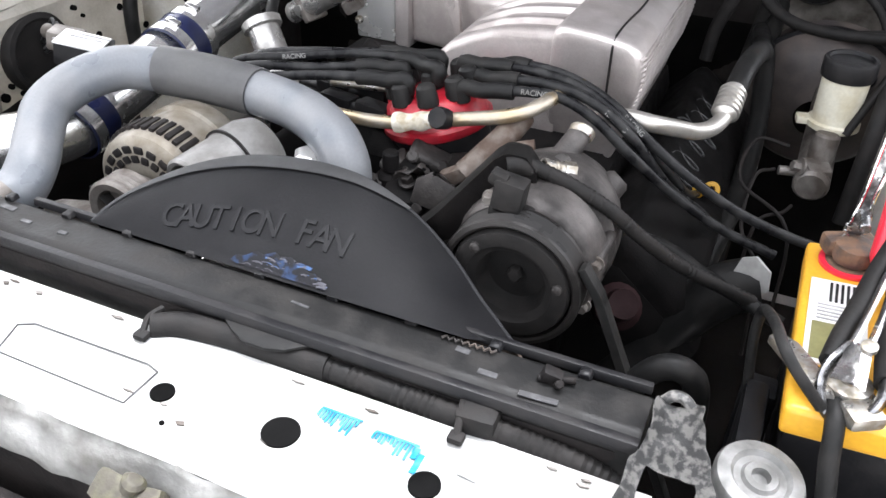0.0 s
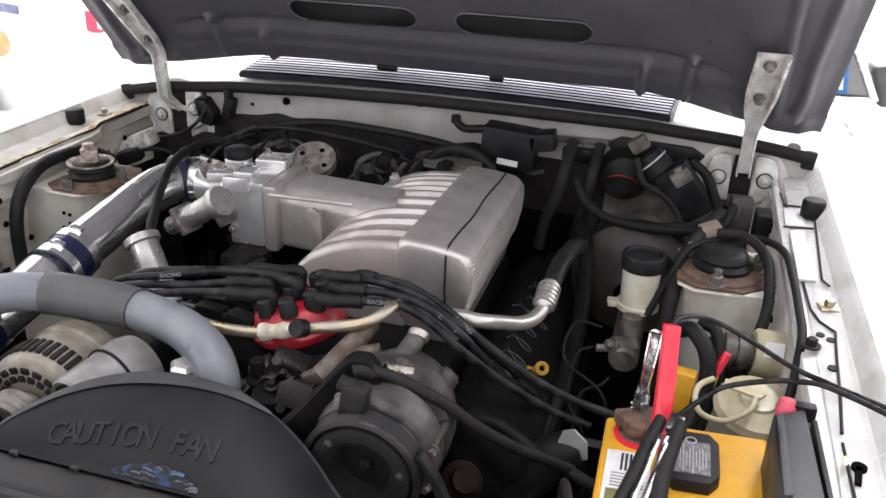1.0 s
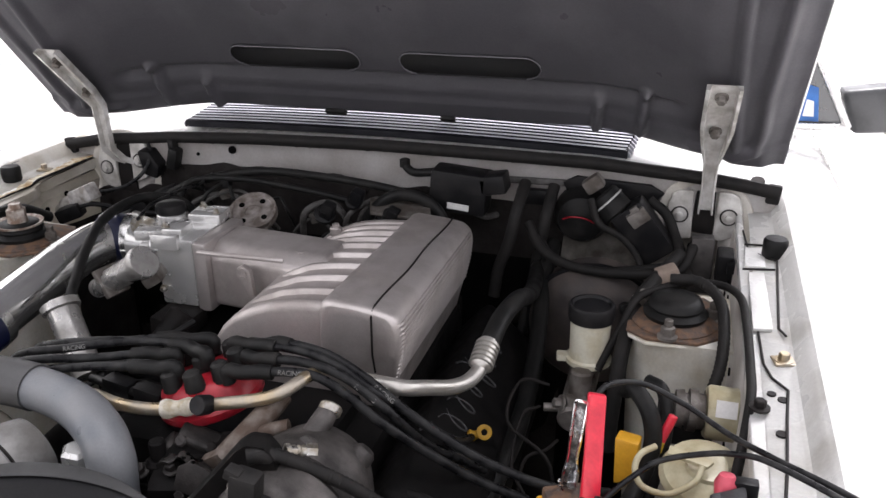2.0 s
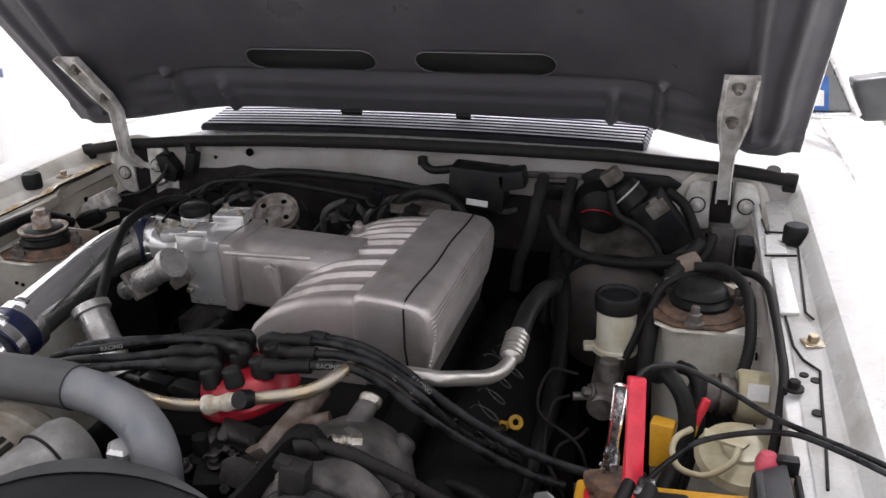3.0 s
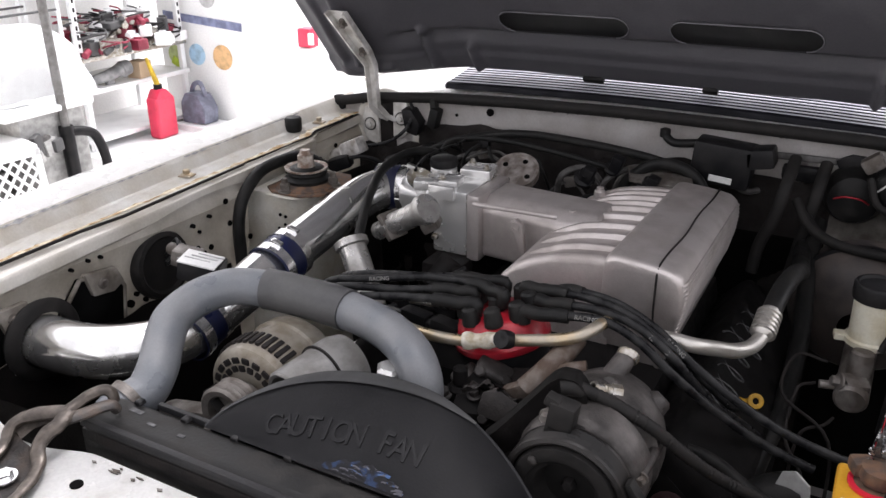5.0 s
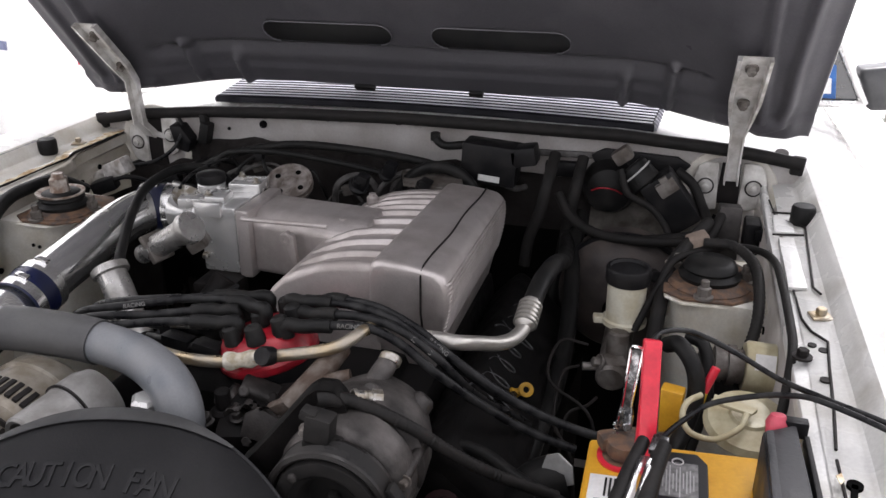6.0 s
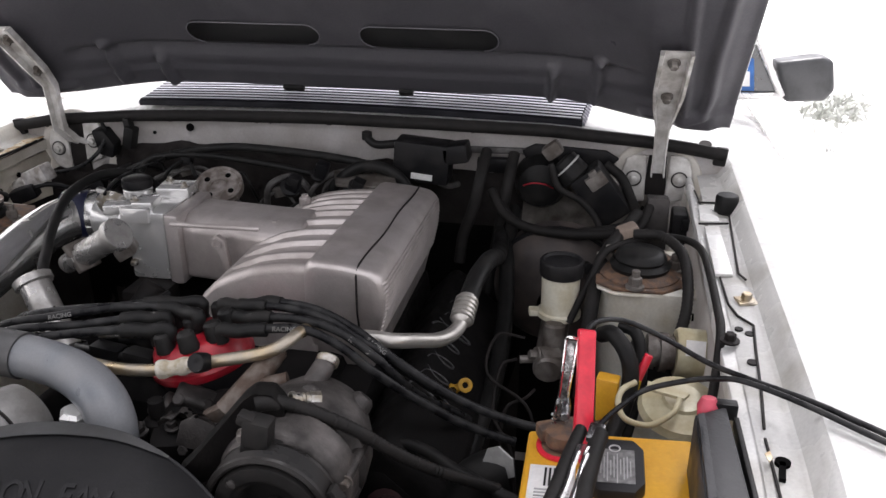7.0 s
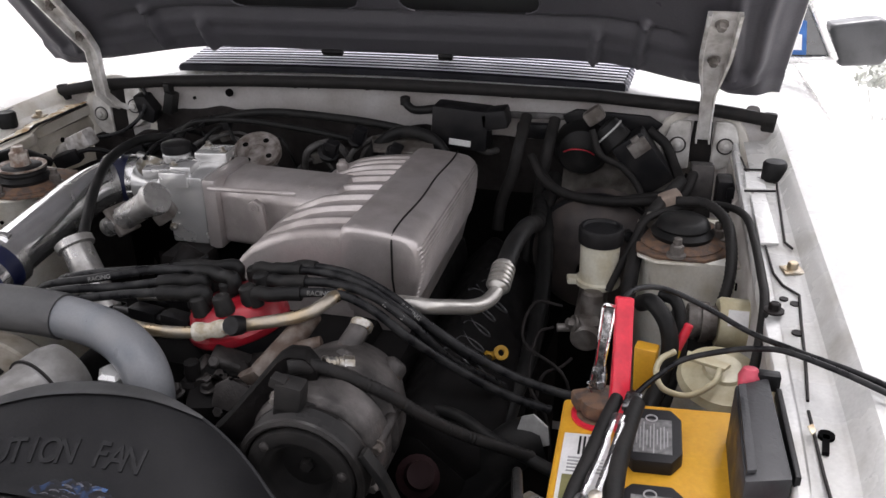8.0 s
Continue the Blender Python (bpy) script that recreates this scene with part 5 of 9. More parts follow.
# ---- intake manifold: plenum box, ribbed runners, arm and throttle flange ----
man = thing("intake_manifold", "raw cast aluminium intake manifold with ribbed runners", "intake manifold", (0.05, 0.75, 0.82))
PROF = [(-0.066, 0.80), (-0.066, 0.850), (-0.058, 0.880), (-0.044, 0.902), (-0.025, 0.921), (0.0, 0.935), (0.03, 0.948), (0.06, 0.9545), (0.09, 0.958), (0.122, 0.960)]
RIDGES = (0.655, 0.702, 0.747, 0.791, 0.830, 0.856, 0.886, 0.911)


def runners(u, v):
    x, z = along(PROF, u)
    y = 0.604 + 0.332 * v
    # recessed flats between the narrow ridges, fading out down the bend
    g = smooth01(0.618, 0.626, y) * smooth01(0.928, 0.921, y)
    for c in RIDGES:
        g = min(g, smooth01(0.0030, 0.0075, abs(y - c)))
    g *= smooth01(-0.035, 0.012, x)
    edge = 0.012 * (1 - math.sqrt(max(0.0, 1 - max(0.0, 1 - (y - 0.604) / 0.012) ** 2)))
    return (x + 0.02 * edge, y, z - 0.0075 * g - edge)


bm = BM()
NU, NV = 70, 220
grid = [[bm.verts.new(runners(i / NU, j / NV)) for j in range(NV + 1)] for i in range(NU + 1)]
for i in range(NU):
    for j in range(NV):
        bm.faces.new((grid[i][j], grid[i + 1][j], grid[i + 1][j + 1], grid[i][j + 1]))
for j in (0, NV):
    bm.faces.new([grid[i][j] for i in range(NU + 1)] + [bm.verts.new((0.122, grid[0][j].co.y, 0.80))])
part("runner_casting", bm, M_CAST, man, angle=50)
# the box beside the runners
SECT = [(0.113, 0.80), (0.111, 0.88), (0.1118, 0.955), (0.1140, 0.966), (0.1185, 0.972), (0.127, 0.9745), (0.165, 0.972), (0.195, 0.968), (0.208, 0.965), (0.217, 0.958), (0.2220, 0.947), (0.2235, 0.93), (0.2215, 0.905), (0.2140, 0.87), (0.203, 0.83), (0.196, 0.80)]
bm = BM()
rings = []
for y, inset in ((0.5865, 0.30), (0.586, 0.12), (0.587, 0.07), (0.590, 0.030), (0.595, 0.008), (0.601, 0.0), (0.70, 0.0), (0.80, 0.0), (0.90, 0.0), (0.962, 0.0), (0.970, 0.02), (0.975, 0.07), (0.976, 0.3)):
    ring = []
    for k in range(61):
        x, z = along(SECT, k / 60)
        x, z = 0.168 + (x - 0.168) * (1 - inset), 0.86 + (z - 0.86) * (1 - inset * 0.55)
        ring.append(bm.verts.new((x, y + (0.28 * max(0.0, 0.905 - z) if y < 0.65 else 0.0), z - 0.030 * (y - 0.6) * smooth01(0.90, 0.96, z))))
    rings.append(ring)
for A, B in zip(rings, rings[1:]):
    for k in range(60):
        bm.faces.new((A[k], A[k + 1], B[k + 1], B[k]))
bm.faces.new(rings[0])
bm.faces.new(rings[-1])
plen = part("plenum", bm, M_CAST, man, angle=45)
# black seam round the box
bm = BM()
sweep(bm, [(0.187 + 0.0015 * math.sin(k * 0.5), 0.972 - 0.372 * k / 24, 0.9695 - 0.030 * (0.372 - 0.372 * k / 24)) for k in range(25)] + [(0.1862, 0.5895, 0.966), (0.186, 0.5855, 0.958)] + [(0.186, 0.5855 + 0.28 * max(0, 0.905 - z), z) for z in (0.94, 0.92, 0.905, 0.89, 0.875)], 0.0015, 6, 1, smooth=False)
part("cover_seam", bm, M_DARK, plen)
# fine flutes on the side cover, whose ends show as teeth on its front edge
for k in range(13):
    bm = BM()
    z = 0.868 + 0.0066 * k
    x = next(p[0] + (q[0] - p[0]) * (p[1] - z) / (p[1] - q[1]) for p, q in zip(SECT[9:], SECT[10:]) if q[1] <= z <= p[1])
    rod(bm, (x - 0.0042, 0.590 + 0.28 * max(0.0, 0.905 - z), z), (x, 0.603, z), 0.0026, seg=6)
    rod(bm, (x, 0.603, z), (x + 0.0004, 0.955, z - 0.005), 0.0021, seg=6)
    part("flute", bm, M_CAST, plen)
for x, y, z in ((0.0, 0.778, 0.944), (0.002, 0.907, 0.943)):
    bm = BM()
    rod(bm, (x, y, z - 0.012), (x, y, z + 0.004), 0.010, seg=14, bev=0.002)
    lathe(bm, (x, y, z + 0.003), (0, 0, 1), [(0, 0.0062), (0.006, 0.0062), (0.006, 0)], 6)
    part("boss", bm, M_CAST, plen)
bm = BM()
prism(bm, [(-0.160, 0.775, 0.842), (-0.160, 0.772, 0.93), (-0.160, 0.80, 0.948), (-0.160, 0.872, 0.948), (-0.160, 0.89, 0.93), (-0.160, 0.89, 0.842)], (0.21, -0.035, 0.006), 0.010, 3)
part("arm", bm, M_CAST, man)
bm = BM()
prism(bm, [(-0.157, 0.7358, 0.9500), (-0.01, 0.7355, 0.9530), (-0.01, 0.7395, 0.9560), (-0.157, 0.7415, 0.9530)], (0, 0, -0.005), 0.0015)
part("arm_lip", bm, M_CAST, man)
bm = BM()
prism(bm, [(-0.078 - 0.011, 0.742, 0.931), (-0.078, 0.742, 0.938), (-0.066, 0.742, 0.93), (-0.060, 0.742, 0.88), (-0.070, 0.742, 0.88)], (0, -0.010, 0), 0.002)
lathe(bm, (-0.078, 0.731, 0.926), (0, -1, 0), [(0, 0.008), (0.003, 0.008), (0.003, 0.004), (0.001, 0.004), (0.001, 0)], 16)
part("lug", bm, M_CAST, man)
bm = BM()
box(bm, (-0.168, 0.822, 0.895), (0.024, 0.125, 0.118), bev=0.006)
part("throttle_flange", bm, M_CAST, man)

thr = thing("throttle_body", "machined aluminium throttle body and spacer block", "throttle body", (-0.22, 0.82, 0.84))
bm = BM()
box(bm, (-0.213, 0.815, 0.898), (0.066, 0.105, 0.115), bev=0.006)
part("spacer", bm, M_BILLET, thr)
bm = BM()
box(bm, (-0.208, 0.865, 0.961), (0.055, 0.05, 0.018), (0, 0, 8), 0.003)
part("top_block", bm, M_BILLET, thr)
bm = BM()
box(bm, (-0.225, 0.795, 0.960), (0.034, 0.045, 0.014), (0, 0, 8), 0.003)
part("top_plate", bm, M_BILLET, thr)
vn = Vector((0.10, -0.50, 0.86)).normalized()
v0_ = Vector((-0.170, 0.945, 0.938))
bm = BM()
lathe(bm, v0_, vn, [(-0.02, 0.0), (-0.02, 0.028), (-0.004, 0.030), (-0.004, 0.041), (0.002, 0.042), (0.003, 0.039), (0.005, 0.0385), (0.006, 0.0420), (0.013, 0.0420), (0.0135, 0.0405), (0.0135, 0.0365), (0.0100, 0.0350), (0.0100, 0.0150), (0.0070, 0.0140), (0.0070, 0.0)], 40)
disc = part("valve_disc", bm, M_RUSTGREY, thr, "round stained cast valve flange", angle=25)
va, vb = vn.orthogonal().normalized(), vn.cross(vn.orthogonal()).normalized()
for a in (0.4, 1.97, 3.54, 5.11):
    bm = BM()
    c = v0_ + vn * 0.0095 + (va * math.cos(a) + vb * math.sin(a)) * 0.026
    rod(bm, c, c + vn * 0.0014, 0.0052, seg=12)
    part("port", bm, M_VOID, disc)
bm = BM()
lathe(bm, (-0.352, 0.845, 0.912), (1, -0.06, 0), [(0, 0.036), (0.02, 0.040), (0.075, 0.040), (0.085, 0.048), (0.115, 0.048)], 32)
part("throat", bm, M_BILLET, thr)
bm = BM()
rod(bm, (-0.268, 0.845, 0.93), (-0.268, 0.845, 0.968), 0.024, seg=20, bev=0.003)
part("sensor_base", bm, M_BILLET, thr)
bm = BM()
lathe(bm, (-0.268, 0.845, 0.968), (0, 0, 1), [(0, 0), (0, 0.024), (0.004, 0.0255), (0.014, 0.024), (0.017, 0.018), (0.017, 0)], 24)
part("sensor_cap", bm, M_BLACK, thr, "black plastic sensor cap")
# idle air valve: the angled cylinder
bm = BM()
p0, p1 = Vector((-0.318, 0.700, 0.884)), Vector((-0.200, 0.672, 0.957))
dr = (p1 - p0).normalized()
lathe(bm, p0, dr, [(0, 0), (0, 0.013), (0.002, 0.0155), (0.030, 0.0155), (0.030, 0.0215), (0.045, 0.0215), (0.046, 0.019), (0.124, 0.020), (0.126, 0.025), (0.137, 0.025), (0.139, 0.0235), (0.139, 0)], 28)
iac = part("idle_valve", bm, M_NECK, thr, "brushed aluminium idle valve cylinder")
bm = BM()
box(bm, p0 + dr * 0.042 + Vector((0.0, 0, 0.0)), (0.010, 0.042, 0.048), (0, -34, -12), 0.003)
box(bm, p0 + dr * 0.09 + Vector((0.02, 0.035, -0.02)), (0.03, 0.04, 0.02), (0, -30, 20), 0.005)
part("valve_mount", bm, M_OLDAL, iac)
for q, d in (((-0.187, 0.852, 0.971), (0, 0, 1)), ((-0.228, 0.880, 0.970), (0, 0, 1)), ((-0.236, 0.780, 0.968), (0, 0, 1)), ((-0.178, 0.770, 0.940), (0, -1, 0)), ((-0.178, 0.770, 0.860), (0, -1, 0)), ((-0.240, 0.7615, 0.868), (0, -1, 0))):
    bm = BM()
    hexbolt(bm, q, d, 0.0045, 0.007, 1.5)
    part("bolt", bm, M_STEEL, thr)
bm = BM()
sheet(bm, lambda u, v: (-0.292 + 0.03 * math.cos(5.0 * u - 0.6) * (0.35 + 0.65 * v), 0.800 + 0.004 * v, 0.950 + 0.022 * math.sin(5.0 * u - 0.6) * (0.35 + 0.65 * v)), 16, 4, 0.0025)
part("throttle_lever", bm, M_STEEL, thr, "stamped steel throttle lever")
bm = BM()
sweep(bm, [(-0.30, 0.798, 0.968), (-0.315, 0.86, 0.972), (-0.32, 0.94, 0.968), (-0.33, 1.04, 0.955), (-0.36, 1.13, 0.945)], 0.003, 8, 6)
part("throttle_cable", bm, M_WIRE, thr, "black throttle cable")
bm = BM()
box(bm, (-0.262, 0.800, 0.948), (0.075, 0.012, 0.014), (0, -4, 6), 0.002)
part("cable_bracket", bm, M_BILLET, thr)
bm = BM()
box(bm, (-0.225, 0.758, 0.952), (0.046, 0.012, 0.024), (0, 0, 4), 0.002)
part("vacuum_block", bm, M_BILLET, thr)
bm = BM()
rod(bm, (-0.285, 0.79, 0.925), (-0.25, 0.77, 0.94), 0.012, seg=12, bev=0.002)
box(bm, (-0.262, 0.78, 0.955), (0.05, 0.03, 0.016), (0, 0, 20), 0.002)
part("linkage", bm, M_BILLET, thr)
bm = BM()
rod(bm, (-0.215, 0.70, 0.80), (-0.19, 0.735, 0.845), 0.022, seg=14, bev=0.004)
box(bm, (-0.205, 0.74, 0.825), (0.07, 0.06, 0.03), bev=0.006)
part("lower_bracket", bm, M_DARK, thr)

# oil filler neck
neck = thing("filler_neck", "silver oil filler neck with a flanged rim", "filler neck", (-0.27, 0.57, 0.80))
bm = BM()
nd = (Vector((-0.318, 0.615, 0.905)) - Vector((-0.238, 0.565, 0.80))).normalized()
lathe(bm, Vector((-0.318, 0.615, 0.905)) - nd * 0.125, nd, [(0, 0), (0, 0.0225), (0.105, 0.0225), (0.107, 0.028), (0.117, 0.0285), (0.119, 0.026), (0.119, 0)], 28)
part("tube", bm, M_NECK, neck)
bm = BM()
rod(bm, (-0.255, 0.52, 0.80), (-0.15, 0.70, 0.85), 0.005, seg=10)
part("dipstick_tube", bm, M_BLACK, neck)

# ---- polished intake pipe ----
pipe = thing("intake_pipe", "polished metal intake pipe joined by blue silicone couplers", "intake pipe", (-0.42, 0.5, 0.78))
P1 = [(-0.350, 0.846, 0.912), (-0.380, 0.836, 0.912), (-0.399, 0.79, 0.909), (-0.402, 0.72, 0.902), (-0.403, 0.64, 0.890), (-0.406, 0.56, 0.876)]
P2 = [(-0.411, 0.56, 0.876), (-0.416, 0.47, 0.852), (-0.428, 0.375, 0.828)]
P3 = [(-0.428, 0.375, 0.828), (-0.436, 0.335, 0.824), (-0.455, 0.295, 0.824), (-0.50, 0.258, 0.826), (-0.56, 0.245, 0.826), (-0.64, 0.245, 0.826)]
for nm, pts, r in (("upper_pipe", P1, 0.0375), ("lower_pipe", P3, 0.0385)):
    bm = BM()
    sweep(bm, pts, r, 32, 8)
    part(nm, bm, M_CHROME, pipe)
bm = BM()
sweep(bm, P2, 0.037, 28, 8)
part("meter_tube", bm, M_CHROME, pipe)
for c, a in (((-0.405, 0.545, 0.872), (0.02, -1, -0.17)), ((-0.428, 0.378, 0.829), (0.08, -1, -0.2)), ((-0.372, 0.842, 0.912), (-1, -0.22, 0))):
    a = Vector(a).normalized()
    bm = BM()
    lathe(bm, Vector(c) - a * 0.032, a, [(0, 0.039), (0, 0.0415), (0.064, 0.0415), (0.064, 0.039)], 32)
    cp = part("coupler", bm, M_BLUE, pipe, "dark blue silicone coupler")
    for t in (-0.031, 0.013):
        bm = BM()
        lathe(bm, Vector(c) + a * t, a, [(0, 0.0416), (0, 0.0428), (0.017, 0.0428), (0.017, 0.0416)], 32)
        box(bm, Vector(c) + a * (t + 0.006) + Vector((0.012, 0, 0.043)), (0.02, 0.010, 0.009), (0, 15, 0), 0.002)
        part("band_clamp", bm, M_CHROME, cp, "bright stainless band clamp")
# air meter and its plug, over the hole in the apron
maf = thing("air_meter", "black air meter with a white printed label", "air meter", (-0.50, 0.43, 0.86))
bm = BM()
box(bm, (-0.462, 0.432, 0.892), (0.062, 0.05, 0.03), (0, 12, 22), 0.004)
part("case", bm, M_BLACK, maf)
bm = BM()
box(bm, (-0.459, 0.429, 0.9085), (0.058, 0.046, 0.0025), (0, 12, 22), 0.0006)
lab = part("label", bm, M_LABEL, maf, "white printed label")
for k in range(4):
    bm = BM()
    box(bm, Vector((-0.459, 0.429, 0.9102)) + Vector((0.004 * (k - 1.5), 0.0105 * (k - 1.5), -0.0008 * (k - 1.5))), (0.04, 0.0022, 0.0012), (0, 12, 22))
    part("printed_bar", bm, M_GREYINK, lab)
bm = BM()
box(bm, (-0.512, 0.452, 0.893), (0.042, 0.034, 0.026), (0, 12, 22), 0.004)
rod(bm, (-0.53, 0.458, 0.893), (-0.565, 0.47, 0.89), 0.011, seg=12, bev=0.002)
part("plug", bm, M_OLDAL, maf, "grey wiring plug")
for k in range(4):
    bm = BM()
    sweep(bm, [(-0.528, 0.452 + 0.004 * k, 0.898 - 0.003 * k), (-0.550, 0.470 + 0.005 * k, 0.908 - 0.006 * k), (-0.575, 0.486 + 0.004 * k, 0.895 - 0.010 * k), (-0.606, 0.492, 0.862 - 0.006 * k)], 0.0026, 8, 5)
    part("wire", bm, M_WIRE if k != 2 else M_SLEEVE, maf)
bm = BM()
lathe(bm, (-0.630, 0.488, 0.843), (1, 0, 0.06), [(0, 0), (0, 0.058), (0.016, 0.060), (0.024, 0.056), (0.026, 0.049), (0.021, 0.044), (0.020, 0.0)], 40)
solo("apron_grommet", bm, M_SOOT, "black rubber plug filling a round hole in the apron", "grommet")
bm = BM()
lathe(bm, (-0.605, 0.245, 0.826), (1, 0, 0), [(0, 0.042), (0, 0.060), (0.006, 0.062), (0.012, 0.056), (0.014, 0.042)], 36)
solo("pipe_grommet", bm, M_SOOT, "thick black rubber ring where the intake pipe enters the apron", "grommet")

# ---- fuel line ----
fuel = thing("fuel_line", "gold zinc-plated fuel line with a white sealed joint", "fuel line", (0.05, 0.4, 0.9))
FL = [(-0.115, 0.43, 0.888), (-0.053, 0.402, 0.901), (0.002, 0.400, 0.907), (0.076, 0.402, 0.926), (0.117, 0.405, 0.936), (0.142, 0.412, 0.943), (0.155, 0.428, 0.948), (0.160, 0.450, 0.947), (0.164, 0.49, 0.935)]
bm = BM()
sweep(bm, FL, 0.0075, 14, 6)
part("tube", bm, M_GOLD, fuel)
bm = BM()
sweep(bm, [(0.004, 0.400, 0.9075), (0.016, 0.400, 0.9105), (0.030, 0.401, 0.9142), (0.046, 0.401, 0.9185)], lambda t: 0.0102 + 0.0010 * math.sin(11 * t) - 0.0006 * t, 14, 6)
for v in bm.verts:
    v.co += 0.0022 * Vector((noise.noise(v.co * 90), noise.noise(v.co * 90 + Vector((5, 0, 0))), noise.noise(v.co * 90 + Vector((0, 7, 0)))))
part("joint", bm, mat("cream_sealant", (0.56, 0.53, 0.46), 0.6, dirt=(0.36, 0.31, 0.22), amount=0.3, size=0.012, bump=0.5, grain=0.004), fuel, "cream sealed joint")
bm = BM()
lathe(bm, (0.062, 0.400, 0.924), (-0.1, -0.7, 0.35), [(0, 0), (0, 0.011), (0.016, 0.012), (0.020, 0.0105), (0.020, 0.004), (0.018, 0)], 12)
part("valve_cap", bm, M_BLACK, fuel, "black plastic valve cap")
for q in ((-0.10, 0.46, 0.885), (-0.075, 0.50, 0.89), (-0.045, 0.445, 0.89), (-0.13, 0.50, 0.88)):
    q = Vector(q)
    bm = BM()
    box(bm, q, (0.046, 0.022, 0.022), (0, 0, -12), 0.004)
    rod(bm, q + Vector((0.02, 0, 0)), q + Vector((0.045, 0.0, 0.004)), 0.008, seg=12, bev=0.002)
    rod(bm, q - Vector((0.02, 0, 0)), q - Vector((0.06, -0.02, 0.01)), 0.006, seg=10)
    solo("injector_connector", bm, M_BLACK, "black injector connector under the plug leads", "connector", "injector connectors")
bm = BM()
rod(bm, (-0.12, 0.475, 0.90), (-0.02, 0.485, 0.905), 0.0045, seg=10)
solo("injector_rail", bm, M_STEEL, "thin steel rail behind the plug leads", "fuel rail")

# ---- air conditioning pipe ----
acl = thing("refrigerant_pipe", "bright aluminium refrigerant pipe with a crimped black hose", "refrigerant pipe", (0.3, 0.6, 0.86))
bm = BM()
sweep(bm, [(0.195, 0.525, 0.905), (0.230, 0.508, 0.915), (0.256, 0.510, 0.913), (0.276, 0.540, 0.899), (0.294, 0.568, 0.886), (0.308, 0.592, 0.881), (0.317, 0.612, 0.884), (0.322, 0.630, 0.892)], 0.0098, 14, 6)
part("pipe", bm, M_ALPIPE, acl)
bm = BM()
lathe(bm, (0.3195, 0.618, 0.887), (0.05, 0.82, 0.35), [(0, 0.009), (0.004, 0.0135)] + [(0.006 + 0.0075 * k + d_, r_) for k in range(5) for d_, r_ in ((0.0, 0.0140), (0.0012, 0.0165), (0.0050, 0.0165), (0.0062, 0.0140))] + [(0.046, 0.0135)], 24)
part("crimp", bm, M_ALPIPE, acl)
bm = BM()
sweep(bm, [(0.322, 0.650, 0.901), (0.327, 0.70, 0.916), (0.333, 0.75, 0.918), (0.337, 0.80, 0.908), (0.338, 0.86, 0.885), (0.332, 0.95, 0.86), (0.32, 1.08, 0.85)], 0.0135, 16, 6)
part("hose", bm, M_RUBBER, acl)

# ---- battery ----
bat = thing("battery", "yellow-topped car battery with dark vent caps and printed labels", "battery", (0.525, 0.30, 0.66))
BATTERY_SHIFT = Vector((-0.008, -0.006, 0.009))
bm = BM()
box(bm, (0.525, 0.302, 0.852), (0.174, 0.238, 0.028), bev=0.006, seg=3)
part("lid", bm, M_YELLOW, bat, "yellow battery lid")
bm = BM()
box(bm, (0.525, 0.302, 0.749), (0.166, 0.230, 0.178), bev=0.004)
part("case", bm, M_BLACK, bat, "black battery case")
for y, e in ((0.350, 0.0055), (0.236, 0.002)):
    bm = BM()
    prism(bm, [(0.504 + 0.010, y - 0.037 - e, 0.865), (0.559 - 0.010, y - 0.037 - e, 0.865), (0.559, y - 0.027, 0.865), (0.559, y + 0.027, 0.865), (0.559 - 0.010, y + 0.037 + e, 0.865), (0.504 + 0.010, y + 0.037 + e, 0.865), (0.504, y + 0.027, 0.865), (0.504, y - 0.027, 0.865)], (0, 0, 0.016), 0.003)
    vc = part("vent_cap", bm, M_SHROUD, bat, "dark grey vent cap with fine print")
    bm = BM()
    box(bm, (0.5315, y - 0.004, 0.8812), (0.036, 0.054, 0.0008))
    part("printed_panel", bm, M_PANEL, vc, "worn grey print panel")
    for k in range(10):
        bm = BM()
        n = 0.046 if k in (2, 5) else 0.034 - 0.01 * (k % 3 == 0)
        box(bm, (0.5165 + 0.0032 * k, y - 0.006 - 0.002 * (k % 2), 0.8815), (0.0011, n, 0.0012))
        part("printed_bar", bm, M_GREYINK, vc)
    bm = BM()
    lathe(bm, (0.530, y + 0.024, 0.8812), (0, 0, 1), [(0, 0.006), (0.0012, 0.006), (0.0012, 0.0048), (0, 0.0048)], 20)
    part("printed_ring", bm, M_GREYINK, vc)
bm = BM()
box(bm, (0.4685, 0.298, 0.8668), (0.046, 0.118, 0.0022), bev=0.0004)
lb = part("label", bm, M_LABEL, bat, "white printed label")
bm = BM()
box(bm, (0.4615, 0.268, 0.8682), (0.024, 0.048, 0.0012))
part("green_panel", bm, mat("olive_print", (0.25, 0.24, 0.10), 0.5, bump=0), lb)
for k in range(6):
    bm = BM()
    box(bm, (0.462 + 0.0045 * k, 0.338, 0.8682), (0.0022, 0.028, 0.0012))
    part("barcode_bar", bm, M_INK, lb)
for k in range(5):
    bm = BM()
    box(bm, (0.4695, 0.298 + 0.005 * k, 0.8682), (0.034, 0.0016, 0.0012))
    part("printed_bar", bm, M_GREYINK, lb)
for y, m_ in ((0.392, M_RUST), (0.205, M_OLDAL)):
    bm = BM()
    lathe(bm, (0.476, y, 0.865), (0, 0, 1), [(0, 0), (0, 0.024), (0.004, 0.024), (0.005, 0.012), (0.022, 0.009), (0.023, 0)], 20)
    part("terminal_post", bm, m_, bat)
bm = BM()
lathe(bm, (0.476, 0.392, 0.8665), (0, 0, 1), [(0, 0.022), (0, 0.0275), (0.003, 0.0275), (0.003, 0.022)], 28)
part("red_washer", bm, M_REDGRIP, bat, "red felt terminal washer")
bm = BM()
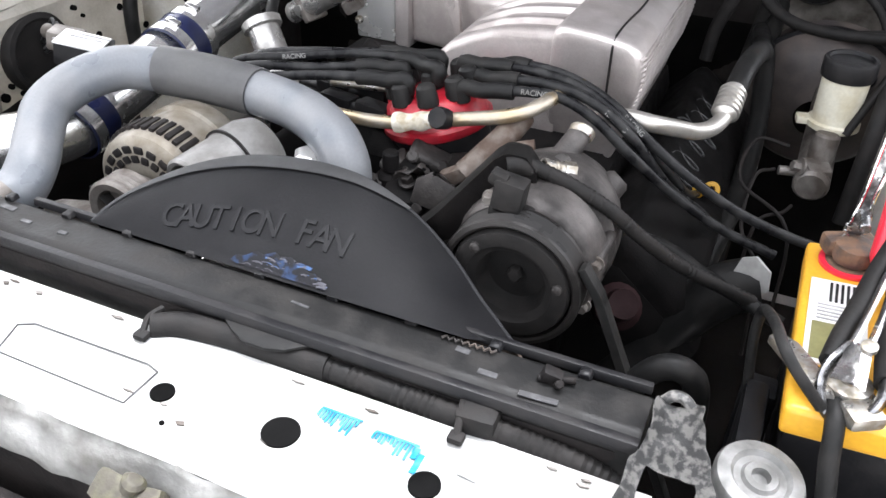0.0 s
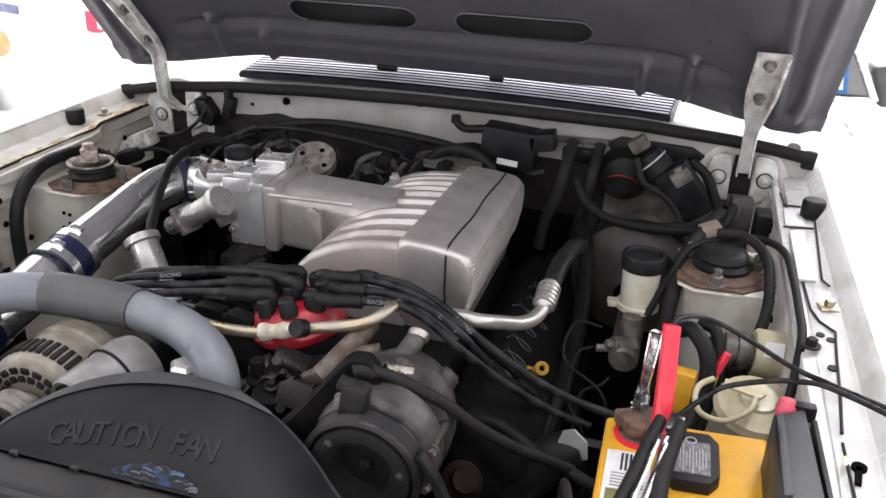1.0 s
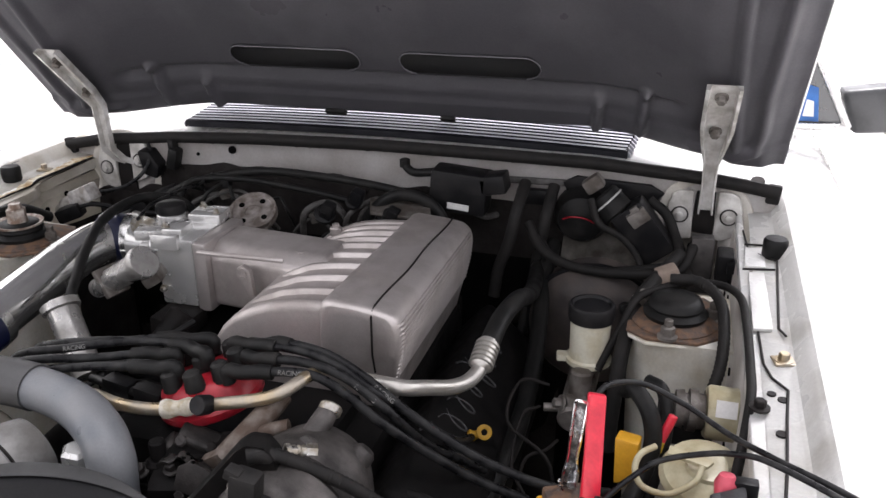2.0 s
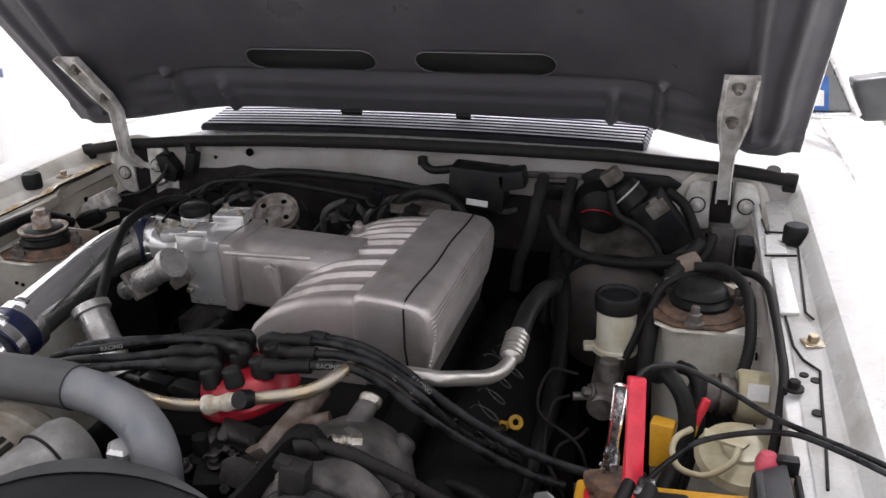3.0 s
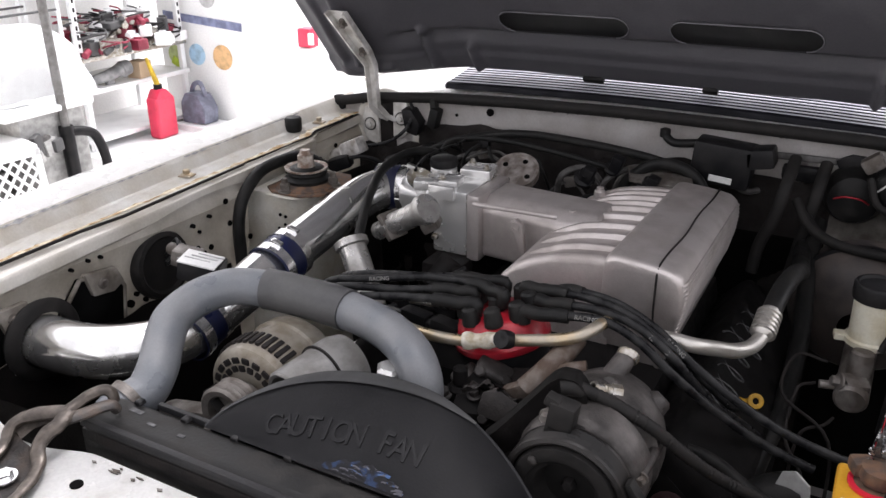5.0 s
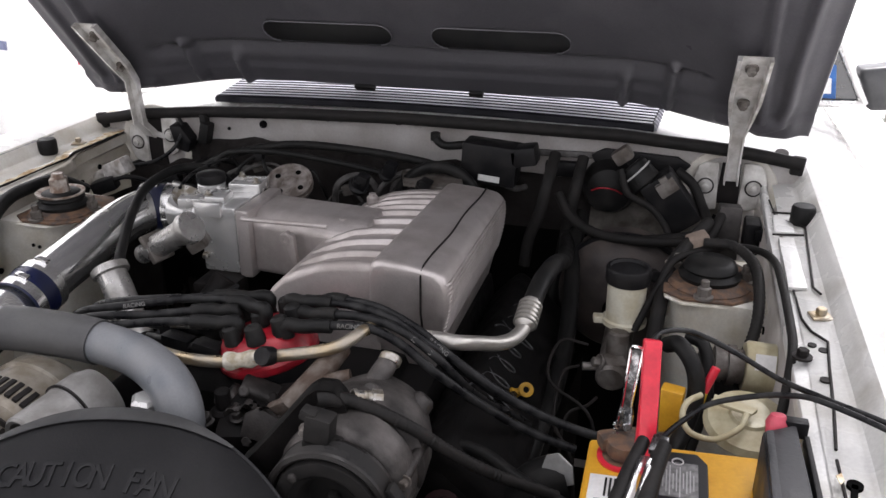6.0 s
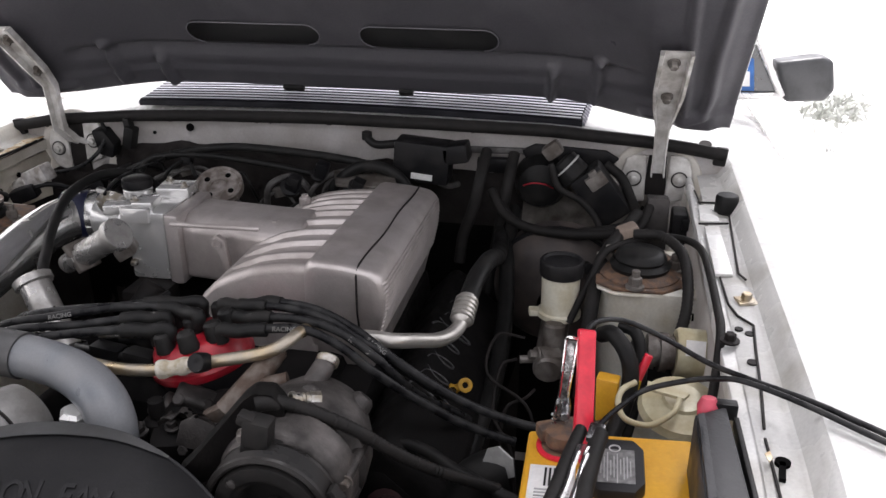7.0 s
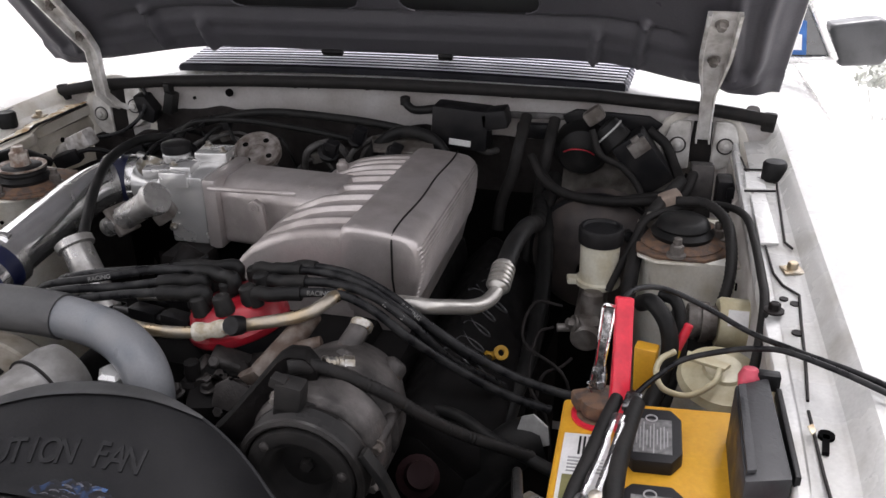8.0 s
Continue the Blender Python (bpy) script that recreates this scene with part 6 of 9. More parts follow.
lathe(bm, (0.476, 0.392, 0.871), (0, 0, 1), [(0, 0), (0, 0.017), (0.006, 0.0195), (0.016, 0.018), (0.018, 0.012), (0.018, 0)], 16)
box(bm, (0.470, 0.405, 0.879), (0.045, 0.02, 0.016), (0, 0, 25), 0.004)
box(bm, (0.500, 0.392, 0.879), (0.03, 0.022, 0.014), (0, 0, -10), 0.004)
bmesh.ops.translate(bm, verts=bm.verts[:], vec=BATTERY_SHIFT)
solo("positive_clamp", bm, M_RUST, "rust-brown corroded clamp on the positive battery post", "battery clamp")
neg = thing("negative_clamp", "grey lead clamp and cable on the negative battery post", "battery clamp", (0.47, 0.2, 0.87))
bm = BM()
lathe(bm, (0.476, 0.205, 0.870), (0, 0, 1), [(0, 0), (0, 0.0165), (0.004, 0.018), (0.014, 0.017), (0.016, 0.012), (0.018, 0.010), (0.018, 0)], 18)
box(bm, (0.487, 0.182, 0.877), (0.026, 0.022, 0.012), (0, 0, 30), 0.004)
prism(bm, [(0.462, 0.205, 0.876), (0.44, 0.238, 0.874), (0.425, 0.248, 0.872), (0.418, 0.240, 0.872), (0.445, 0.20, 0.874), (0.468, 0.185, 0.876)], (0, 0, 0.008), 0.002)
part("lug", bm, M_STEEL, neg)
bm = BM()
sweep(bm, [(0.47, 0.19, 0.875), (0.472, 0.17, 0.868), (0.476, 0.155, 0.84), (0.49, 0.14, 0.79), (0.53, 0.13, 0.76)], 0.0072, 12, 6)
part("cable", bm, M_RUBBER, neg)
bm = BM()
sweep(bm, [Vector(q) - BATTERY_SHIFT for q in ((0.452, 0.172, 0.886), (0.437, 0.164, 0.908), (0.425, 0.166, 0.921), (0.416, 0.178, 0.927), (0.411, 0.206, 0.920), (0.405, 0.245, 0.902), (0.402, 0.262, 0.888), (0.402, 0.262, 0.860), (0.410, 0.25, 0.80))], 0.0044, 10, 6)
part("thin_cable", bm, M_RUBBER, neg)

for ob in (bat, neg):
    ob.location += BATTERY_SHIFT
# the battery leans: its side by the fender stands a little higher
bat.rotation_euler = (0, radians(-3.2), 0)
bat.location += Vector((0.0115, 0, 0.003))

# relay box between battery and fender
fb = thing("relay_box", "scuffed black plastic relay box", "relay box", (0.64, 0.36, 0.8))
bm = BM()
prism(bm, [(0.595, 0.228, 0.943), (0.634, 0.240, 0.943), (0.630, 0.386, 0.947), (0.597, 0.364, 0.947)], (0, 0, -0.075), 0.004)
part("case", bm, M_RELAY, fb)
bm = BM()
prism(bm, [(0.597, 0.236, 0.9445), (0.605, 0.239, 0.9445), (0.606, 0.362, 0.948), (0.599, 0.358, 0.948)], (0, 0, 0.004), 0.001)
part("lid_rib", bm, M_RELAY, fb)
bm = BM()
box(bm, (0.6385, 0.31, 0.936), (0.005, 0.13, 0.012), bev=0.001)
part("side_rib", bm, M_BLACK, fb)
bm = BM()
box(bm, (0.630, 0.388, 0.941), (0.022, 0.012, 0.018), bev=0.002)
part("latch", bm, M_BLACK, fb)
bm = BM()
sweep(bm, [(0.628, 0.245, 0.910), (0.630, 0.226, 0.906), (0.633, 0.20, 0.888), (0.635, 0.15, 0.85)], 0.0062, 12, 5)
part("red_cable", bm, M_REDGRIP, fb, "red power cable")
bm = BM()
lathe(bm, (0.613, 0.386, 0.932), (0, 0.2, 1), [(0, 0), (0, 0.010), (0.012, 0.011), (0.020, 0.007), (0.021, 0)], 14)
part("red_boot", bm, mat("pink_red_plastic", (0.6, 0.08, 0.12), 0.5), fb)
fb.location.x -= 0.004
# keyhole slot and scars in the fender rail
bm = BM()
lathe(bm, (0.664, 0.302, 0.9435), (0, 0, 1), [(0, 0), (0, 0.007), (0.004, 0.007), (0.004, 0)], 16)
box(bm, (0.6615, 0.289, 0.9455), (0.0055, 0.026, 0.004), (0, 0, -10))
solo("keyhole_slot", bm, M_VOID, "dark keyhole-shaped slot in the fender rail", "slot")
for x, y, l in ((0.692, 0.310, 0.016), (0.694, 0.622, 0.02), (0.650, 0.300, 0.008)):
    bm = BM()
    prism(bm, [(x, y - l, 0.9512), (x + 0.004, y - l * 0.3, 0.9518), (x + 0.003, y + l, 0.9518), (x - 0.002, y + l * 0.5, 0.9512)], (0, 0, 0.001))
    solo("paint_scar", bm, M_RUSTPAINT, "rusty scar in the fender rail's paint", "scar", "paint scars")

# ---- jumper cables ----
jr = thing("jumper_clamp", "red-handled jumper clamp gripping the positive post", "jumper clamp", (0.476, 0.395, 0.88), "jumper clamps")
bm = BM()
prism(bm, [(0.474, 0.420, 1.000), (0.492, 0.416, 1.002), (0.494, 0.395, 0.955), (0.497, 0.370, 0.893), (0.486, 0.362, 0.874), (0.477, 0.374, 0.896), (0.477, 0.396, 0.945)], (0.002, -0.013, 0.006), 0.003, 3)
part("red_handle", bm, M_REDGRIP, jr, "red plastic grip")
bm = BM()
JT, JB = Vector((0.470, 0.412, 0.988)), Vector((0.462, 0.398, 0.885))
prism(bm, [JT + Vector((-0.006, 0.004, 0)), JT + Vector((0.006, 0.004, 0)), JT.lerp(JB, 0.55) + Vector((0.0045, 0.004, 0)), JT.lerp(JB, 0.72) + Vector((0.009, 0.004, 0)), JB + Vector((0.007, 0.004, 0)), JB + Vector((-0.007, 0.004, -0.004)), JT.lerp(JB, 0.6) + Vector((-0.0055, 0.004, 0))], (0, -0.002, 0))
rod(bm, JT.lerp(JB, 0.7) + Vector((0.004, 0.004, 0)), JT.lerp(JB, 0.7) + Vector((0.004, -0.022, 0)), 0.005, seg=12, bev=0.001)
part("steel_plate", bm, M_JAW, jr, "dull inner jaw plate")
bm = BM()
for q in (-1, 1):
    sweep(bm, [JT + Vector((q * 0.006, 0, 0.002)), JT.lerp(JB, 0.3) + Vector((q * 0.0052, -0.002, 0)), JT.lerp(JB, 0.55) + Vector((q * 0.0045, -0.002, 0)), JT.lerp(JB, 0.72) + Vector((q * 0.007 + 0.001, -0.002, 0)), JB + Vector((q * 0.0065, -0.002, 0))], 0.0017, 8, 5)
sweep(bm, [JT + Vector((-0.006, 0, 0.002)), JT + Vector((-0.003, -0.002, 0.006)), JT + Vector((0.006, 0.0, 0.003)), JT + Vector((0.011, 0.003, -0.001))], 0.0018, 8, 5)
for k in range(7):
    box(bm, JB + Vector((0.002 * (k % 2) - 0.006, -0.004, 0.003 + 0.0035 * k)), (0.004, 0.003, 0.0018), (0, 30, 0))
part("steel_jaw", bm, M_SPRING, jr, "bright toothed steel jaw")
jb = thing("jumper_clamp", "black-handled jumper clamp gripping the negative post", "jumper clamp", (0.476, 0.21, 0.88), "jumper clamps")
J0, J1 = Vector((0.469, 0.190, 0.898)), Vector((0.503, 0.345, 0.935))
jd = (J1 - J0).normalized()
js = jd.cross(Vector((0, 0, 1))).normalized()
ju = js.cross(jd).normalized()


def on_clamp(a, b, c=0.0):
    return J0 + jd * a + js * b + ju * c


for q in (-1, 1):
    bm = BM()
    sweep(bm, [on_clamp(0.012, q * 0.020 - 0.001), on_clamp(0.04, q * 0.0165 - 0.004), on_clamp(0.07, q * 0.0125 - 0.006), on_clamp(0.115, q * 0.0105 - 0.007), on_clamp(0.152, q * 0.0095 - 0.006)], lambda t: (0.0082 if q > 0 else 0.0064) + 0.0012 * math.sin(math.pi * t), 12, 6, flat=1.2)
    part("grip", bm, M_SOOT, jb)
    bm = BM()
    sweep(bm, [on_clamp(0.030, q * 0.012, 0.003), on_clamp(0.012, q * 0.0185, 0.002), on_clamp(-0.004, q * 0.0195, -0.004), on_clamp(-0.017, q * 0.0125, -0.012), on_clamp(-0.021, q * 0.006, -0.016)], 0.0042, 10, 5, flat=1.5)
    part("steel_jaw", bm, M_JAW, jb)
bm = BM()
for q in (-1, 1):
    sheet(bm, lambda u, v, q=q: on_clamp(0.028 + 0.088 * u, -0.005 + q * (0.0052 - 0.0012 * u) + (v - 0.5) * 0.0058, 0.0085 + 0.0016 * math.sin(math.pi * v) + 0.0016 * math.sin(8 * u)), 18, 6, 0.0012)
sheet(bm, lambda u, v: on_clamp(-0.008 + 0.038 * u, -0.003 - 0.002 * u + (v - 0.5) * (0.024 - 0.008 * u), 0.0085 + 0.002 * math.sin(math.pi * v)), 10, 8, 0.0012)
sheet(bm, lambda u, v: on_clamp(0.112 + 0.014 * u, -0.005 + (v - 0.5) * 0.0145, 0.0085 + 0.002 * math.sin(math.pi * v)), 6, 6, 0.0012)
part("spring_plate", bm, M_SPRING, jb, "bright steel spring plate with an open slot")
bm = BM()
box(bm, on_clamp(0.148, 0.0, 0.004), (0.016, 0.022, 0.008), (15, 0, -12), 0.003)
part("cable_crimp", bm, M_JAW, jb)
bm = BM()
lathe(bm, on_clamp(0.030, 0.0, 0.008), ju, [(0, 0), (0, 0.006), (0.004, 0.006), (0.005, 0.003), (0.005, 0)], 14)
part("pivot", bm, M_STEEL, jb)
for nm, lab_, pts in (("jumper_cable", "black jumper cable running out over the fender", [(0.483, 0.405, 0.975), (0.485, 0.417, 1.000), (0.498, 0.440, 1.001), (0.526, 0.465, 0.990), (0.568, 0.460, 0.976), (0.611, 0.430, 0.968), (0.648, 0.393, 0.974), (0.712, 0.332, 0.984), (0.80, 0.245, 0.981), (0.89, 0.16, 0.915), (0.92, 0.08, 0.78)]),
                      ("jumper_cable", "black jumper cable running out over the fender", [(0.498, 0.338, 0.915), (0.498, 0.350, 0.920), (0.508, 0.365, 0.928), (0.524, 0.385, 0.934), (0.547, 0.405, 0.943), (0.584, 0.410, 0.955), (0.614, 0.400, 0.968), (0.644, 0.376, 0.980), (0.712, 0.318, 0.984), (0.80, 0.228, 0.981), (0.89, 0.14, 0.912), (0.92, 0.06, 0.78)])):
    bm = BM()
    sweep(bm, pts, 0.0030, 10, 8)
    solo(nm, bm, M_WIRE, lab_, "cable", "jumper cables")

# ---- brake master cylinder, booster ----
mc = thing("brake_reservoir", "brake fluid reservoir of yellowed plastic with a black cap", "brake reservoir", (0.444, 0.77, 0.76))
bm = BM()
lathe(bm, (0.444, 0.768, 0.825), (0, 0, 1), [(0.005, 0), (0.005, 0.018), (0.010, 0.026), (0.014, 0.0325), (0.021, 0.0325), (0.023, 0.0285), (0.028, 0.0275), (0.085, 0.0285), (0.087, 0)], 28)
box(bm, (0.408, 0.765, 0.842), (0.018, 0.018, 0.010), (0, 0, 10), 0.003)
part("bottle", bm, M_RESV, mc)
bm = BM()
lathe(bm, (0.444, 0.770, 0.906), (0, 0, 1), [(-0.002, 0.028), (-0.002, 0.0315), (0.003, 0.0325), (0.019, 0.0325), (0.022, 0.0305), (0.022, 0.027), (0.018, 0.025), (0.018, 0)], 28)
part("cap", bm, M_BLACK, mc)
bm = BM()
rod(bm, (0.436, 0.68, 0.79), (0.44, 0.92, 0.82), 0.022, seg=18, bev=0.004)
rod(bm, (0.438, 0.715, 0.785), (0.440, 0.725, 0.845), 0.016, seg=14, bev=0.003)
box(bm, (0.438, 0.70, 0.80), (0.03, 0.03, 0.03), (10, 0, 20), 0.005)
hexbolt(bm, (0.420, 0.69, 0.81), (-0.8, -0.4, 0.2), 0.007, 0.012)
rod(bm, (0.436, 0.70, 0.80), (0.395, 0.69, 0.80), 0.006, seg=10)
part("cylinder", bm, M_OLDAL, mc, "dirty aluminium master cylinder")
boost = thing("brake_booster", "dusty brown-black brake booster drum on the firewall", "brake booster", (0.42, 0.98, 0.7))
bm = BM()
lathe(bm, (0.43, 0.95, 0.765), (0, 1, 0.12), [(0, 0.03), (0.01, 0.055), (0.02, 0.09), (0.05, 0.112), (0.062, 0.114)], 36)
part("front_shell", bm, M_BOOST, boost)
bm = BM()
lathe(bm, (0.43, 0.95, 0.765), (0, 1, 0.12), [(0.058, 0.112), (0.060, 0.119), (0.068, 0.119), (0.070, 0.112)], 36)
part("clamp_band", bm, M_BLACK, boost)
bm = BM()
lathe(bm, (0.43, 0.95, 0.765), (0, 1, 0.12), [(0.066, 0.114), (0.10, 0.113), (0.105, 0.09), (0.14, 0.07), (0.2, 0.06)], 36)
part("rear_shell", bm, M_BOOST, boost)
bm = BM()
rod(bm, (0.48, 0.965, 0.835), (0.485, 0.93, 0.845), 0.010, seg=12, bev=0.002)
part("check_valve", bm, M_BLACK, boost)
for k, pts in enumerate(([(0.39, 0.69, 0.80), (0.37, 0.66, 0.80), (0.37, 0.60, 0.76), (0.40, 0.57, 0.72), (0.41, 0.56, 0.6)], [(0.40, 0.70, 0.83), (0.36, 0.70, 0.83), (0.355, 0.64, 0.80), (0.42, 0.60, 0.77), (0.43, 0.57, 0.65)], [(0.42, 0.66, 0.77), (0.41, 0.62, 0.78), (0.385, 0.60, 0.77), (0.38, 0.58, 0.70)])):
    bm = BM()
    sweep(bm, pts, 0.0023, 8, 6)
    solo("brake_pipe", bm, M_DARK, "thin steel brake pipe below the master cylinder", "brake pipe", "brake pipes")

# ---- firewall: insulation, looms, coil and relays ----
# black sheet added to cover the pale panel deep in the bay
bm = BM()
sheet(bm, lambda u, v: (-0.60 + 1.20 * u, 1.140 + 0.003 * noise.noise((u * 9, v * 7, 2)), 0.83 - 0.52 * v), 24, 12, 0.004)
part("firewall_dark_sheet", bm, M_ENGINE, car, "black sheet added to darken the low firewall")
bm = BM()
sheet(bm, lambda u, v: (-0.50 + 0.86 * u, 1.150 - 0.02 * v - 0.012 * noise.noise((u * 9, v * 5, 2)), 0.948 + 0.012 * math.sin(u * 5.2) + 0.012 * noise.noise((u * 14, 0, 7)) - 0.68 * v), 50, 20, 0.006)
part("insulation", bm, M_INSUL, car, "black sound insulation on the firewall")
bm = BM()
sheet(bm, lambda u, v: (-0.655 + 0.16 * u, 1.147 - 0.012 * v - 0.008 * noise.noise((u * 5, v * 5, 4)), 0.880 + 0.02 * u + 0.008 * math.sin(u * 9) - 0.60 * v), 14, 16, 0.006)
part("insulation", bm, M_INSUL, car, "black sound insulation on the firewall")
# further sheet, added on the apron side to blacken its rear
bm = BM()
sheet(bm, lambda u, v: (-0.612 + 0.01 * v - 0.006 * noise.noise((u * 5, v * 5, 9)), 0.90 + 0.25 * u, 0.865 - 0.02 * u - 0.42 * v), 12, 12, 0.006)
part("insulation", bm, M_INSUL, car, "black sound insulation on the firewall")
bm = BM()
sheet(bm, lambda u, v: (0.352 + 0.27 * u, 1.150 - 0.03 * smooth01(0.25, 0.6, v) - 0.006 * noise.noise((u * 4, v * 5, 8)), 0.935 - 0.03 * u - 0.15 * v), 16, 16, 0.004)
part("lower_firewall", bm, M_GRIMEPLATE, car, "grimy grey lower firewall panel")
# thin hoses and wires crowding the firewall behind the intake
rnd = random.Random(33)
for k in range(15):
    x, z, y = -0.44 + 0.036 * k + 0.03 * rnd.random(), 0.88 + 0.06 * rnd.random(), 1.02 + 0.09 * rnd.random()
    w = 0.05 + 0.12 * rnd.random()
    bm = BM()
    pts = [(x, y, z - 0.08), (x + 0.15 * w, y - 0.02, z - 0.01), (x + 0.5 * w, y + 0.02 * rnd.random(), z + 0.015 * rnd.random()), (x + 0.85 * w, y, z - 0.015), (x + w, y + 0.03, z - 0.07 * rnd.random() - 0.02)]
    sweep(bm, pts, 0.0025 + 0.004 * rnd.random(), 8, 6)
    wob = thing("thin_hose", "thin dusty hose crossing the firewall", "hose", (x, y, z - 0.08), "firewall hoses")
    part("tube", bm, (M_RUBBER, M_GREYHOSE, M_GREYHOSE)[k % 3], wob)
    if k % 2:
        bm = BM()
        c = Vector(pts[2])
        box(bm, c, (0.018 + 0.014 * rnd.random(), 0.016, 0.014 + 0.01 * rnd.random()), (20 * rnd.random(), 40 * rnd.random() - 20, 0), 0.003)
        part("clip", bm, (M_BLACK, M_OLDAL, M_GREYHOSE)[k % 3], wob)
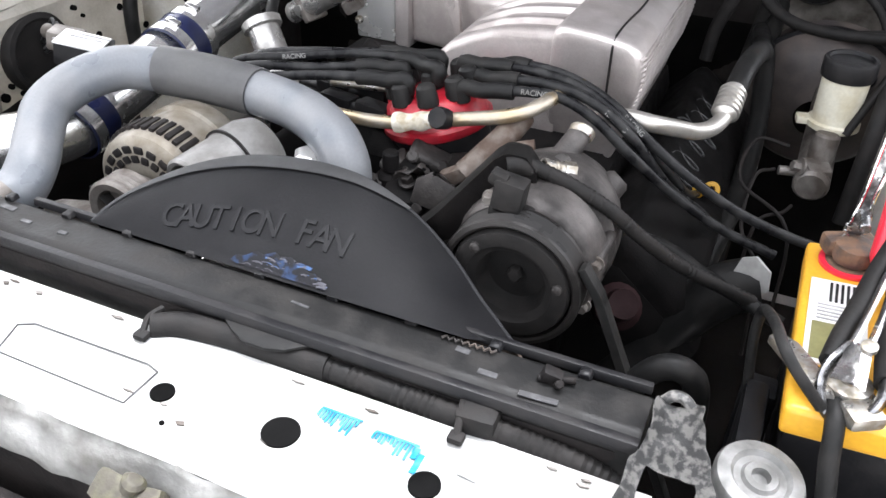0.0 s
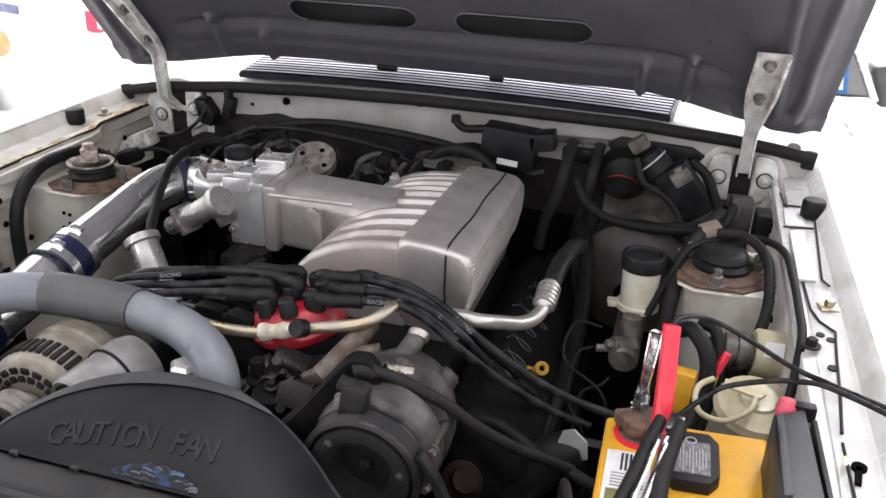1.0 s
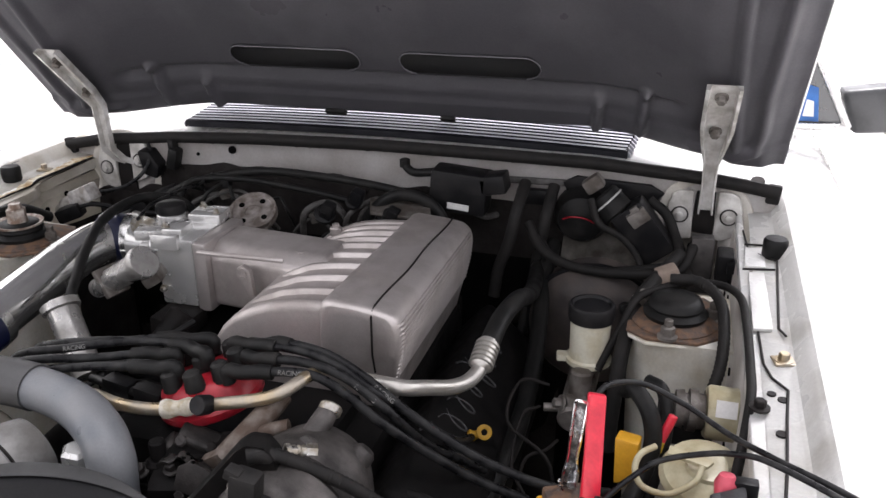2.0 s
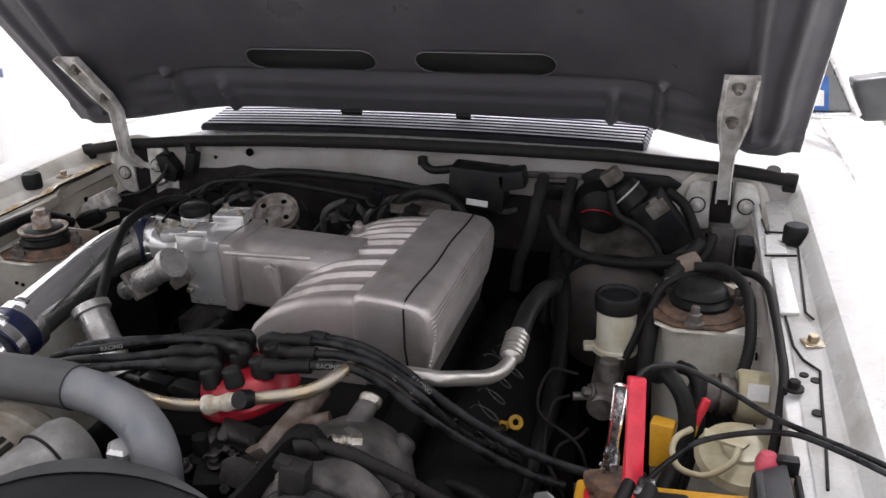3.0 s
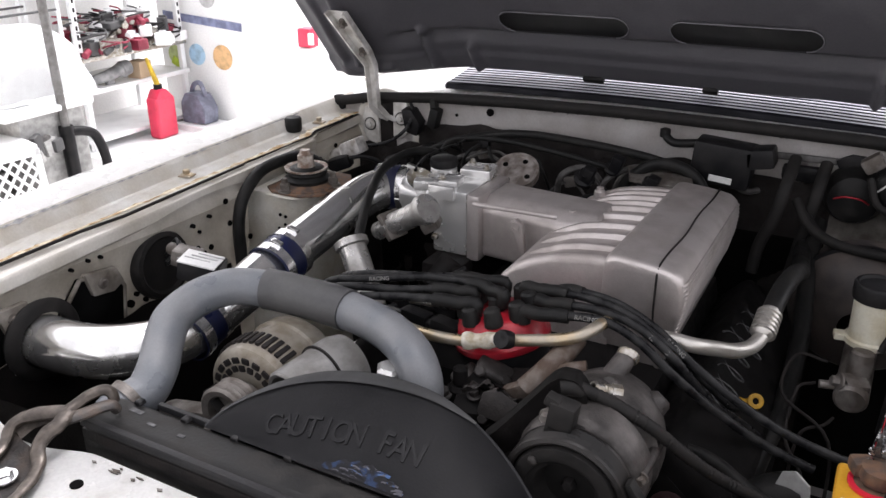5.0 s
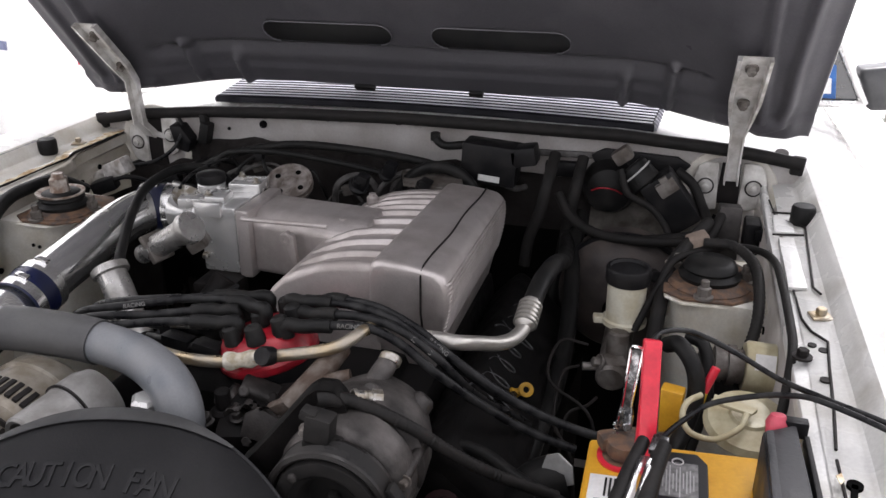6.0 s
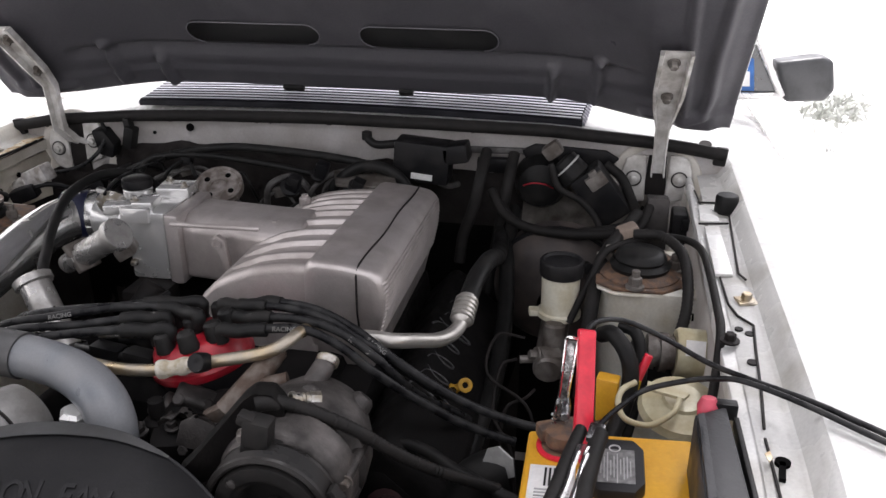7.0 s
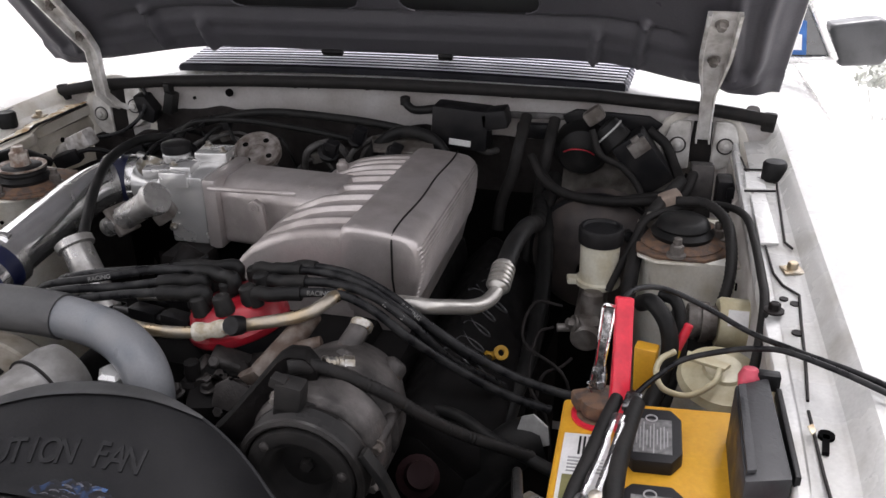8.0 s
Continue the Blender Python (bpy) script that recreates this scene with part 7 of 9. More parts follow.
for name, label, mat_, r, ribs, pts in (
    ("wire_loom", "thick black wire loom along the firewall", M_RUBBER, 0.0080, 0, [(-0.50, 1.09, 0.855), (-0.426, 1.09, 0.915), (-0.342, 1.09, 0.948), (-0.221, 1.09, 0.972), (-0.083, 1.09, 0.970), (0.028, 1.09, 0.960), (0.104, 1.09, 0.945), (0.20, 1.09, 0.93)]),
    ("heater_hose", "black heater hose behind the intake", M_RUBBER, 0.006, 0, [(-0.398, 1.05, 0.88), (-0.377, 1.06, 0.940), (-0.325, 1.06, 0.958), (-0.243, 1.06, 0.962), (-0.174, 1.06, 0.957), (-0.10, 1.07, 0.945), (-0.03, 1.08, 0.93)]),
    ("vacuum_hose", "black hose arching over the intake pipe", M_RUBBER, 0.0082, 0, [(-0.300, 0.60, 0.82), (-0.310, 0.63, 0.895), (-0.332, 0.68, 0.918), (-0.350, 0.73, 0.940), (-0.366, 0.80, 0.962), (-0.358, 0.87, 0.972), (-0.335, 0.915, 0.966), (-0.312, 0.945, 0.948), (-0.298, 0.965, 0.915), (-0.29, 0.97, 0.87)]),
    ("heater_hose", "black heater hose looping down behind the plenum", M_RUBBER, 0.011, 0, [(-0.010, 1.05, 0.86), (0.0, 1.05, 0.90), (0.017, 1.05, 0.932), (0.061, 1.05, 0.962), (0.114, 1.05, 0.957), (0.146, 1.05, 0.924), (0.155, 1.04, 0.87)]),
    ("wire_loom", "black wire loom hanging on the firewall", M_SOOT, 0.0105, 0, [(0.285, 1.10, 0.99), (0.282, 1.04, 0.956), (0.272, 1.03, 0.902), (0.255, 1.03, 0.85), (0.25, 1.02, 0.80)]),
    ("wire_loom", "black wire loom hanging on the firewall", M_SOOT, 0.0105, 0, [(0.335, 1.11, 0.985), (0.329, 1.06, 0.939), (0.318, 1.06, 0.862), (0.307, 1.05, 0.781), (0.30, 1.0, 0.70)]),
    ("wire_loom", "black taped loom below the cowl", M_SOOT, 0.0085, 0, [(0.30, 1.06, 0.93), (0.327, 1.03, 0.900), (0.372, 1.0, 0.886), (0.439, 0.98, 0.886), (0.515, 0.98, 0.892), (0.56, 0.98, 0.905), (0.58, 1.02, 0.935)]),
    ("wire_loom", "black taped loom below the cowl", M_SOOT, 0.0068, 0, [(0.320, 1.05, 0.91), (0.350, 1.02, 0.888), (0.40, 1.0, 0.876), (0.487, 1.0, 0.888), (0.552, 1.0, 0.905), (0.60, 1.03, 0.92)]),
    ("wire_loom", "black wire loom to the plug on the firewall", M_SOOT, 0.006, 0, [(0.405, 1.06, 0.985), (0.422, 1.05, 0.945), (0.463, 1.05, 0.922), (0.495, 1.04, 0.885), (0.50, 1.0, 0.85)]),
    ("wire_loom", "black loom behind the wiring plug", M_SOOT, 0.009, 0, [(0.50, 1.11, 0.975), (0.53, 1.10, 0.955), (0.548, 1.08, 0.925), (0.565, 1.03, 0.90), (0.575, 0.98, 0.885)]),
    ("wire_loom", "black loom lying over the strut tower", M_SOOT, 0.0055, 0, [(0.46, 0.74, 0.84), (0.488, 0.77, 0.905), (0.504, 0.795, 0.932), (0.529, 0.82, 0.938), (0.571, 0.842, 0.944), (0.615, 0.835, 0.948), (0.638, 0.79, 0.952), (0.641, 0.70, 0.954), (0.640, 0.60, 0.952), (0.638, 0.54, 0.945), (0.630, 0.49, 0.90), (0.62, 0.46, 0.84)]),
    ("wire_loom", "ribbed black loom beside the strut tower", M_SOOT, 0.0072, 0.006, [(0.545, 0.83, 0.952), (0.585, 0.83, 0.952), (0.612, 0.79, 0.945), (0.618, 0.73, 0.93), (0.615, 0.68, 0.905), (0.605, 0.65, 0.875), (0.598, 0.63, 0.84)]),
    ("wire_loom", "black loom rising beside the brake reservoir", M_SOOT, 0.0105, 0, [(0.484, 0.70, 0.74), (0.489, 0.72, 0.850), (0.494, 0.76, 0.894), (0.503, 0.82, 0.913), (0.523, 0.90, 0.915), (0.558, 1.0, 0.923)]),
    ("power_cable", "thick black cable looping behind the battery", M_RUBBER, 0.0105, 0, [(0.505, 0.60, 0.90), (0.518, 0.575, 0.915), (0.536, 0.553, 0.900), (0.542, 0.54, 0.869), (0.532, 0.52, 0.83), (0.512, 0.47, 0.80), (0.50, 0.45, 0.74)]),
    ("power_cable", "thick black cable looping behind the battery", M_RUBBER, 0.008, 0, [(0.53, 0.62, 0.905), (0.548, 0.60, 0.905), (0.556, 0.575, 0.875), (0.55, 0.55, 0.83), (0.535, 0.5, 0.79)]),
    ("overflow_hose", "thin pale hose looping beside the coolant bottle", M_CREAM, 0.0035, 0, [(0.545, 0.50, 0.895), (0.530, 0.485, 0.892), (0.526, 0.47, 0.882), (0.536, 0.462, 0.868), (0.563, 0.465, 0.862), (0.588, 0.475, 0.875), (0.595, 0.49, 0.885)]),
    ("lower_radiator_hose", "black lower radiator hose", M_RUBBER, 0.012, 0, [(0.30, 0.25, 0.72), (0.318, 0.25, 0.785), (0.338, 0.25, 0.812), (0.358, 0.252, 0.812), (0.370, 0.26, 0.785), (0.375, 0.27, 0.70)]),
    ("air_duct", "wide black hose beside the compressor", M_RUBBER, 0.030, 0, [(0.27, 0.42, 0.60), (0.305, 0.45, 0.665), (0.335, 0.46, 0.715), (0.370, 0.47, 0.755), (0.40, 0.48, 0.765)]),
    ("wire_loom", "black loom on the apron by the strut tower", M_RUBBER, 0.0115, 0, [(-0.592, 0.655, 0.76), (-0.594, 0.657, 0.85), (-0.597, 0.68, 0.905), (-0.600, 0.735, 0.938), (-0.598, 0.80, 0.943), (-0.596, 0.86, 0.935), (-0.59, 0.92, 0.90)]),
    ("heater_hose", "black hose low beside the valve cover", M_RUBBER, 0.014, 0, [(0.33, 0.55, 0.66), (0.345, 0.62, 0.72), (0.355, 0.72, 0.74), (0.355, 0.85, 0.78), (0.34, 1.0, 0.84), (0.34, 1.10, 0.88)]),
    ("battery_lead", "black cable running from the engine to the battery", M_RUBBER, 0.0075, 0, [(0.235, 0.46, 0.79), (0.275, 0.46, 0.80), (0.31, 0.45, 0.80), (0.345, 0.43, 0.795), (0.39, 0.41, 0.79), (0.43, 0.40, 0.78)]),
):
    bm = BM()
    sweep(bm, pts, r, 14, 7, ribs=ribs)
    solo(name, bm, mat_, label, name.replace("_", " "))

rl = thing("radiator_loom", "black wire loom, part taped and part ribbed, behind the radiator support", "wire loom", (0.1, 0.088, 0.84))
for nm, r, ribs, pts in (("taped_tube", 0.0118, 0, [(-0.056, 0.070, 0.852), (-0.033, 0.081, 0.853), (0.013, 0.087, 0.852), (0.067, 0.089, 0.851), (0.10, 0.090, 0.851)]),
                         ("ribbed_tube", 0.0092, 0.0055, [(0.09, 0.090, 0.850), (0.117, 0.090, 0.850), (0.167, 0.089, 0.850), (0.207, 0.087, 0.850), (0.243, 0.086, 0.849), (0.30, 0.086, 0.845), (0.34, 0.09, 0.83)])):
    bm = BM()
    sweep(bm, pts, r, 14, 7, ribs=ribs)
    part(nm, bm, M_SOOT, rl)

coil = thing("ignition_coil", "black ignition coil box with a small white label", "ignition coil", (0.165, 1.10, 0.93))
bm = BM()
box(bm, (0.166, 1.105, 0.966), (0.105, 0.06, 0.075), (0, 4, 0), 0.006)
part("case", bm, M_BLACK, coil)
bm = BM()
sweep(bm, [(0.050, 1.13, 0.998), (0.058, 1.125, 0.990), (0.075, 1.12, 0.985), (0.115, 1.12, 0.990)], 0.008, 10, 5)
lathe(bm, (0.050, 1.13, 0.992), (0, 0, 1), [(0, 0), (0, 0.010), (0.014, 0.010), (0.016, 0.006), (0.016, 0)], 12)
part("terminal", bm, M_RUBBER, coil)
bm = BM()
box(bm, (0.168, 1.0735, 0.942), (0.040, 0.002, 0.011), (0, 5, 0))
part("label", bm, M_LABEL, coil, "small white label")
bm = BM()
box(bm, (0.228, 1.10, 0.985), (0.05, 0.05, 0.035), (0, -10, 0), 0.006)
part("bracket", bm, M_BLACK, coil)
bm = BM()
prism(bm, [(0.22, 1.146, 0.986), (0.38, 1.146, 0.988), (0.47, 1.146, 0.986), (0.47, 1.146, 0.976), (0.38, 1.146, 0.977), (0.22, 1.146, 0.973)], (0, -0.006, 0), 0.002)
solo("cowl_strip", bm, M_GREYHOSE, "dusty dark rubber strip under the cowl", "strip")
plug = thing("wiring_plug", "black wiring plug with grey collars and a red wire", "wiring plug", (0.45, 1.08, 0.93))
bm = BM()
box(bm, (0.495, 1.075, 0.930), (0.062, 0.05, 0.105), (0, -38, 0), 0.008)
part("shell", bm, M_BLACK, plug)
bm = BM()
rod(bm, (0.42, 1.085, 0.985), (0.452, 1.078, 0.955), 0.028, 0.030, 20, 0.004)
part("barrel", bm, M_RUBBER, plug)
bm = BM()
lathe(bm, (0.430, 1.083, 0.976), (0.72, -0.1, -0.66), [(0, 0.028), (0.001, 0.0305), (0.003, 0.0305), (0.004, 0.028)], 28)
part("ring", bm, M_CAPGREY, plug, "thin pale sealing ring")
bm = BM()
box(bm, (0.405, 1.09, 1.002), (0.034, 0.028, 0.026), (0, -38, 0), 0.006)
part("collar", bm, M_OLDAL, plug)
bm = BM()
box(bm, (0.485, 1.055, 0.962), (0.034, 0.024, 0.026), (0, -38, 10), 0.003)
box(bm, (0.478, 1.045, 0.976), (0.014, 0.010, 0.010), (0, -38, 10), 0.002)
part("lock", bm, M_OLDAL, plug, "pale grey sliding lock")
bm = BM()
sweep(bm, [(0.355, 1.09, 0.932), (0.372, 1.08, 0.941), (0.395, 1.08, 0.940), (0.41, 1.09, 0.93)], 0.0014, 8, 5)
part("red_wire", bm, M_RED, plug)
bm = BM()
lathe(bm, (0.385, 1.145, 0.93), (0, -1, 0), [(0, 0.052), (0.02, 0.050), (0.045, 0.040), (0.055, 0.02), (0.055, 0)], 24)
part("grommet", bm, M_RUBBER, plug)
bm = BM()
prism(bm, [(0.345, 1.148, 0.985), (0.37, 1.148, 0.998), (0.50, 1.148, 0.992), (0.525, 1.148, 0.978), (0.51, 1.148, 0.962), (0.37, 1.148, 0.94)], (0, -0.012, 0), 0.004)
part("backing_plate", bm, M_BLACK, plug)
bm = BM()
box(bm, (0.30, 1.135, 0.955), (0.075, 0.02, 0.03), bev=0.008)
solo("cowl_drain", bm, M_BLACK, "black rubber drain below the cowl", "drain")
bm = BM()
box(bm, (0.542, 0.92, 0.918), (0.034, 0.03, 0.028), (0, -20, 15), 0.006)
solo("pale_connector", bm, mat("tan_plastic", (0.42, 0.33, 0.27), 0.5), "pale brown wiring connector by the strut tower", "connector")
bm = BM()
box(bm, (0.592, 1.03, 0.90), (0.036, 0.05, 0.09), (-10, 0, 0), 0.003)
solo("hinge_support", bm, M_DARKCAST, "dark grimy bracket below the hood hinge", "bracket")
bm = BM()
box(bm, (0.628, 1.01, 0.905), (0.026, 0.05, 0.055), (0, 0, 0), 0.006)
box(bm, (0.64, 0.99, 0.915), (0.02, 0.02, 0.02), (0, 0, 0), 0.004)
solo("side_relay", bm, M_BLACK, "small black relay on the apron", "relay")
# sensors and plugs on the passenger side of the firewall
bm = BM()
rod(bm, (-0.675, 1.03, 0.865), (-0.555, 1.01, 0.925), 0.010, seg=12, bev=0.002)
rod(bm, (-0.635, 1.02, 0.883), (-0.600, 1.015, 0.902), 0.018, seg=16, bev=0.003)
box(bm, (-0.578, 1.01, 0.917), (0.05, 0.034, 0.034), (0, -25, 0), 0.005)
solo("vacuum_valve", bm, mat("dull_grey_metal", (0.72, 0.70, 0.68), 0.42, metal=0.3, dirt=(0.32, 0.29, 0.26), amount=0.25, size=0.02), "pale grey vacuum valve with a side fitting", "valve")
for q in ((-0.50, 1.06, 0.885), (-0.455, 1.10, 0.90), (-0.60, 0.99, 0.885), (-0.49, 1.0, 0.875)):
    bm = BM()
    q = Vector(q)
    box(bm, q, (0.05, 0.034, 0.028), (0, -20, 20), 0.006)
    sweep(bm, [q, q + Vector((0.04, 0.01, 0.018)), q + Vector((0.075, 0.04, 0.0)), q + Vector((0.09, 0.06, -0.04))], 0.005, 8, 5)
    solo("wiring_connector", bm, M_BLACK, "black wiring connector on the firewall", "connector", "firewall connectors")
bm = BM()
sweep(bm, [(-0.515, 1.146, 0.99), (-0.50, 1.13, 0.975), (-0.505, 1.11, 0.945), (-0.53, 1.09, 0.92), (-0.56, 1.07, 0.91), (-0.60, 1.06, 0.905)], 0.004, 8, 6)
solo("ground_wire", bm, M_WIRE, "thin black wire to the cowl", "wire")
bm = BM()
box(bm, (-0.449, 1.136, 0.968), (0.022, 0.028, 0.045), (0, 15, 0), 0.006)
box(bm, (-0.452, 1.140, 0.992), (0.014, 0.02, 0.03), (0, -5, 0), 0.004)
solo("cowl_clip", bm, M_RUBBER, "black rubber clip on the cowl", "clip")
bm = BM()
prism(bm, [(-0.527, 1.150, 0.984), (-0.500, 1.150, 0.985), (-0.478, 1.150, 0.955), (-0.487, 1.150, 0.928), (-0.515, 1.150, 0.935)], (0, -0.03, -0.004), 0.005)
solo("hinge_cover", bm, M_BLACK, "black rubber cover beside the hinge bracket", "cover")
bm = BM()
lathe(bm, (-0.405, 1.1555, 0.975), (0, -1, 0), [(0, 0), (0, 0.0035), (0.0025, 0.0035), (0.0025, 0)], 12)
solo("cowl_hole", bm, M_VOID, "small drilled hole in the cowl", "hole")
for q, s_ in (((0.05, 1.03, 0.915), 0.03), ((-0.06, 1.0, 0.925), 0.028), ((0.09, 1.0, 0.90), 0.03), ((-0.02, 1.04, 0.94), 0.022)):
    bm = BM()
    lathe(bm, q, (0.3, -0.5, 0.8), [(0, 0), (0, s_ * 0.6), (s_ * 0.4, s_ * 0.7), (s_ * 0.5, s_ * 0.45), (s_, s_ * 0.4), (s_, 0)], 16)
    box(bm, Vector(q) + Vector((0.012, -0.01, 0.018)), (0.022, 0.022, 0.03), (10, 20, 0), 0.004)
    solo("vacuum_solenoid", bm, M_BLACK, "dusty black vacuum solenoid behind the intake", "solenoid", "vacuum solenoids")
bm = BM()
prism(bm, [(0.02, 1.02, 0.93), (0.14, 1.0, 0.935), (0.12, 1.06, 0.945), (0.0, 1.07, 0.94)], (0, 0, 0.006), 0.002)
solo("heat_plate", bm, M_OLDAL, "pale metal plate behind the plenum", "plate")

# ---- right side: pump, bottles, dipstick ----
pump = thing("pump", "cream plastic canister pump with metal bands", "pump", (0.61, 0.64, 0.82))
bm = BM()
lathe(bm, (0.600, 0.63, 0.868), (1, 0.05, -0.04), [(0, 0), (0, 0.030), (0.004, 0.033), (0.045, 0.033), (0.050, 0.029), (0.050, 0)], 28)
part("canister", bm, M_CREAM, pump)
bm = BM()
lathe(bm, (0.564, 0.628, 0.868), (1, 0.05, -0.04), [(0, 0), (0, 0.022), (0.010, 0.024), (0.010, 0.020), (0.016, 0.020), (0.016, 0.026), (0.026, 0.026), (0.026, 0.022), (0.035, 0.022), (0.035, 0)], 24)
part("motor", bm, M_OLDAL, pump)
bm = BM()
box(bm, (0.622, 0.600, 0.892), (0.024, 0.002, 0.02), (-25, 0, 0))
part("label", bm, M_LABEL, pump)
bm = BM()
box(bm, (0.58, 0.655, 0.835), (0.07, 0.05, 0.05), bev=0.01)
part("mount", bm, M_BLACK, pump)
bm = BM()
rod(bm, (0.549, 0.545, 0.868), (0.562, 0.555, 0.902), 0.0055, seg=10, bev=0.001)
solo("red_wire_end", bm, M_REDGRIP, "red shrink-wrapped wire end", "wire")
bm = BM()
rod(bm, (0.547, 0.54, 0.860), (0.550, 0.545, 0.872), 0.006, seg=10, bev=0.001)
solo("yellow_terminal", bm, M_TAG, "small yellow crimp terminal", "terminal")
cup = thing("coolant_bottle", "translucent yellowed coolant bottle with a wide lid", "coolant bottle", (0.595, 0.53, 0.8))
bm = BM()
lathe(bm, (0.598, 0.528, 0.80), (0.05, -0.25, 1), [(0.042, 0), (0.042, 0.018), (0.047, 0.030), (0.051, 0.045), (0.057, 0.050), (0.066, 0.046), (0.074, 0.024), (0.078, 0.022), (0.078, 0)], 28)
part("bottle", bm, M_CREAM, cup)
bm = BM()
prism(bm, [(0.558, 0.50, 0.885), (0.60, 0.49, 0.882), (0.607, 0.50, 0.883), (0.56, 0.512, 0.888)], (0, 0, 0.004), 0.001)
part("lid_rib", bm, M_CREAM, cup)
bm = BM()
prism(bm, [(0.500, 0.525, 0.880), (0.527, 0.522, 0.878), (0.524, 0.515, 0.832), (0.503, 0.515, 0.825)], (0.004, 0.02, 0), 0.003)
solo("yellow_bracket", bm, M_YELLOW, "yellow plastic block behind the battery", "block")
bm = BM()
prism(bm, [(0.370, 0.462, 0.772), (0.379, 0.462, 0.806), (0.392, 0.46, 0.812), (0.409, 0.458, 0.798), (0.412, 0.458, 0.772), (0.398, 0.458, 0.766), (0.391, 0.46, 0.750), (0.384, 0.46, 0.763), (0.376, 0.46, 0.738)], (0.002, 0.002, 0.0), 0.0005)
solo("tape_scrap", bm, M_CAPGREY, "torn pale tape scrap on a black duct", "tape")
dip = thing("dipstick", "yellow plastic engine dipstick handle", "dipstick", (0.317, 0.644, 0.75))
bm = BM()
lathe(bm, (0.303, 0.630, 0.773), (0.8, 0.3, 0.25), [(0, 0), (0, 0.008), (0.005, 0.0095), (0.010, 0.006), (0.018, 0.0055), (0.019, 0)], 14)
lathe(bm, (0.324, 0.634, 0.782), (0.35, -0.75, 0.55), [(0, 0.0045), (-0.002, 0.0075), (0.0, 0.0105), (0.004, 0.0105), (0.005, 0.0075), (0.004, 0.0045), (0, 0.0045)], 16)
part("handle", bm, M_AMBER, dip)
bm = BM()
rod(bm, (0.305, 0.630, 0.775), (0.26, 0.61, 0.66), 0.004, seg=8)
part("tube", bm, M_STEEL, dip)
bm = BM()
lathe(bm, (0.262, 0.40, 0.74), (0.3, -0.5, 0.6), [(0, 0), (0, 0.022), (0.03, 0.026), (0.036, 0.018), (0.048, 0.016), (0.048, 0)], 18)
solo("oil_filter_cap", bm, mat("dull_maroon", (0.020, 0.008, 0.009), 0.7, spec=0.15), "dull maroon canister under the compressor", "canister")
bm = BM()
box(bm, (0.517, 0.30, 0.657), (0.20, 0.27, 0.02), bev=0.006)
box(bm, (0.525, 0.172, 0.675), (0.20, 0.012, 0.06), bev=0.004)
solo("battery_tray", bm, M_BLACK, "black battery tray under the yellow battery", "tray")
bm = BM()
box(bm, (0.415, 0.20, 0.60), (0.02, 0.10, 0.46), bev=0.006)
box(bm, (0.42, 0.28, 0.62), (0.03, 0.03, 0.36), bev=0.006)
solo("core_support_post", bm, M_BLACK, "black upright post beside the battery", "post")

# ---- radiator brackets, washer bottle cap, support details ----
def stamped_bracket(label, axis, widths, window, material, rough):
    """A pressed steel bracket along its axis, with curled edges and a window between its two legs."""
    hb = thing("radiator_bracket", label, "radiator bracket", axis[-1], "radiator brackets")
    line = spline(axis, 8)
    nv, nu = len(line) - 1, 18
    bm = BM()
    g = []
    for k, p in enumerate(line):
        t = (line[min(k + 1, nv)] - line[max(k - 1, 0)]).normalized()
        side = t.cross(Vector((0, 0, 1))).normalized()
        f = k / nv * (len(widths) - 1)
        m = min(int(f), len(widths) - 2)
        w = widths[m] + (widths[m + 1] - widths[m]) * (f - m)
        row = []
        for c in range(nu + 1):
            u = 2 * c / nu - 1
            q = p + side * (w * u) + Vector((0, 0, 0.0075 * abs(u) ** 2.5 - 0.003))
            q += rough * Vector((noise.noise(q * 70), noise.noise(q * 70 + Vector((5, 0, 0))), noise.noise(q * 70 + Vector((0, 7, 0)))))
            row.append(bm.verts.new(q))
        g.append(row)
    for k in range(nv):
        for c in range(nu):
            u, v = (2 * c + 1) / nu - 1, (k + 0.5) / nv
            if window[0] < v < window[1] and abs(u) < 0.52:
                continue
            bm.faces.new((g[k][c], g[k][c + 1], g[k + 1][c + 1], g[k + 1][c]))
    bmesh.ops.solidify(bm, geom=bm.faces[:], thickness=0.006)
    part("pressing", bm, material, hb, angle=60)
    return hb


hb = thing("radiator_bracket", "rust-brown pressed steel radiator bracket bolted to the support", "radiator bracket", (-0.326, -0.003, 0.857), "radiator brackets")
OUTER = [(-0.328, 0.082, 0.887), (-0.350, 0.071, 0.886), (-0.368, 0.058, 0.883), (-0.375, 0.043, 0.877), (-0.366, 0.026, 0.867), (-0.359, 0.003, 0.863), (-0.355, -0.026, 0.860)]
INNER = [(-0.326, 0.080, 0.887), (-0.322, 0.064, 0.884), (-0.325, 0.048, 0.878), (-0.322, 0.035, 0.871), (-0.306, 0.022, 0.863), (-0.293, 0.000, 0.861), (-0.285, -0.026, 0.860)]
for line, r in ((OUTER, 0.0085), (INNER, 0.0080)):
    bm = BM()
    sweep(bm, line, lambda t, r=r: r * (1.35 - 0.45 * t), 12, 6, flat=0.6)
    for v in bm.verts:
        v.co += 0.0012 * Vector((noise.noise(v.co * 90), noise.noise(v.co * 90 + Vector((4, 0, 0))), noise.noise(v.co * 90 + Vector((0, 6, 0)))))
    part("arm", bm, M_BROWNSTEEL, hb)
bm = BM()
sheet(bm, lambda u, v: Vector(along(OUTER[3:], u)).lerp(Vector(along(INNER[3:], u)), v) + Vector((0, 0, -0.004 - 0.003 * math.sin(math.pi * v))), 20, 10, 0.004)
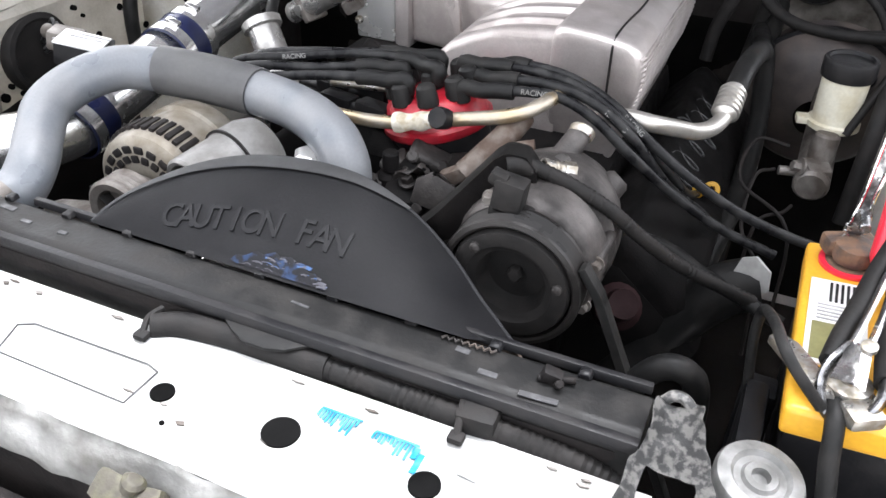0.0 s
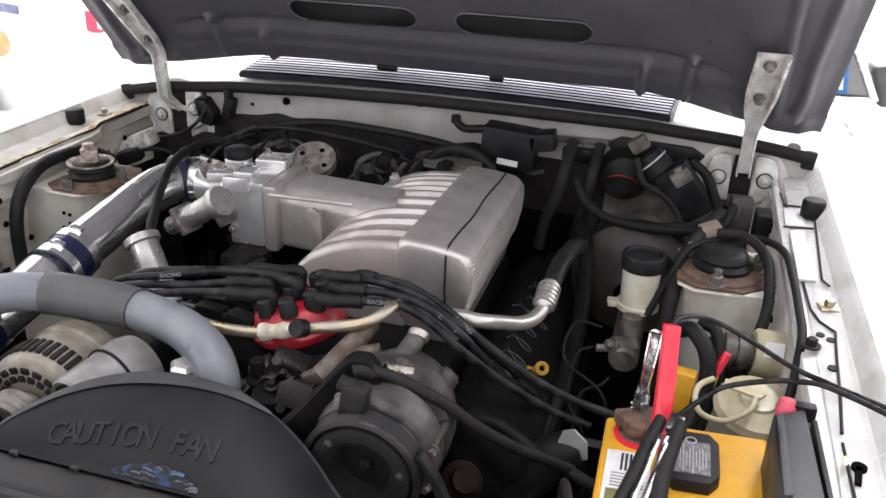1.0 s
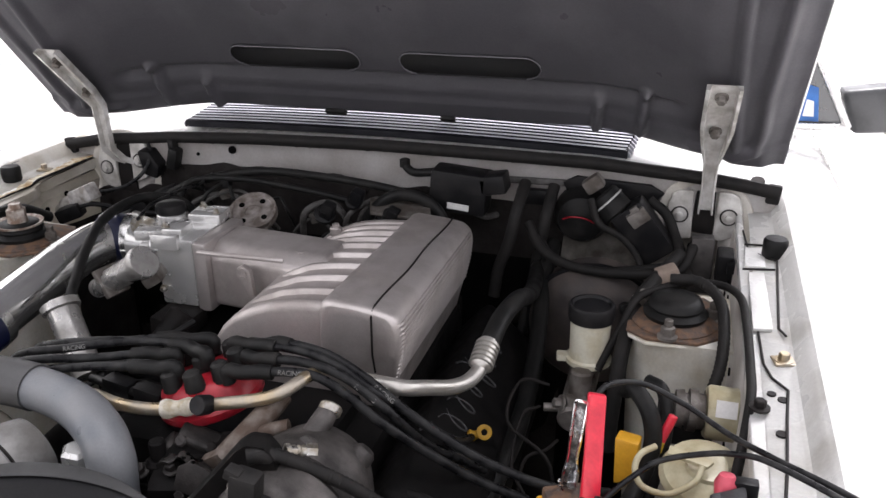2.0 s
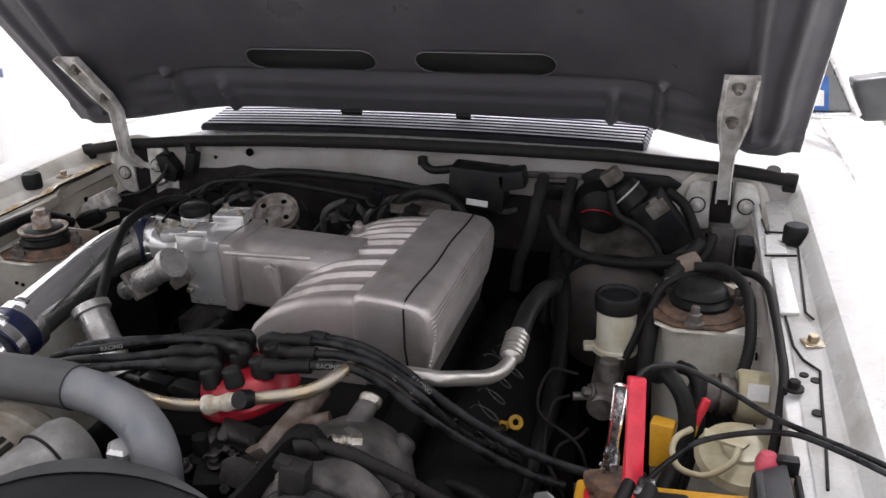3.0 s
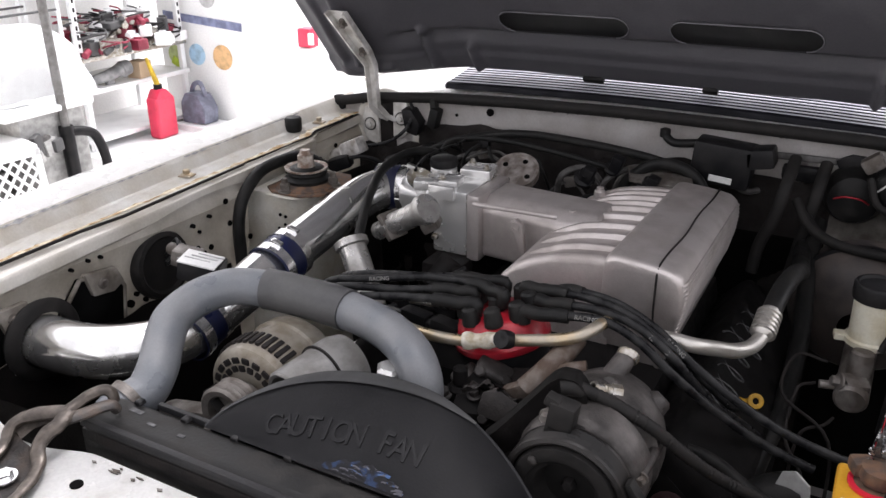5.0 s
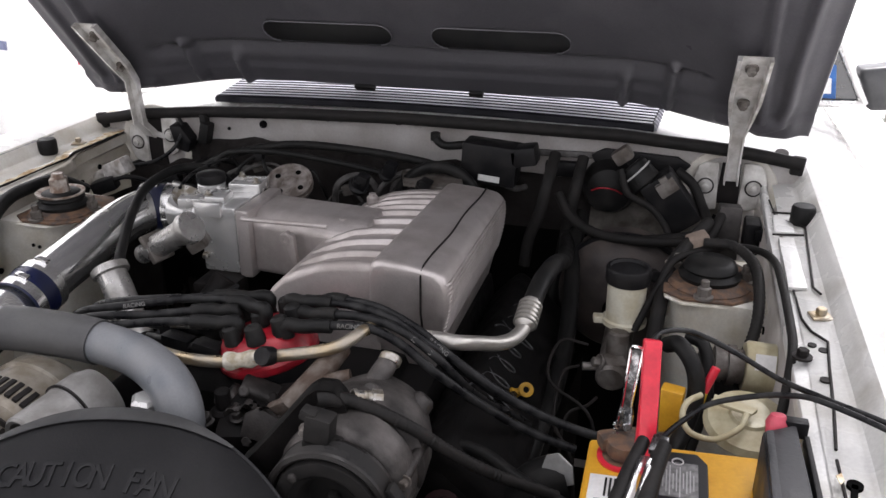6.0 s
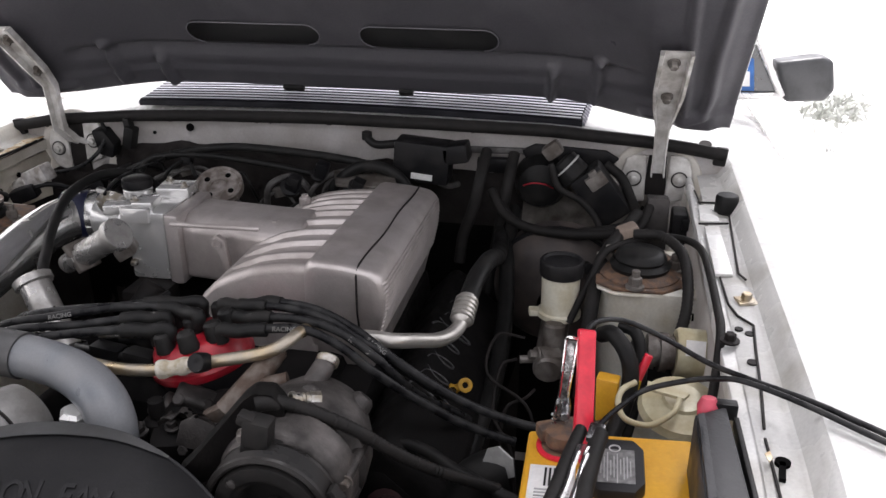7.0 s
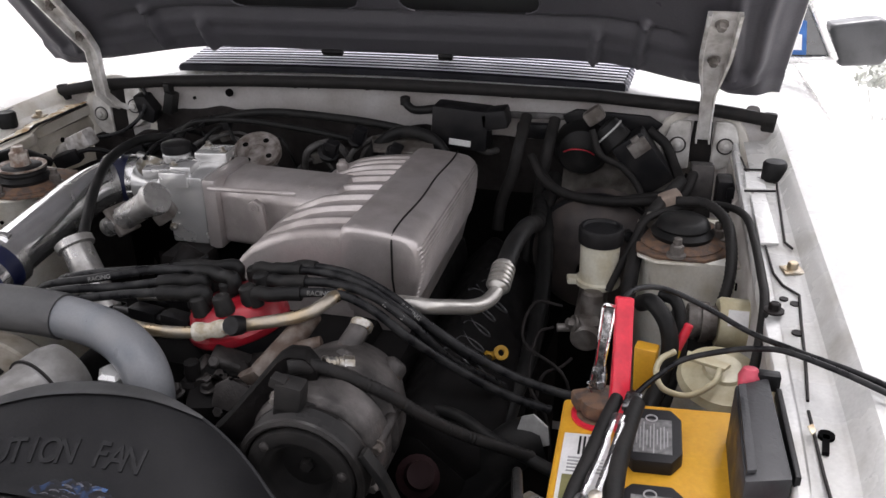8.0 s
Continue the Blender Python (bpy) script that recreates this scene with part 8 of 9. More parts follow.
foot = part("foot", bm, M_DARKRUST, hb, "dark rusty foot plate")
bm = BM()
hexbolt(bm, (-0.326, -0.003, 0.858), (0, -0.1, 1), 0.0085, 0.008, 1.5)
part("bolt", bm, M_CHROME, foot, "bright steel bolt")
bm = BM()
sheet(bm, lambda u, v: Vector(along(OUTER[:4], u)).lerp(Vector(along(INNER[:4], u)), 0.34 * v) + Vector((0, 0, -0.007 * v)), 16, 5, 0.003)
part("inner_flange", bm, M_BROWNSTEEL, hb)
bm = BM()
sweep(bm, [(-0.332, 0.078, 0.886), (-0.329, 0.094, 0.890), (-0.324, 0.108, 0.895), (-0.316, 0.122, 0.897), (-0.309, 0.127, 0.892), (-0.306, 0.126, 0.882)], 0.0082, 12, 6, flat=0.7)
part("upper_prong", bm, M_BROWNSTEEL, hb)
bm = BM()
sweep(bm, [(-0.325, 0.074, 0.883), (-0.315, 0.090, 0.884), (-0.307, 0.106, 0.885), (-0.301, 0.118, 0.884), (-0.300, 0.122, 0.876)], 0.0088, 12, 6, flat=0.7)
part("lower_prong", bm, M_DARKRUST, hb)
bm = BM()
sheet(bm, lambda u, v: Vector(along([(-0.330, 0.080, 0.884), (-0.322, 0.104, 0.888), (-0.311, 0.122, 0.890)], u)).lerp(Vector(along([(-0.320, 0.078, 0.882), (-0.309, 0.104, 0.884), (-0.301, 0.117, 0.883)], u)), v) + Vector((0, 0, -0.004)), 10, 4, 0.003)
part("web", bm, M_DARKRUST, hb)
# raised rim on the support's inner edge, and the broken clip beside the bracket
bm = BM()
sweep(bm, [Vector(support(u, 0.02)) + Vector((0, -0.006, 0.004)) for u in [k / 60 for k in range(2, 18)]], 0.0075, 10, 2)
part("rolled_rim", bm, M_SUPPORT, sup)
clip = thing("broken_clip", "white square plastic clip with a snapped peg", "clip", (-0.425, 0.012, 0.866))
bm = BM()
box(bm, (-0.425, 0.012, 0.872), (0.030, 0.024, 0.005), (0, 6, 14), 0.002)
part("base", bm, M_LIP, clip)
bm = BM()
rod(bm, (-0.428, 0.014, 0.872), (-0.440, 0.026, 0.892), 0.0055, 0.003, 10, 0.001)
lathe(bm, (-0.424, 0.012, 0.8735), (0, 0, 1), [(0, 0), (0, 0.008), (0.002, 0.008), (0.002, 0.005), (0.001, 0)], 16)
part("peg", bm, M_CAPGREY, clip)
flaked = stamped_bracket("black radiator bracket with flaking white paint", [(0.360, 0.138, 0.880), (0.362, 0.126, 0.889), (0.364, 0.108, 0.881), (0.367, 0.085, 0.866), (0.368, 0.05, 0.858), (0.366, 0.0, 0.855)], [0.013, 0.0155, 0.018, 0.027, 0.033, 0.032], (0.60, 0.80), M_FLAKED, 0.004)
bm = BM()
hexbolt(bm, (0.367, 0.010, 0.855), (0, 0, 1), 0.0085, 0.008, 1.5)
part("bolt", bm, M_OLDAL, flaked)
bm = BM()
sweep(bm, [(0.350, 0.132, 0.884), (0.356, 0.134, 0.890), (0.364, 0.134, 0.890), (0.371, 0.132, 0.884)], 0.0042, 10, 5)
part("rolled_head", bm, M_FLAKED, flaked)
wcap = thing("washer_cap", "white plastic washer bottle cap", "bottle cap", (0.425, 0.14, 0.82))
bm = BM()
lathe(bm, (0.425, 0.14, 0.815), (0.1, -0.12, 1), [(0, 0), (0, 0.031), (0.018, 0.033), (0.022, 0.031), (0.024, 0.022), (0.020, 0.019), (0.020, 0.014), (0.023, 0.012), (0.023, 0.007), (0.017, 0.006), (0.017, 0)], 32)
part("lid", bm, mat("dingy_cap_plastic", (0.21, 0.21, 0.205), 0.5, dirt=(0.12, 0.12, 0.115), amount=0.3, size=0.02, bump=0.1), wcap)
bm = BM()
rod(bm, (0.425, 0.14, 0.80), (0.43, 0.16, 0.62), 0.026, seg=20)
part("neck", bm, M_CREAM, wcap)
for pts in ([(-0.060, 0.088, 0.858), (-0.062, 0.072, 0.858), (-0.056, 0.056, 0.854)], [(0.212, 0.104, 0.858), (0.216, 0.085, 0.864), (0.221, 0.063, 0.855)]):
    bm = BM()
    sweep(bm, pts, 0.003, 8, 5)
    box(bm, pts[-1], (0.012, 0.010, 0.006), bev=0.002)
    solo("zip_tie", bm, M_SOOT, "black zip tie holding the loom to the support", "zip tie", "zip ties")
bm = BM()
box(bm, (0.228, 0.089, 0.855), (0.032, 0.03, 0.022), (0, 0, 4), 0.006)
solo("loom_connector", bm, M_SOOT, "black connector in the ribbed loom", "connector")
lab = thing("worn_label", "worn white label with blue print on the support", "label", (0.16, 0.03, 0.852))
rnd = random.Random(5)
for x0, x1, y0, n in ((0.118, 0.152, 0.046, 12), (0.165, 0.200, 0.042, 12)):
    for k in range(n):
        bm = BM()
        x = x0 + (x1 - x0) * k / n
        h = 0.004 + 0.010 * rnd.random() * (0.5 + k / n)
        box(bm, (x, y0 - h / 2 + 0.004, 0.8518), (0.0017, h, 0.0006))
        part("printed_bar", bm, M_CYAN, lab)
    bm = BM()
    box(bm, ((x0 + x1) / 2, y0 + 0.005, 0.8521), (x1 - x0, 0.0016, 0.0006))
    part("printed_rule", bm, M_CYAN, lab)
for h, y, x in ((0.010, 0.028, 0.1995), (0.018, 0.020, 0.2045)):
    bm = BM()
    box(bm, (x, y + 0.012, 0.8518), (0.0045, h, 0.0006))
    part("printed_block", bm, M_CYAN, lab)
bm = BM()
prism(bm, [(0.232, 0.036, 0.8518), (0.247, 0.046, 0.8518), (0.248, 0.034, 0.8518)], (0, 0, 0.0006))
part("printed_triangle", bm, M_GREYINK, lab)
bm = BM()
box(bm, (0.268, 0.134, 0.874), (0.016, 0.012, 0.010), (0, 20, 12), 0.003)
rod(bm, (0.258, 0.13, 0.871), (0.286, 0.137, 0.873), 0.0028, seg=10, bev=0.001)
rod(bm, (0.274, 0.130, 0.870), (0.277, 0.124, 0.877), 0.0035, seg=10, bev=0.001)
solo("drain_fitting", bm, M_DARK, "small dirty fitting on the radiator tank", "fitting")
latch = thing("hood_latch", "olive and rust coloured hood latch at the front edge", "hood latch", (0.029, -0.057, 0.82))
bm = BM()
box(bm, (0.019, -0.065, 0.832), (0.036, 0.024, 0.022), (20, 8, 0), 0.008)
box(bm, (0.041, -0.063, 0.828), (0.034, 0.022, 0.022), (10, -12, 20), 0.008)
rod(bm, (0.029, -0.063, 0.830), (0.034, -0.057, 0.846), 0.008, seg=14, bev=0.003)
bmesh.ops.subdivide_edges(bm, edges=bm.edges[:], cuts=2, use_grid_fill=True)
for v in bm.verts:
    v.co += 0.004 * Vector((noise.noise(v.co * 50), noise.noise(v.co * 50 + Vector((5, 0, 0))), noise.noise(v.co * 50 + Vector((0, 7, 0)))))
part("plate", bm, mat("olive_zinc", (0.07, 0.066, 0.042), 0.55, metal=0.3, dirt=(0.05, 0.045, 0.035), amount=0.4, size=0.01, bump=0.2), latch)
# black sheet added to darken the lower apron
bm = BM()
sheet(bm, lambda u, v: (-0.601 + 0.006 * noise.noise((u * 6, v * 4, 3)) + 0.02 * v, 0.055 + 0.58 * u, 0.812 + 0.016 * noise.noise((u * 7, 0, 5)) - 0.02 * smooth01(0.45, 0.6, u) - 0.40 * v), 30, 12, 0.004)
part("apron_dark_sheet", bm, M_DARK, car, "black sheet added over the lower apron")
# a second black sheet, added to darken the gap beside the radiator
bm = BM()
sheet(bm, lambda u, v: (-0.60 + 0.26 * u, 0.10 + 0.03 * u + 0.004 * noise.noise((u * 5, v * 5, 1)), 0.835 - 0.010 * u - 0.42 * v), 12, 12, 0.004)
part("radiator_dark_sheet", bm, M_DARK, car, "black sheet added beside the radiator")
# stamped passenger apron openings, their shade set in black plates, each under a bolted tab
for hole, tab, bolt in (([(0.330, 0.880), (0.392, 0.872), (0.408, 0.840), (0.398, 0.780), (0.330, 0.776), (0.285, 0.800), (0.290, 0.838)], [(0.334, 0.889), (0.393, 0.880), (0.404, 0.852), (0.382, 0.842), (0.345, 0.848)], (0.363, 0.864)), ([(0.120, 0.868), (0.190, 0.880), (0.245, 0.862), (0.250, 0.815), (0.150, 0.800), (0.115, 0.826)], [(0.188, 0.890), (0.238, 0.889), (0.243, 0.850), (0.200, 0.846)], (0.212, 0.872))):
    pk = thing("apron_bracket", "grimy stamped tab bolted over a dark apron opening", "bracket", (-0.61, *bolt), "apron brackets")
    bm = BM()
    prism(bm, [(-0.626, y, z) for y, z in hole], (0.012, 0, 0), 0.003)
    part("opening", bm, M_VOID, pk, "black plate painting the shade of an apron opening")
    bm = BM()
    for i in range(len(hole)):
        (ya, za), (yb, zb) = hole[i], hole[(i + 1) % len(hole)]
        rod(bm, (-0.615, ya, za), (-0.615, yb, zb), 0.0035, seg=8)
    part("rolled_edge", bm, M_GRIMEPLATE, pk)
    bm = BM()
    prism(bm, [(-0.617, y, z) for y, z in tab], (0.011, 0, 0), 0.003)
    plate_ = part("tab", bm, M_GRIMEPLATE, pk, "grimy steel tab")
    bm = BM()
    lathe(bm, (-0.606, *bolt), (1, 0, 0), [(0, 0), (0, 0.009), (0.002, 0.009), (0.003, 0.006), (0.006, 0.0055), (0.006, 0)], 16)
    part("bolt", bm, M_OLDAL, plate_)
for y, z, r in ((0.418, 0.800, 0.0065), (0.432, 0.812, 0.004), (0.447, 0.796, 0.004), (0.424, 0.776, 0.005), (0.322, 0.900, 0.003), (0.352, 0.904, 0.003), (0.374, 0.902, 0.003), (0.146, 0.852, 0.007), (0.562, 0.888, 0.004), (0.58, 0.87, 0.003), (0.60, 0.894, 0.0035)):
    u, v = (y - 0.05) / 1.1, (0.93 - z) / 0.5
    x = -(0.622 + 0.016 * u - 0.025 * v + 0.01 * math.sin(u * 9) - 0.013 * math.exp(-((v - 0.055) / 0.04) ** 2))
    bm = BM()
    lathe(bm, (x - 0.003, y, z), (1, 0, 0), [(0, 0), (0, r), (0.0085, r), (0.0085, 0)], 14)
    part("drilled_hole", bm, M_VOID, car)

# words on two of the leads
for i0, k0 in ((5, 26), (7, 26), (4, 11), (2, 20), (0, 30)):
    pts = spline(WIRES[i0], 8)
    a, b = pts[k0], pts[k0 + 5]
    if b.x < a.x:
        a, b = b, a
    ex = (b - a).normalized()
    toward = (Vector((0.45, -0.35, 1.40)) - a).normalized()
    ez = (toward - ex * toward.dot(ex)).normalized()
    ey = ez.cross(ex)
    m = Matrix.Translation((a + b) / 2 + ez * 0.0058 - ey * 0.003) @ Matrix((ex, ey, ez)).transposed().to_4x4()
    tx = text_part("lead_print", "RACING", 0.0078, m, M_IDLER, [o for o in scene.objects if o.name.startswith("plug_lead")][i0])

# ---- the rest of the car ----
for s in (-1, 1):
    bm = BM()
    sheet(bm, lambda u, v, s=s: (s * (0.868 - 0.03 * smooth01(0.75, 1.0, v) - 0.02 * (v < 0.1)), 1.22 + 2.6 * u, 0.30 + 0.66 * v), 12, 12, 0.004)
    sheet(bm, lambda u, v, s=s: (s * (0.702 + 0.14 * v), 1.22 + 2.6 * u, 0.972 + 0.02 * u - 0.025 * v ** 3), 12, 6, 0.004)
    part("body_side", bm, M_PAINT, car, "white body side and door")
bm = BM()
sheet(bm, lambda u, v: ((u - 0.5) * (1.36 - 0.25 * v), 1.56 + 0.62 * v, 1.035 + 0.36 * v - 0.03 * abs(2 * u - 1) ** 2), 16, 8, 0.005)
part("windshield", bm, M_GLASS, car, "dark windshield glass")
bm = BM()
sheet(bm, lambda u, v: ((u - 0.5) * 1.12, 2.18 + 1.3 * v, 1.395 + 0.03 * math.sin(math.pi * v) - 0.03 * abs(2 * u - 1) ** 2), 12, 10, 0.02)
part("roof", bm, M_PAINT, car)
for s in (-1, 1):
    bm = BM()
    sweep(bm, [(s * 0.725, 1.50, 1.005), (s * 0.69, 1.70, 1.12), (s * 0.60, 2.16, 1.39)], 0.022, 10, 6)
    part("pillar", bm, M_PAINT, car)
    bm = BM()
    prism(bm, [(s * 0.735, 1.66, 1.02), (s * 0.79, 1.66, 1.005), (s * 0.80, 3.2, 1.005), (s * 0.62, 3.0, 1.36), (s * 0.61, 2.2, 1.37)], (s * 0.006, 0, 0), 0)
    part("side_glass", bm, M_GLASS, car, "dark side window glass")
bm = BM()
sheet(bm, lambda u, v: ((u - 0.5) * 1.66, 3.82 - 0.02 * math.sin(math.pi * v), 0.30 + 0.66 * v), 10, 6, 0.004)
part("rear_panel", bm, M_PAINT, car)
bm = BM()
sheet(bm, lambda u, v: ((u - 0.5) * (1.12 + 0.5 * v), 3.48 + 0.36 * v, 1.395 - 0.42 * v - 0.02 * abs(2 * u - 1) ** 2), 10, 6, 0.005)
part("rear_hatch", bm, M_GLASS, car, "dark rear hatch glass")
bm = BM()
box(bm, (0, 2.5, 0.32), (1.66, 2.6, 0.04), bev=0.01)
part("underbody", bm, M_DARK, car)
mr = thing("side_mirror", "grey door mirror with rounded corners", "mirror", (0.93, 1.62, 1.0))
bm = BM()
prism(bm, [(0.858, 1.60, 1.088), (0.955, 1.60, 1.103), (0.980, 1.60, 1.096), (0.993, 1.60, 1.03), (0.976, 1.60, 1.005), (0.892, 1.60, 0.998)], (0, 0.07, 0), 0.012, 3)
part("shell", bm, M_MIRROR, mr)
bm = BM()
prism(bm, [(0.81, 1.62, 1.0), (0.90, 1.62, 1.0), (0.89, 1.62, 1.05), (0.83, 1.62, 1.09)], (0, 0.03, 0), 0.006)
part("arm", bm, M_PAINT, mr)
tr = thing("quarter_trim", "bare metal window trim with a dark pane and a blue sticker", "window trim", (0.83, 1.56, 1.0))
bm = BM()
for p, q in (((0.780, 1.555, 1.19), (0.872, 1.555, 1.022)), ((0.872, 1.555, 1.022), (0.762, 1.555, 1.018))):
    rod(bm, p, q, 0.008, seg=10)
part("frame", bm, M_BILLET, tr)
bm = BM()
prism(bm, [(0.76, 1.565, 1.02), (0.868, 1.565, 1.024), (0.785, 1.565, 1.17), (0.76, 1.565, 1.17)], (0, 0.004, 0))
part("pane", bm, M_GLASS, tr)
bm = BM()
prism(bm, [(0.770, 1.561, 1.03), (0.815, 1.561, 1.03), (0.805, 1.561, 1.10), (0.770, 1.561, 1.11)], (0, 0.002, 0))
part("sticker", bm, mat("blue_sticker", (0.03, 0.16, 0.5), 0.4, bump=0), tr, "blue and white sticker")
bm = BM()
prism(bm, [(0.782, 1.5595, 1.04), (0.804, 1.5595, 1.04), (0.80, 1.5595, 1.072), (0.786, 1.5595, 1.075)], (0, 0.001, 0))
part("sticker_patch", bm, M_LABEL, tr)

# ---- clutter by the west wall ----
gas = thing("fuel_can", "red plastic fuel can with a yellow spout", "fuel can", (-3.2, 2.88, 0.145))
bm = BM()
box(bm, (-3.2, 2.88, 0.26), (0.085, 0.145, 0.23), bev=0.02, seg=3)
prism(bm, [(-3.24, 2.812, 0.365), (-3.24, 2.948, 0.365), (-3.24, 2.90, 0.42), (-3.24, 2.85, 0.42)], (0.08, 0, 0), 0.012)
part("body", bm, M_GASCAN, gas)
bm = BM()
rod(bm, (-3.2, 2.875, 0.415), (-3.2, 2.875, 0.445), 0.024, seg=16)
part("collar", bm, M_BLACK, gas)
bm = BM()
rod(bm, (-3.2, 2.875, 0.44), (-3.21, 2.83, 0.595), 0.016, 0.009, 12)
part("spout", bm, M_TAG, gas)
bm = BM()
box(bm, (-3.25, 2.85, 0.0725), (0.5, 0.9, 0.145), bev=0.01)
solo("low_platform", bm, M_TOTE, "low white platform under the fuel can", "platform")
shelf = thing("storage_shelf", "white metal shelf heaped with tools and cables", "shelf", (-3.5, 2.85, 0.0))
for z in (0.20, 0.46, 0.63, 1.15):
    bm = BM()
    box(bm, (-3.5, 2.83, z), (0.45, 0.75, 0.025), bev=0.004)
    part("board", bm, M_STEEL if z == 0.63 else M_TOTE, shelf)
for y in (2.48, 3.18):
    for x in (-3.7, -3.3):
        bm = BM()
        box(bm, (x, y, 0.7), (0.03, 0.03, 1.4), bev=0.003)
        pst = part("post", bm, M_TOTE, shelf)
        for k in range(16 if x > -3.5 else 0):
            bm = BM()
            box(bm, (x + 0.0155, y, 0.66 + 0.045 * k), (0.002, 0.012, 0.022), bev=0.0005)
            part("slot", bm, M_DARK, pst)
rnd = random.Random(21)
M_MAROON = mat("dark_red_plastic", (0.30, 0.03, 0.06), 0.5, bump=0.05)
M_SLATE = mat("slate_blue_plastic", (0.12, 0.15, 0.28), 0.5, bump=0.05)
cols = [M_BLACK, M_MAROON, M_TOTE, M_BLACK, M_SLATE, M_STEEL, M_TOTE, M_LABEL, M_TAG, M_SLEEVE, M_TOTE, M_CAPGREY]
for k in range(84):
    layer = k // 28
    z0 = 0.645 + 0.062 * layer
    x, y = -3.44 + 0.24 * rnd.random() - 0.03 * layer, 2.52 + (0.62 - 0.08 * layer) * rnd.random()
    bm = BM()
    if k % 4 == 0:
        c = Vector((x, y, z0 + 0.03))
        sweep(bm, [c + Vector((0.05 * math.cos(t), 0.08 * math.sin(t), 0.010 * math.sin(1.3 * t) + 0.009 * t / 3)) for t in [i * 0.6 for i in range(26)]], 0.0045, 6, 2)
        solo("cable_coil", bm, (M_BLACK, M_BLACK, M_MAROON, M_SLEEVE)[k // 4 % 4], "tangled cable thrown on the shelf", "cable", "shelf clutter")
    elif k % 4 == 1:
        a = rnd.random() * 6.28
        c, d = Vector((x, y, z0 + 0.03)), Vector((0.07 * math.cos(a), 0.07 * math.sin(a), 0.02))
        rod(bm, c - d, c + d, 0.019, 0.015, 12, 0.005)
        rod(bm, c + d * 0.5, c + d * 0.5 - Vector((0, 0, 0.03)) + d.cross(Vector((0, 0, 1))) * 0.9, 0.016, seg=10, bev=0.004)
        solo("power_tool", bm, cols[(k * 5) % 12], "handheld power tool among clutter on the shelf", "power tool", "shelf clutter")
    else:
        h = 0.03 + 0.05 * rnd.random()
        box(bm, (x, y, z0 + h / 2), (0.05 + 0.07 * rnd.random(), 0.045 + 0.07 * rnd.random(), h), (8 * rnd.random() * (layer > 0), 0, 90 * rnd.random()), 0.010)
        box(bm, (x, y, z0 + h), (0.04, 0.012, 0.02), (0, 0, 40), 0.004)
        solo("tool_case", bm, cols[(k * 7) % 12], "small tool case among clutter on the shelf", "tool case", "shelf clutter")
bm = BM()
sweep(bm, [(-3.33, 2.50, 0.51), (-3.32, 2.58, 0.515), (-3.31, 2.68, 0.53), (-3.31, 2.74, 0.545)], lambda t: 0.02 + 0.018 * t, 14, 6)
rod(bm, (-3.31, 2.73, 0.54), (-3.30, 2.79, 0.55), 0.045, 0.04, 18, 0.008)
box(bm, (-3.32, 2.66, 0.49), (0.03, 0.05, 0.035), (0, 10, 0), 0.008)
solo("leaf_blower", bm, mat("worn_dark_grey_plastic", (0.14, 0.145, 0.15), 0.4, dirt=(0.3, 0.3, 0.3), amount=0.3, size=0.05), "dark grey handheld blower lying on the shelf", "blower")
bm = BM()
box(bm, (-3.33, 2.88, 0.519), (0.09, 0.10, 0.092), (0, 0, 8), 0.003)
solo("small_carton", bm, M_CARD, "small brown cardboard carton on the shelf", "carton")
bm = BM()
sweep(bm, [(-2.70, 1.880, 1.30), (-2.70, 1.881, 0.90), (-2.70, 1.883, 0.50)], 0.019, 12, 4)
prop = thing("push_broom", "grey metal pole with a black handle leaning by the bins", "pole", (-2.70, 1.89, 0))
part("pole", bm, M_IDLER, prop)
bm = BM()
rod(bm, (-2.70, 1.883, 0.50), (-2.69, 1.88, 0.0), 0.03, seg=14)
part("grip", bm, M_BLACK, prop)
bm = BM()
sweep(bm, [(-2.70, 1.87, 0.475), (-2.69, 1.96, 0.462), (-2.68, 2.01, 0.43), (-2.67, 2.035, 0.34), (-2.67, 2.03, 0.27), (-2.68, 1.95, 0.255), (-2.69, 1.90, 0.24)], 0.022, 10, 6)
part("handle_loop", bm, M_BLACK, prop)
bm = BM()
box(bm, (-2.98, 1.52, 0.375), (0.30, 0.27, 0.75), (0, 0, 8), 0.01)
solo("cardboard_box", bm, M_CARD, "plain brown cardboard box standing on the floor", "box")
tote = thing("storage_tote", "clear storage tote with a pale lid", "tote", (-3.0, 1.95, 0))
bm = BM()
prism(bm, [(-3.25, 1.70, 0.0), (-2.76, 1.70, 0.0), (-2.72, 1.68, 0.57), (-3.27, 1.68, 0.57)], (0, 0.33, 0), 0.02)
part("tub", bm, M_CAPGREY, tote)
bm = BM()
box(bm, (-2.985, 1.82, 0.585), (0.60, 0.44, 0.03), bev=0.01)
part("lid", bm, M_TOTE, tote)
bm = BM()


def bag_point(u, v):
    """A slack bag: a squat dome with folds that deepen towards its foot."""
    a, h = 2 * math.pi * u, math.sin(0.5 * math.pi * v)
    fold = 1 + (0.05 * math.sin(7 * a) + 0.035 * math.sin(12 * a + 1.3)) * (1 - h) + 0.07 * noise.noise((3 * math.cos(a), 3 * math.sin(a), 4 * v))
    r = math.cos(0.5 * math.pi * v) ** 0.55 * fold
    return (-3.04 + 0.28 * r * math.cos(a), 1.90 + 0.35 * r * math.sin(a), 0.602 + 0.29 * h - 0.05 * (1 - h) * max(0.0, math.sin(a)) + 0.02 * noise.noise((5 * math.cos(a), 5 * math.sin(a), 3 * v)))


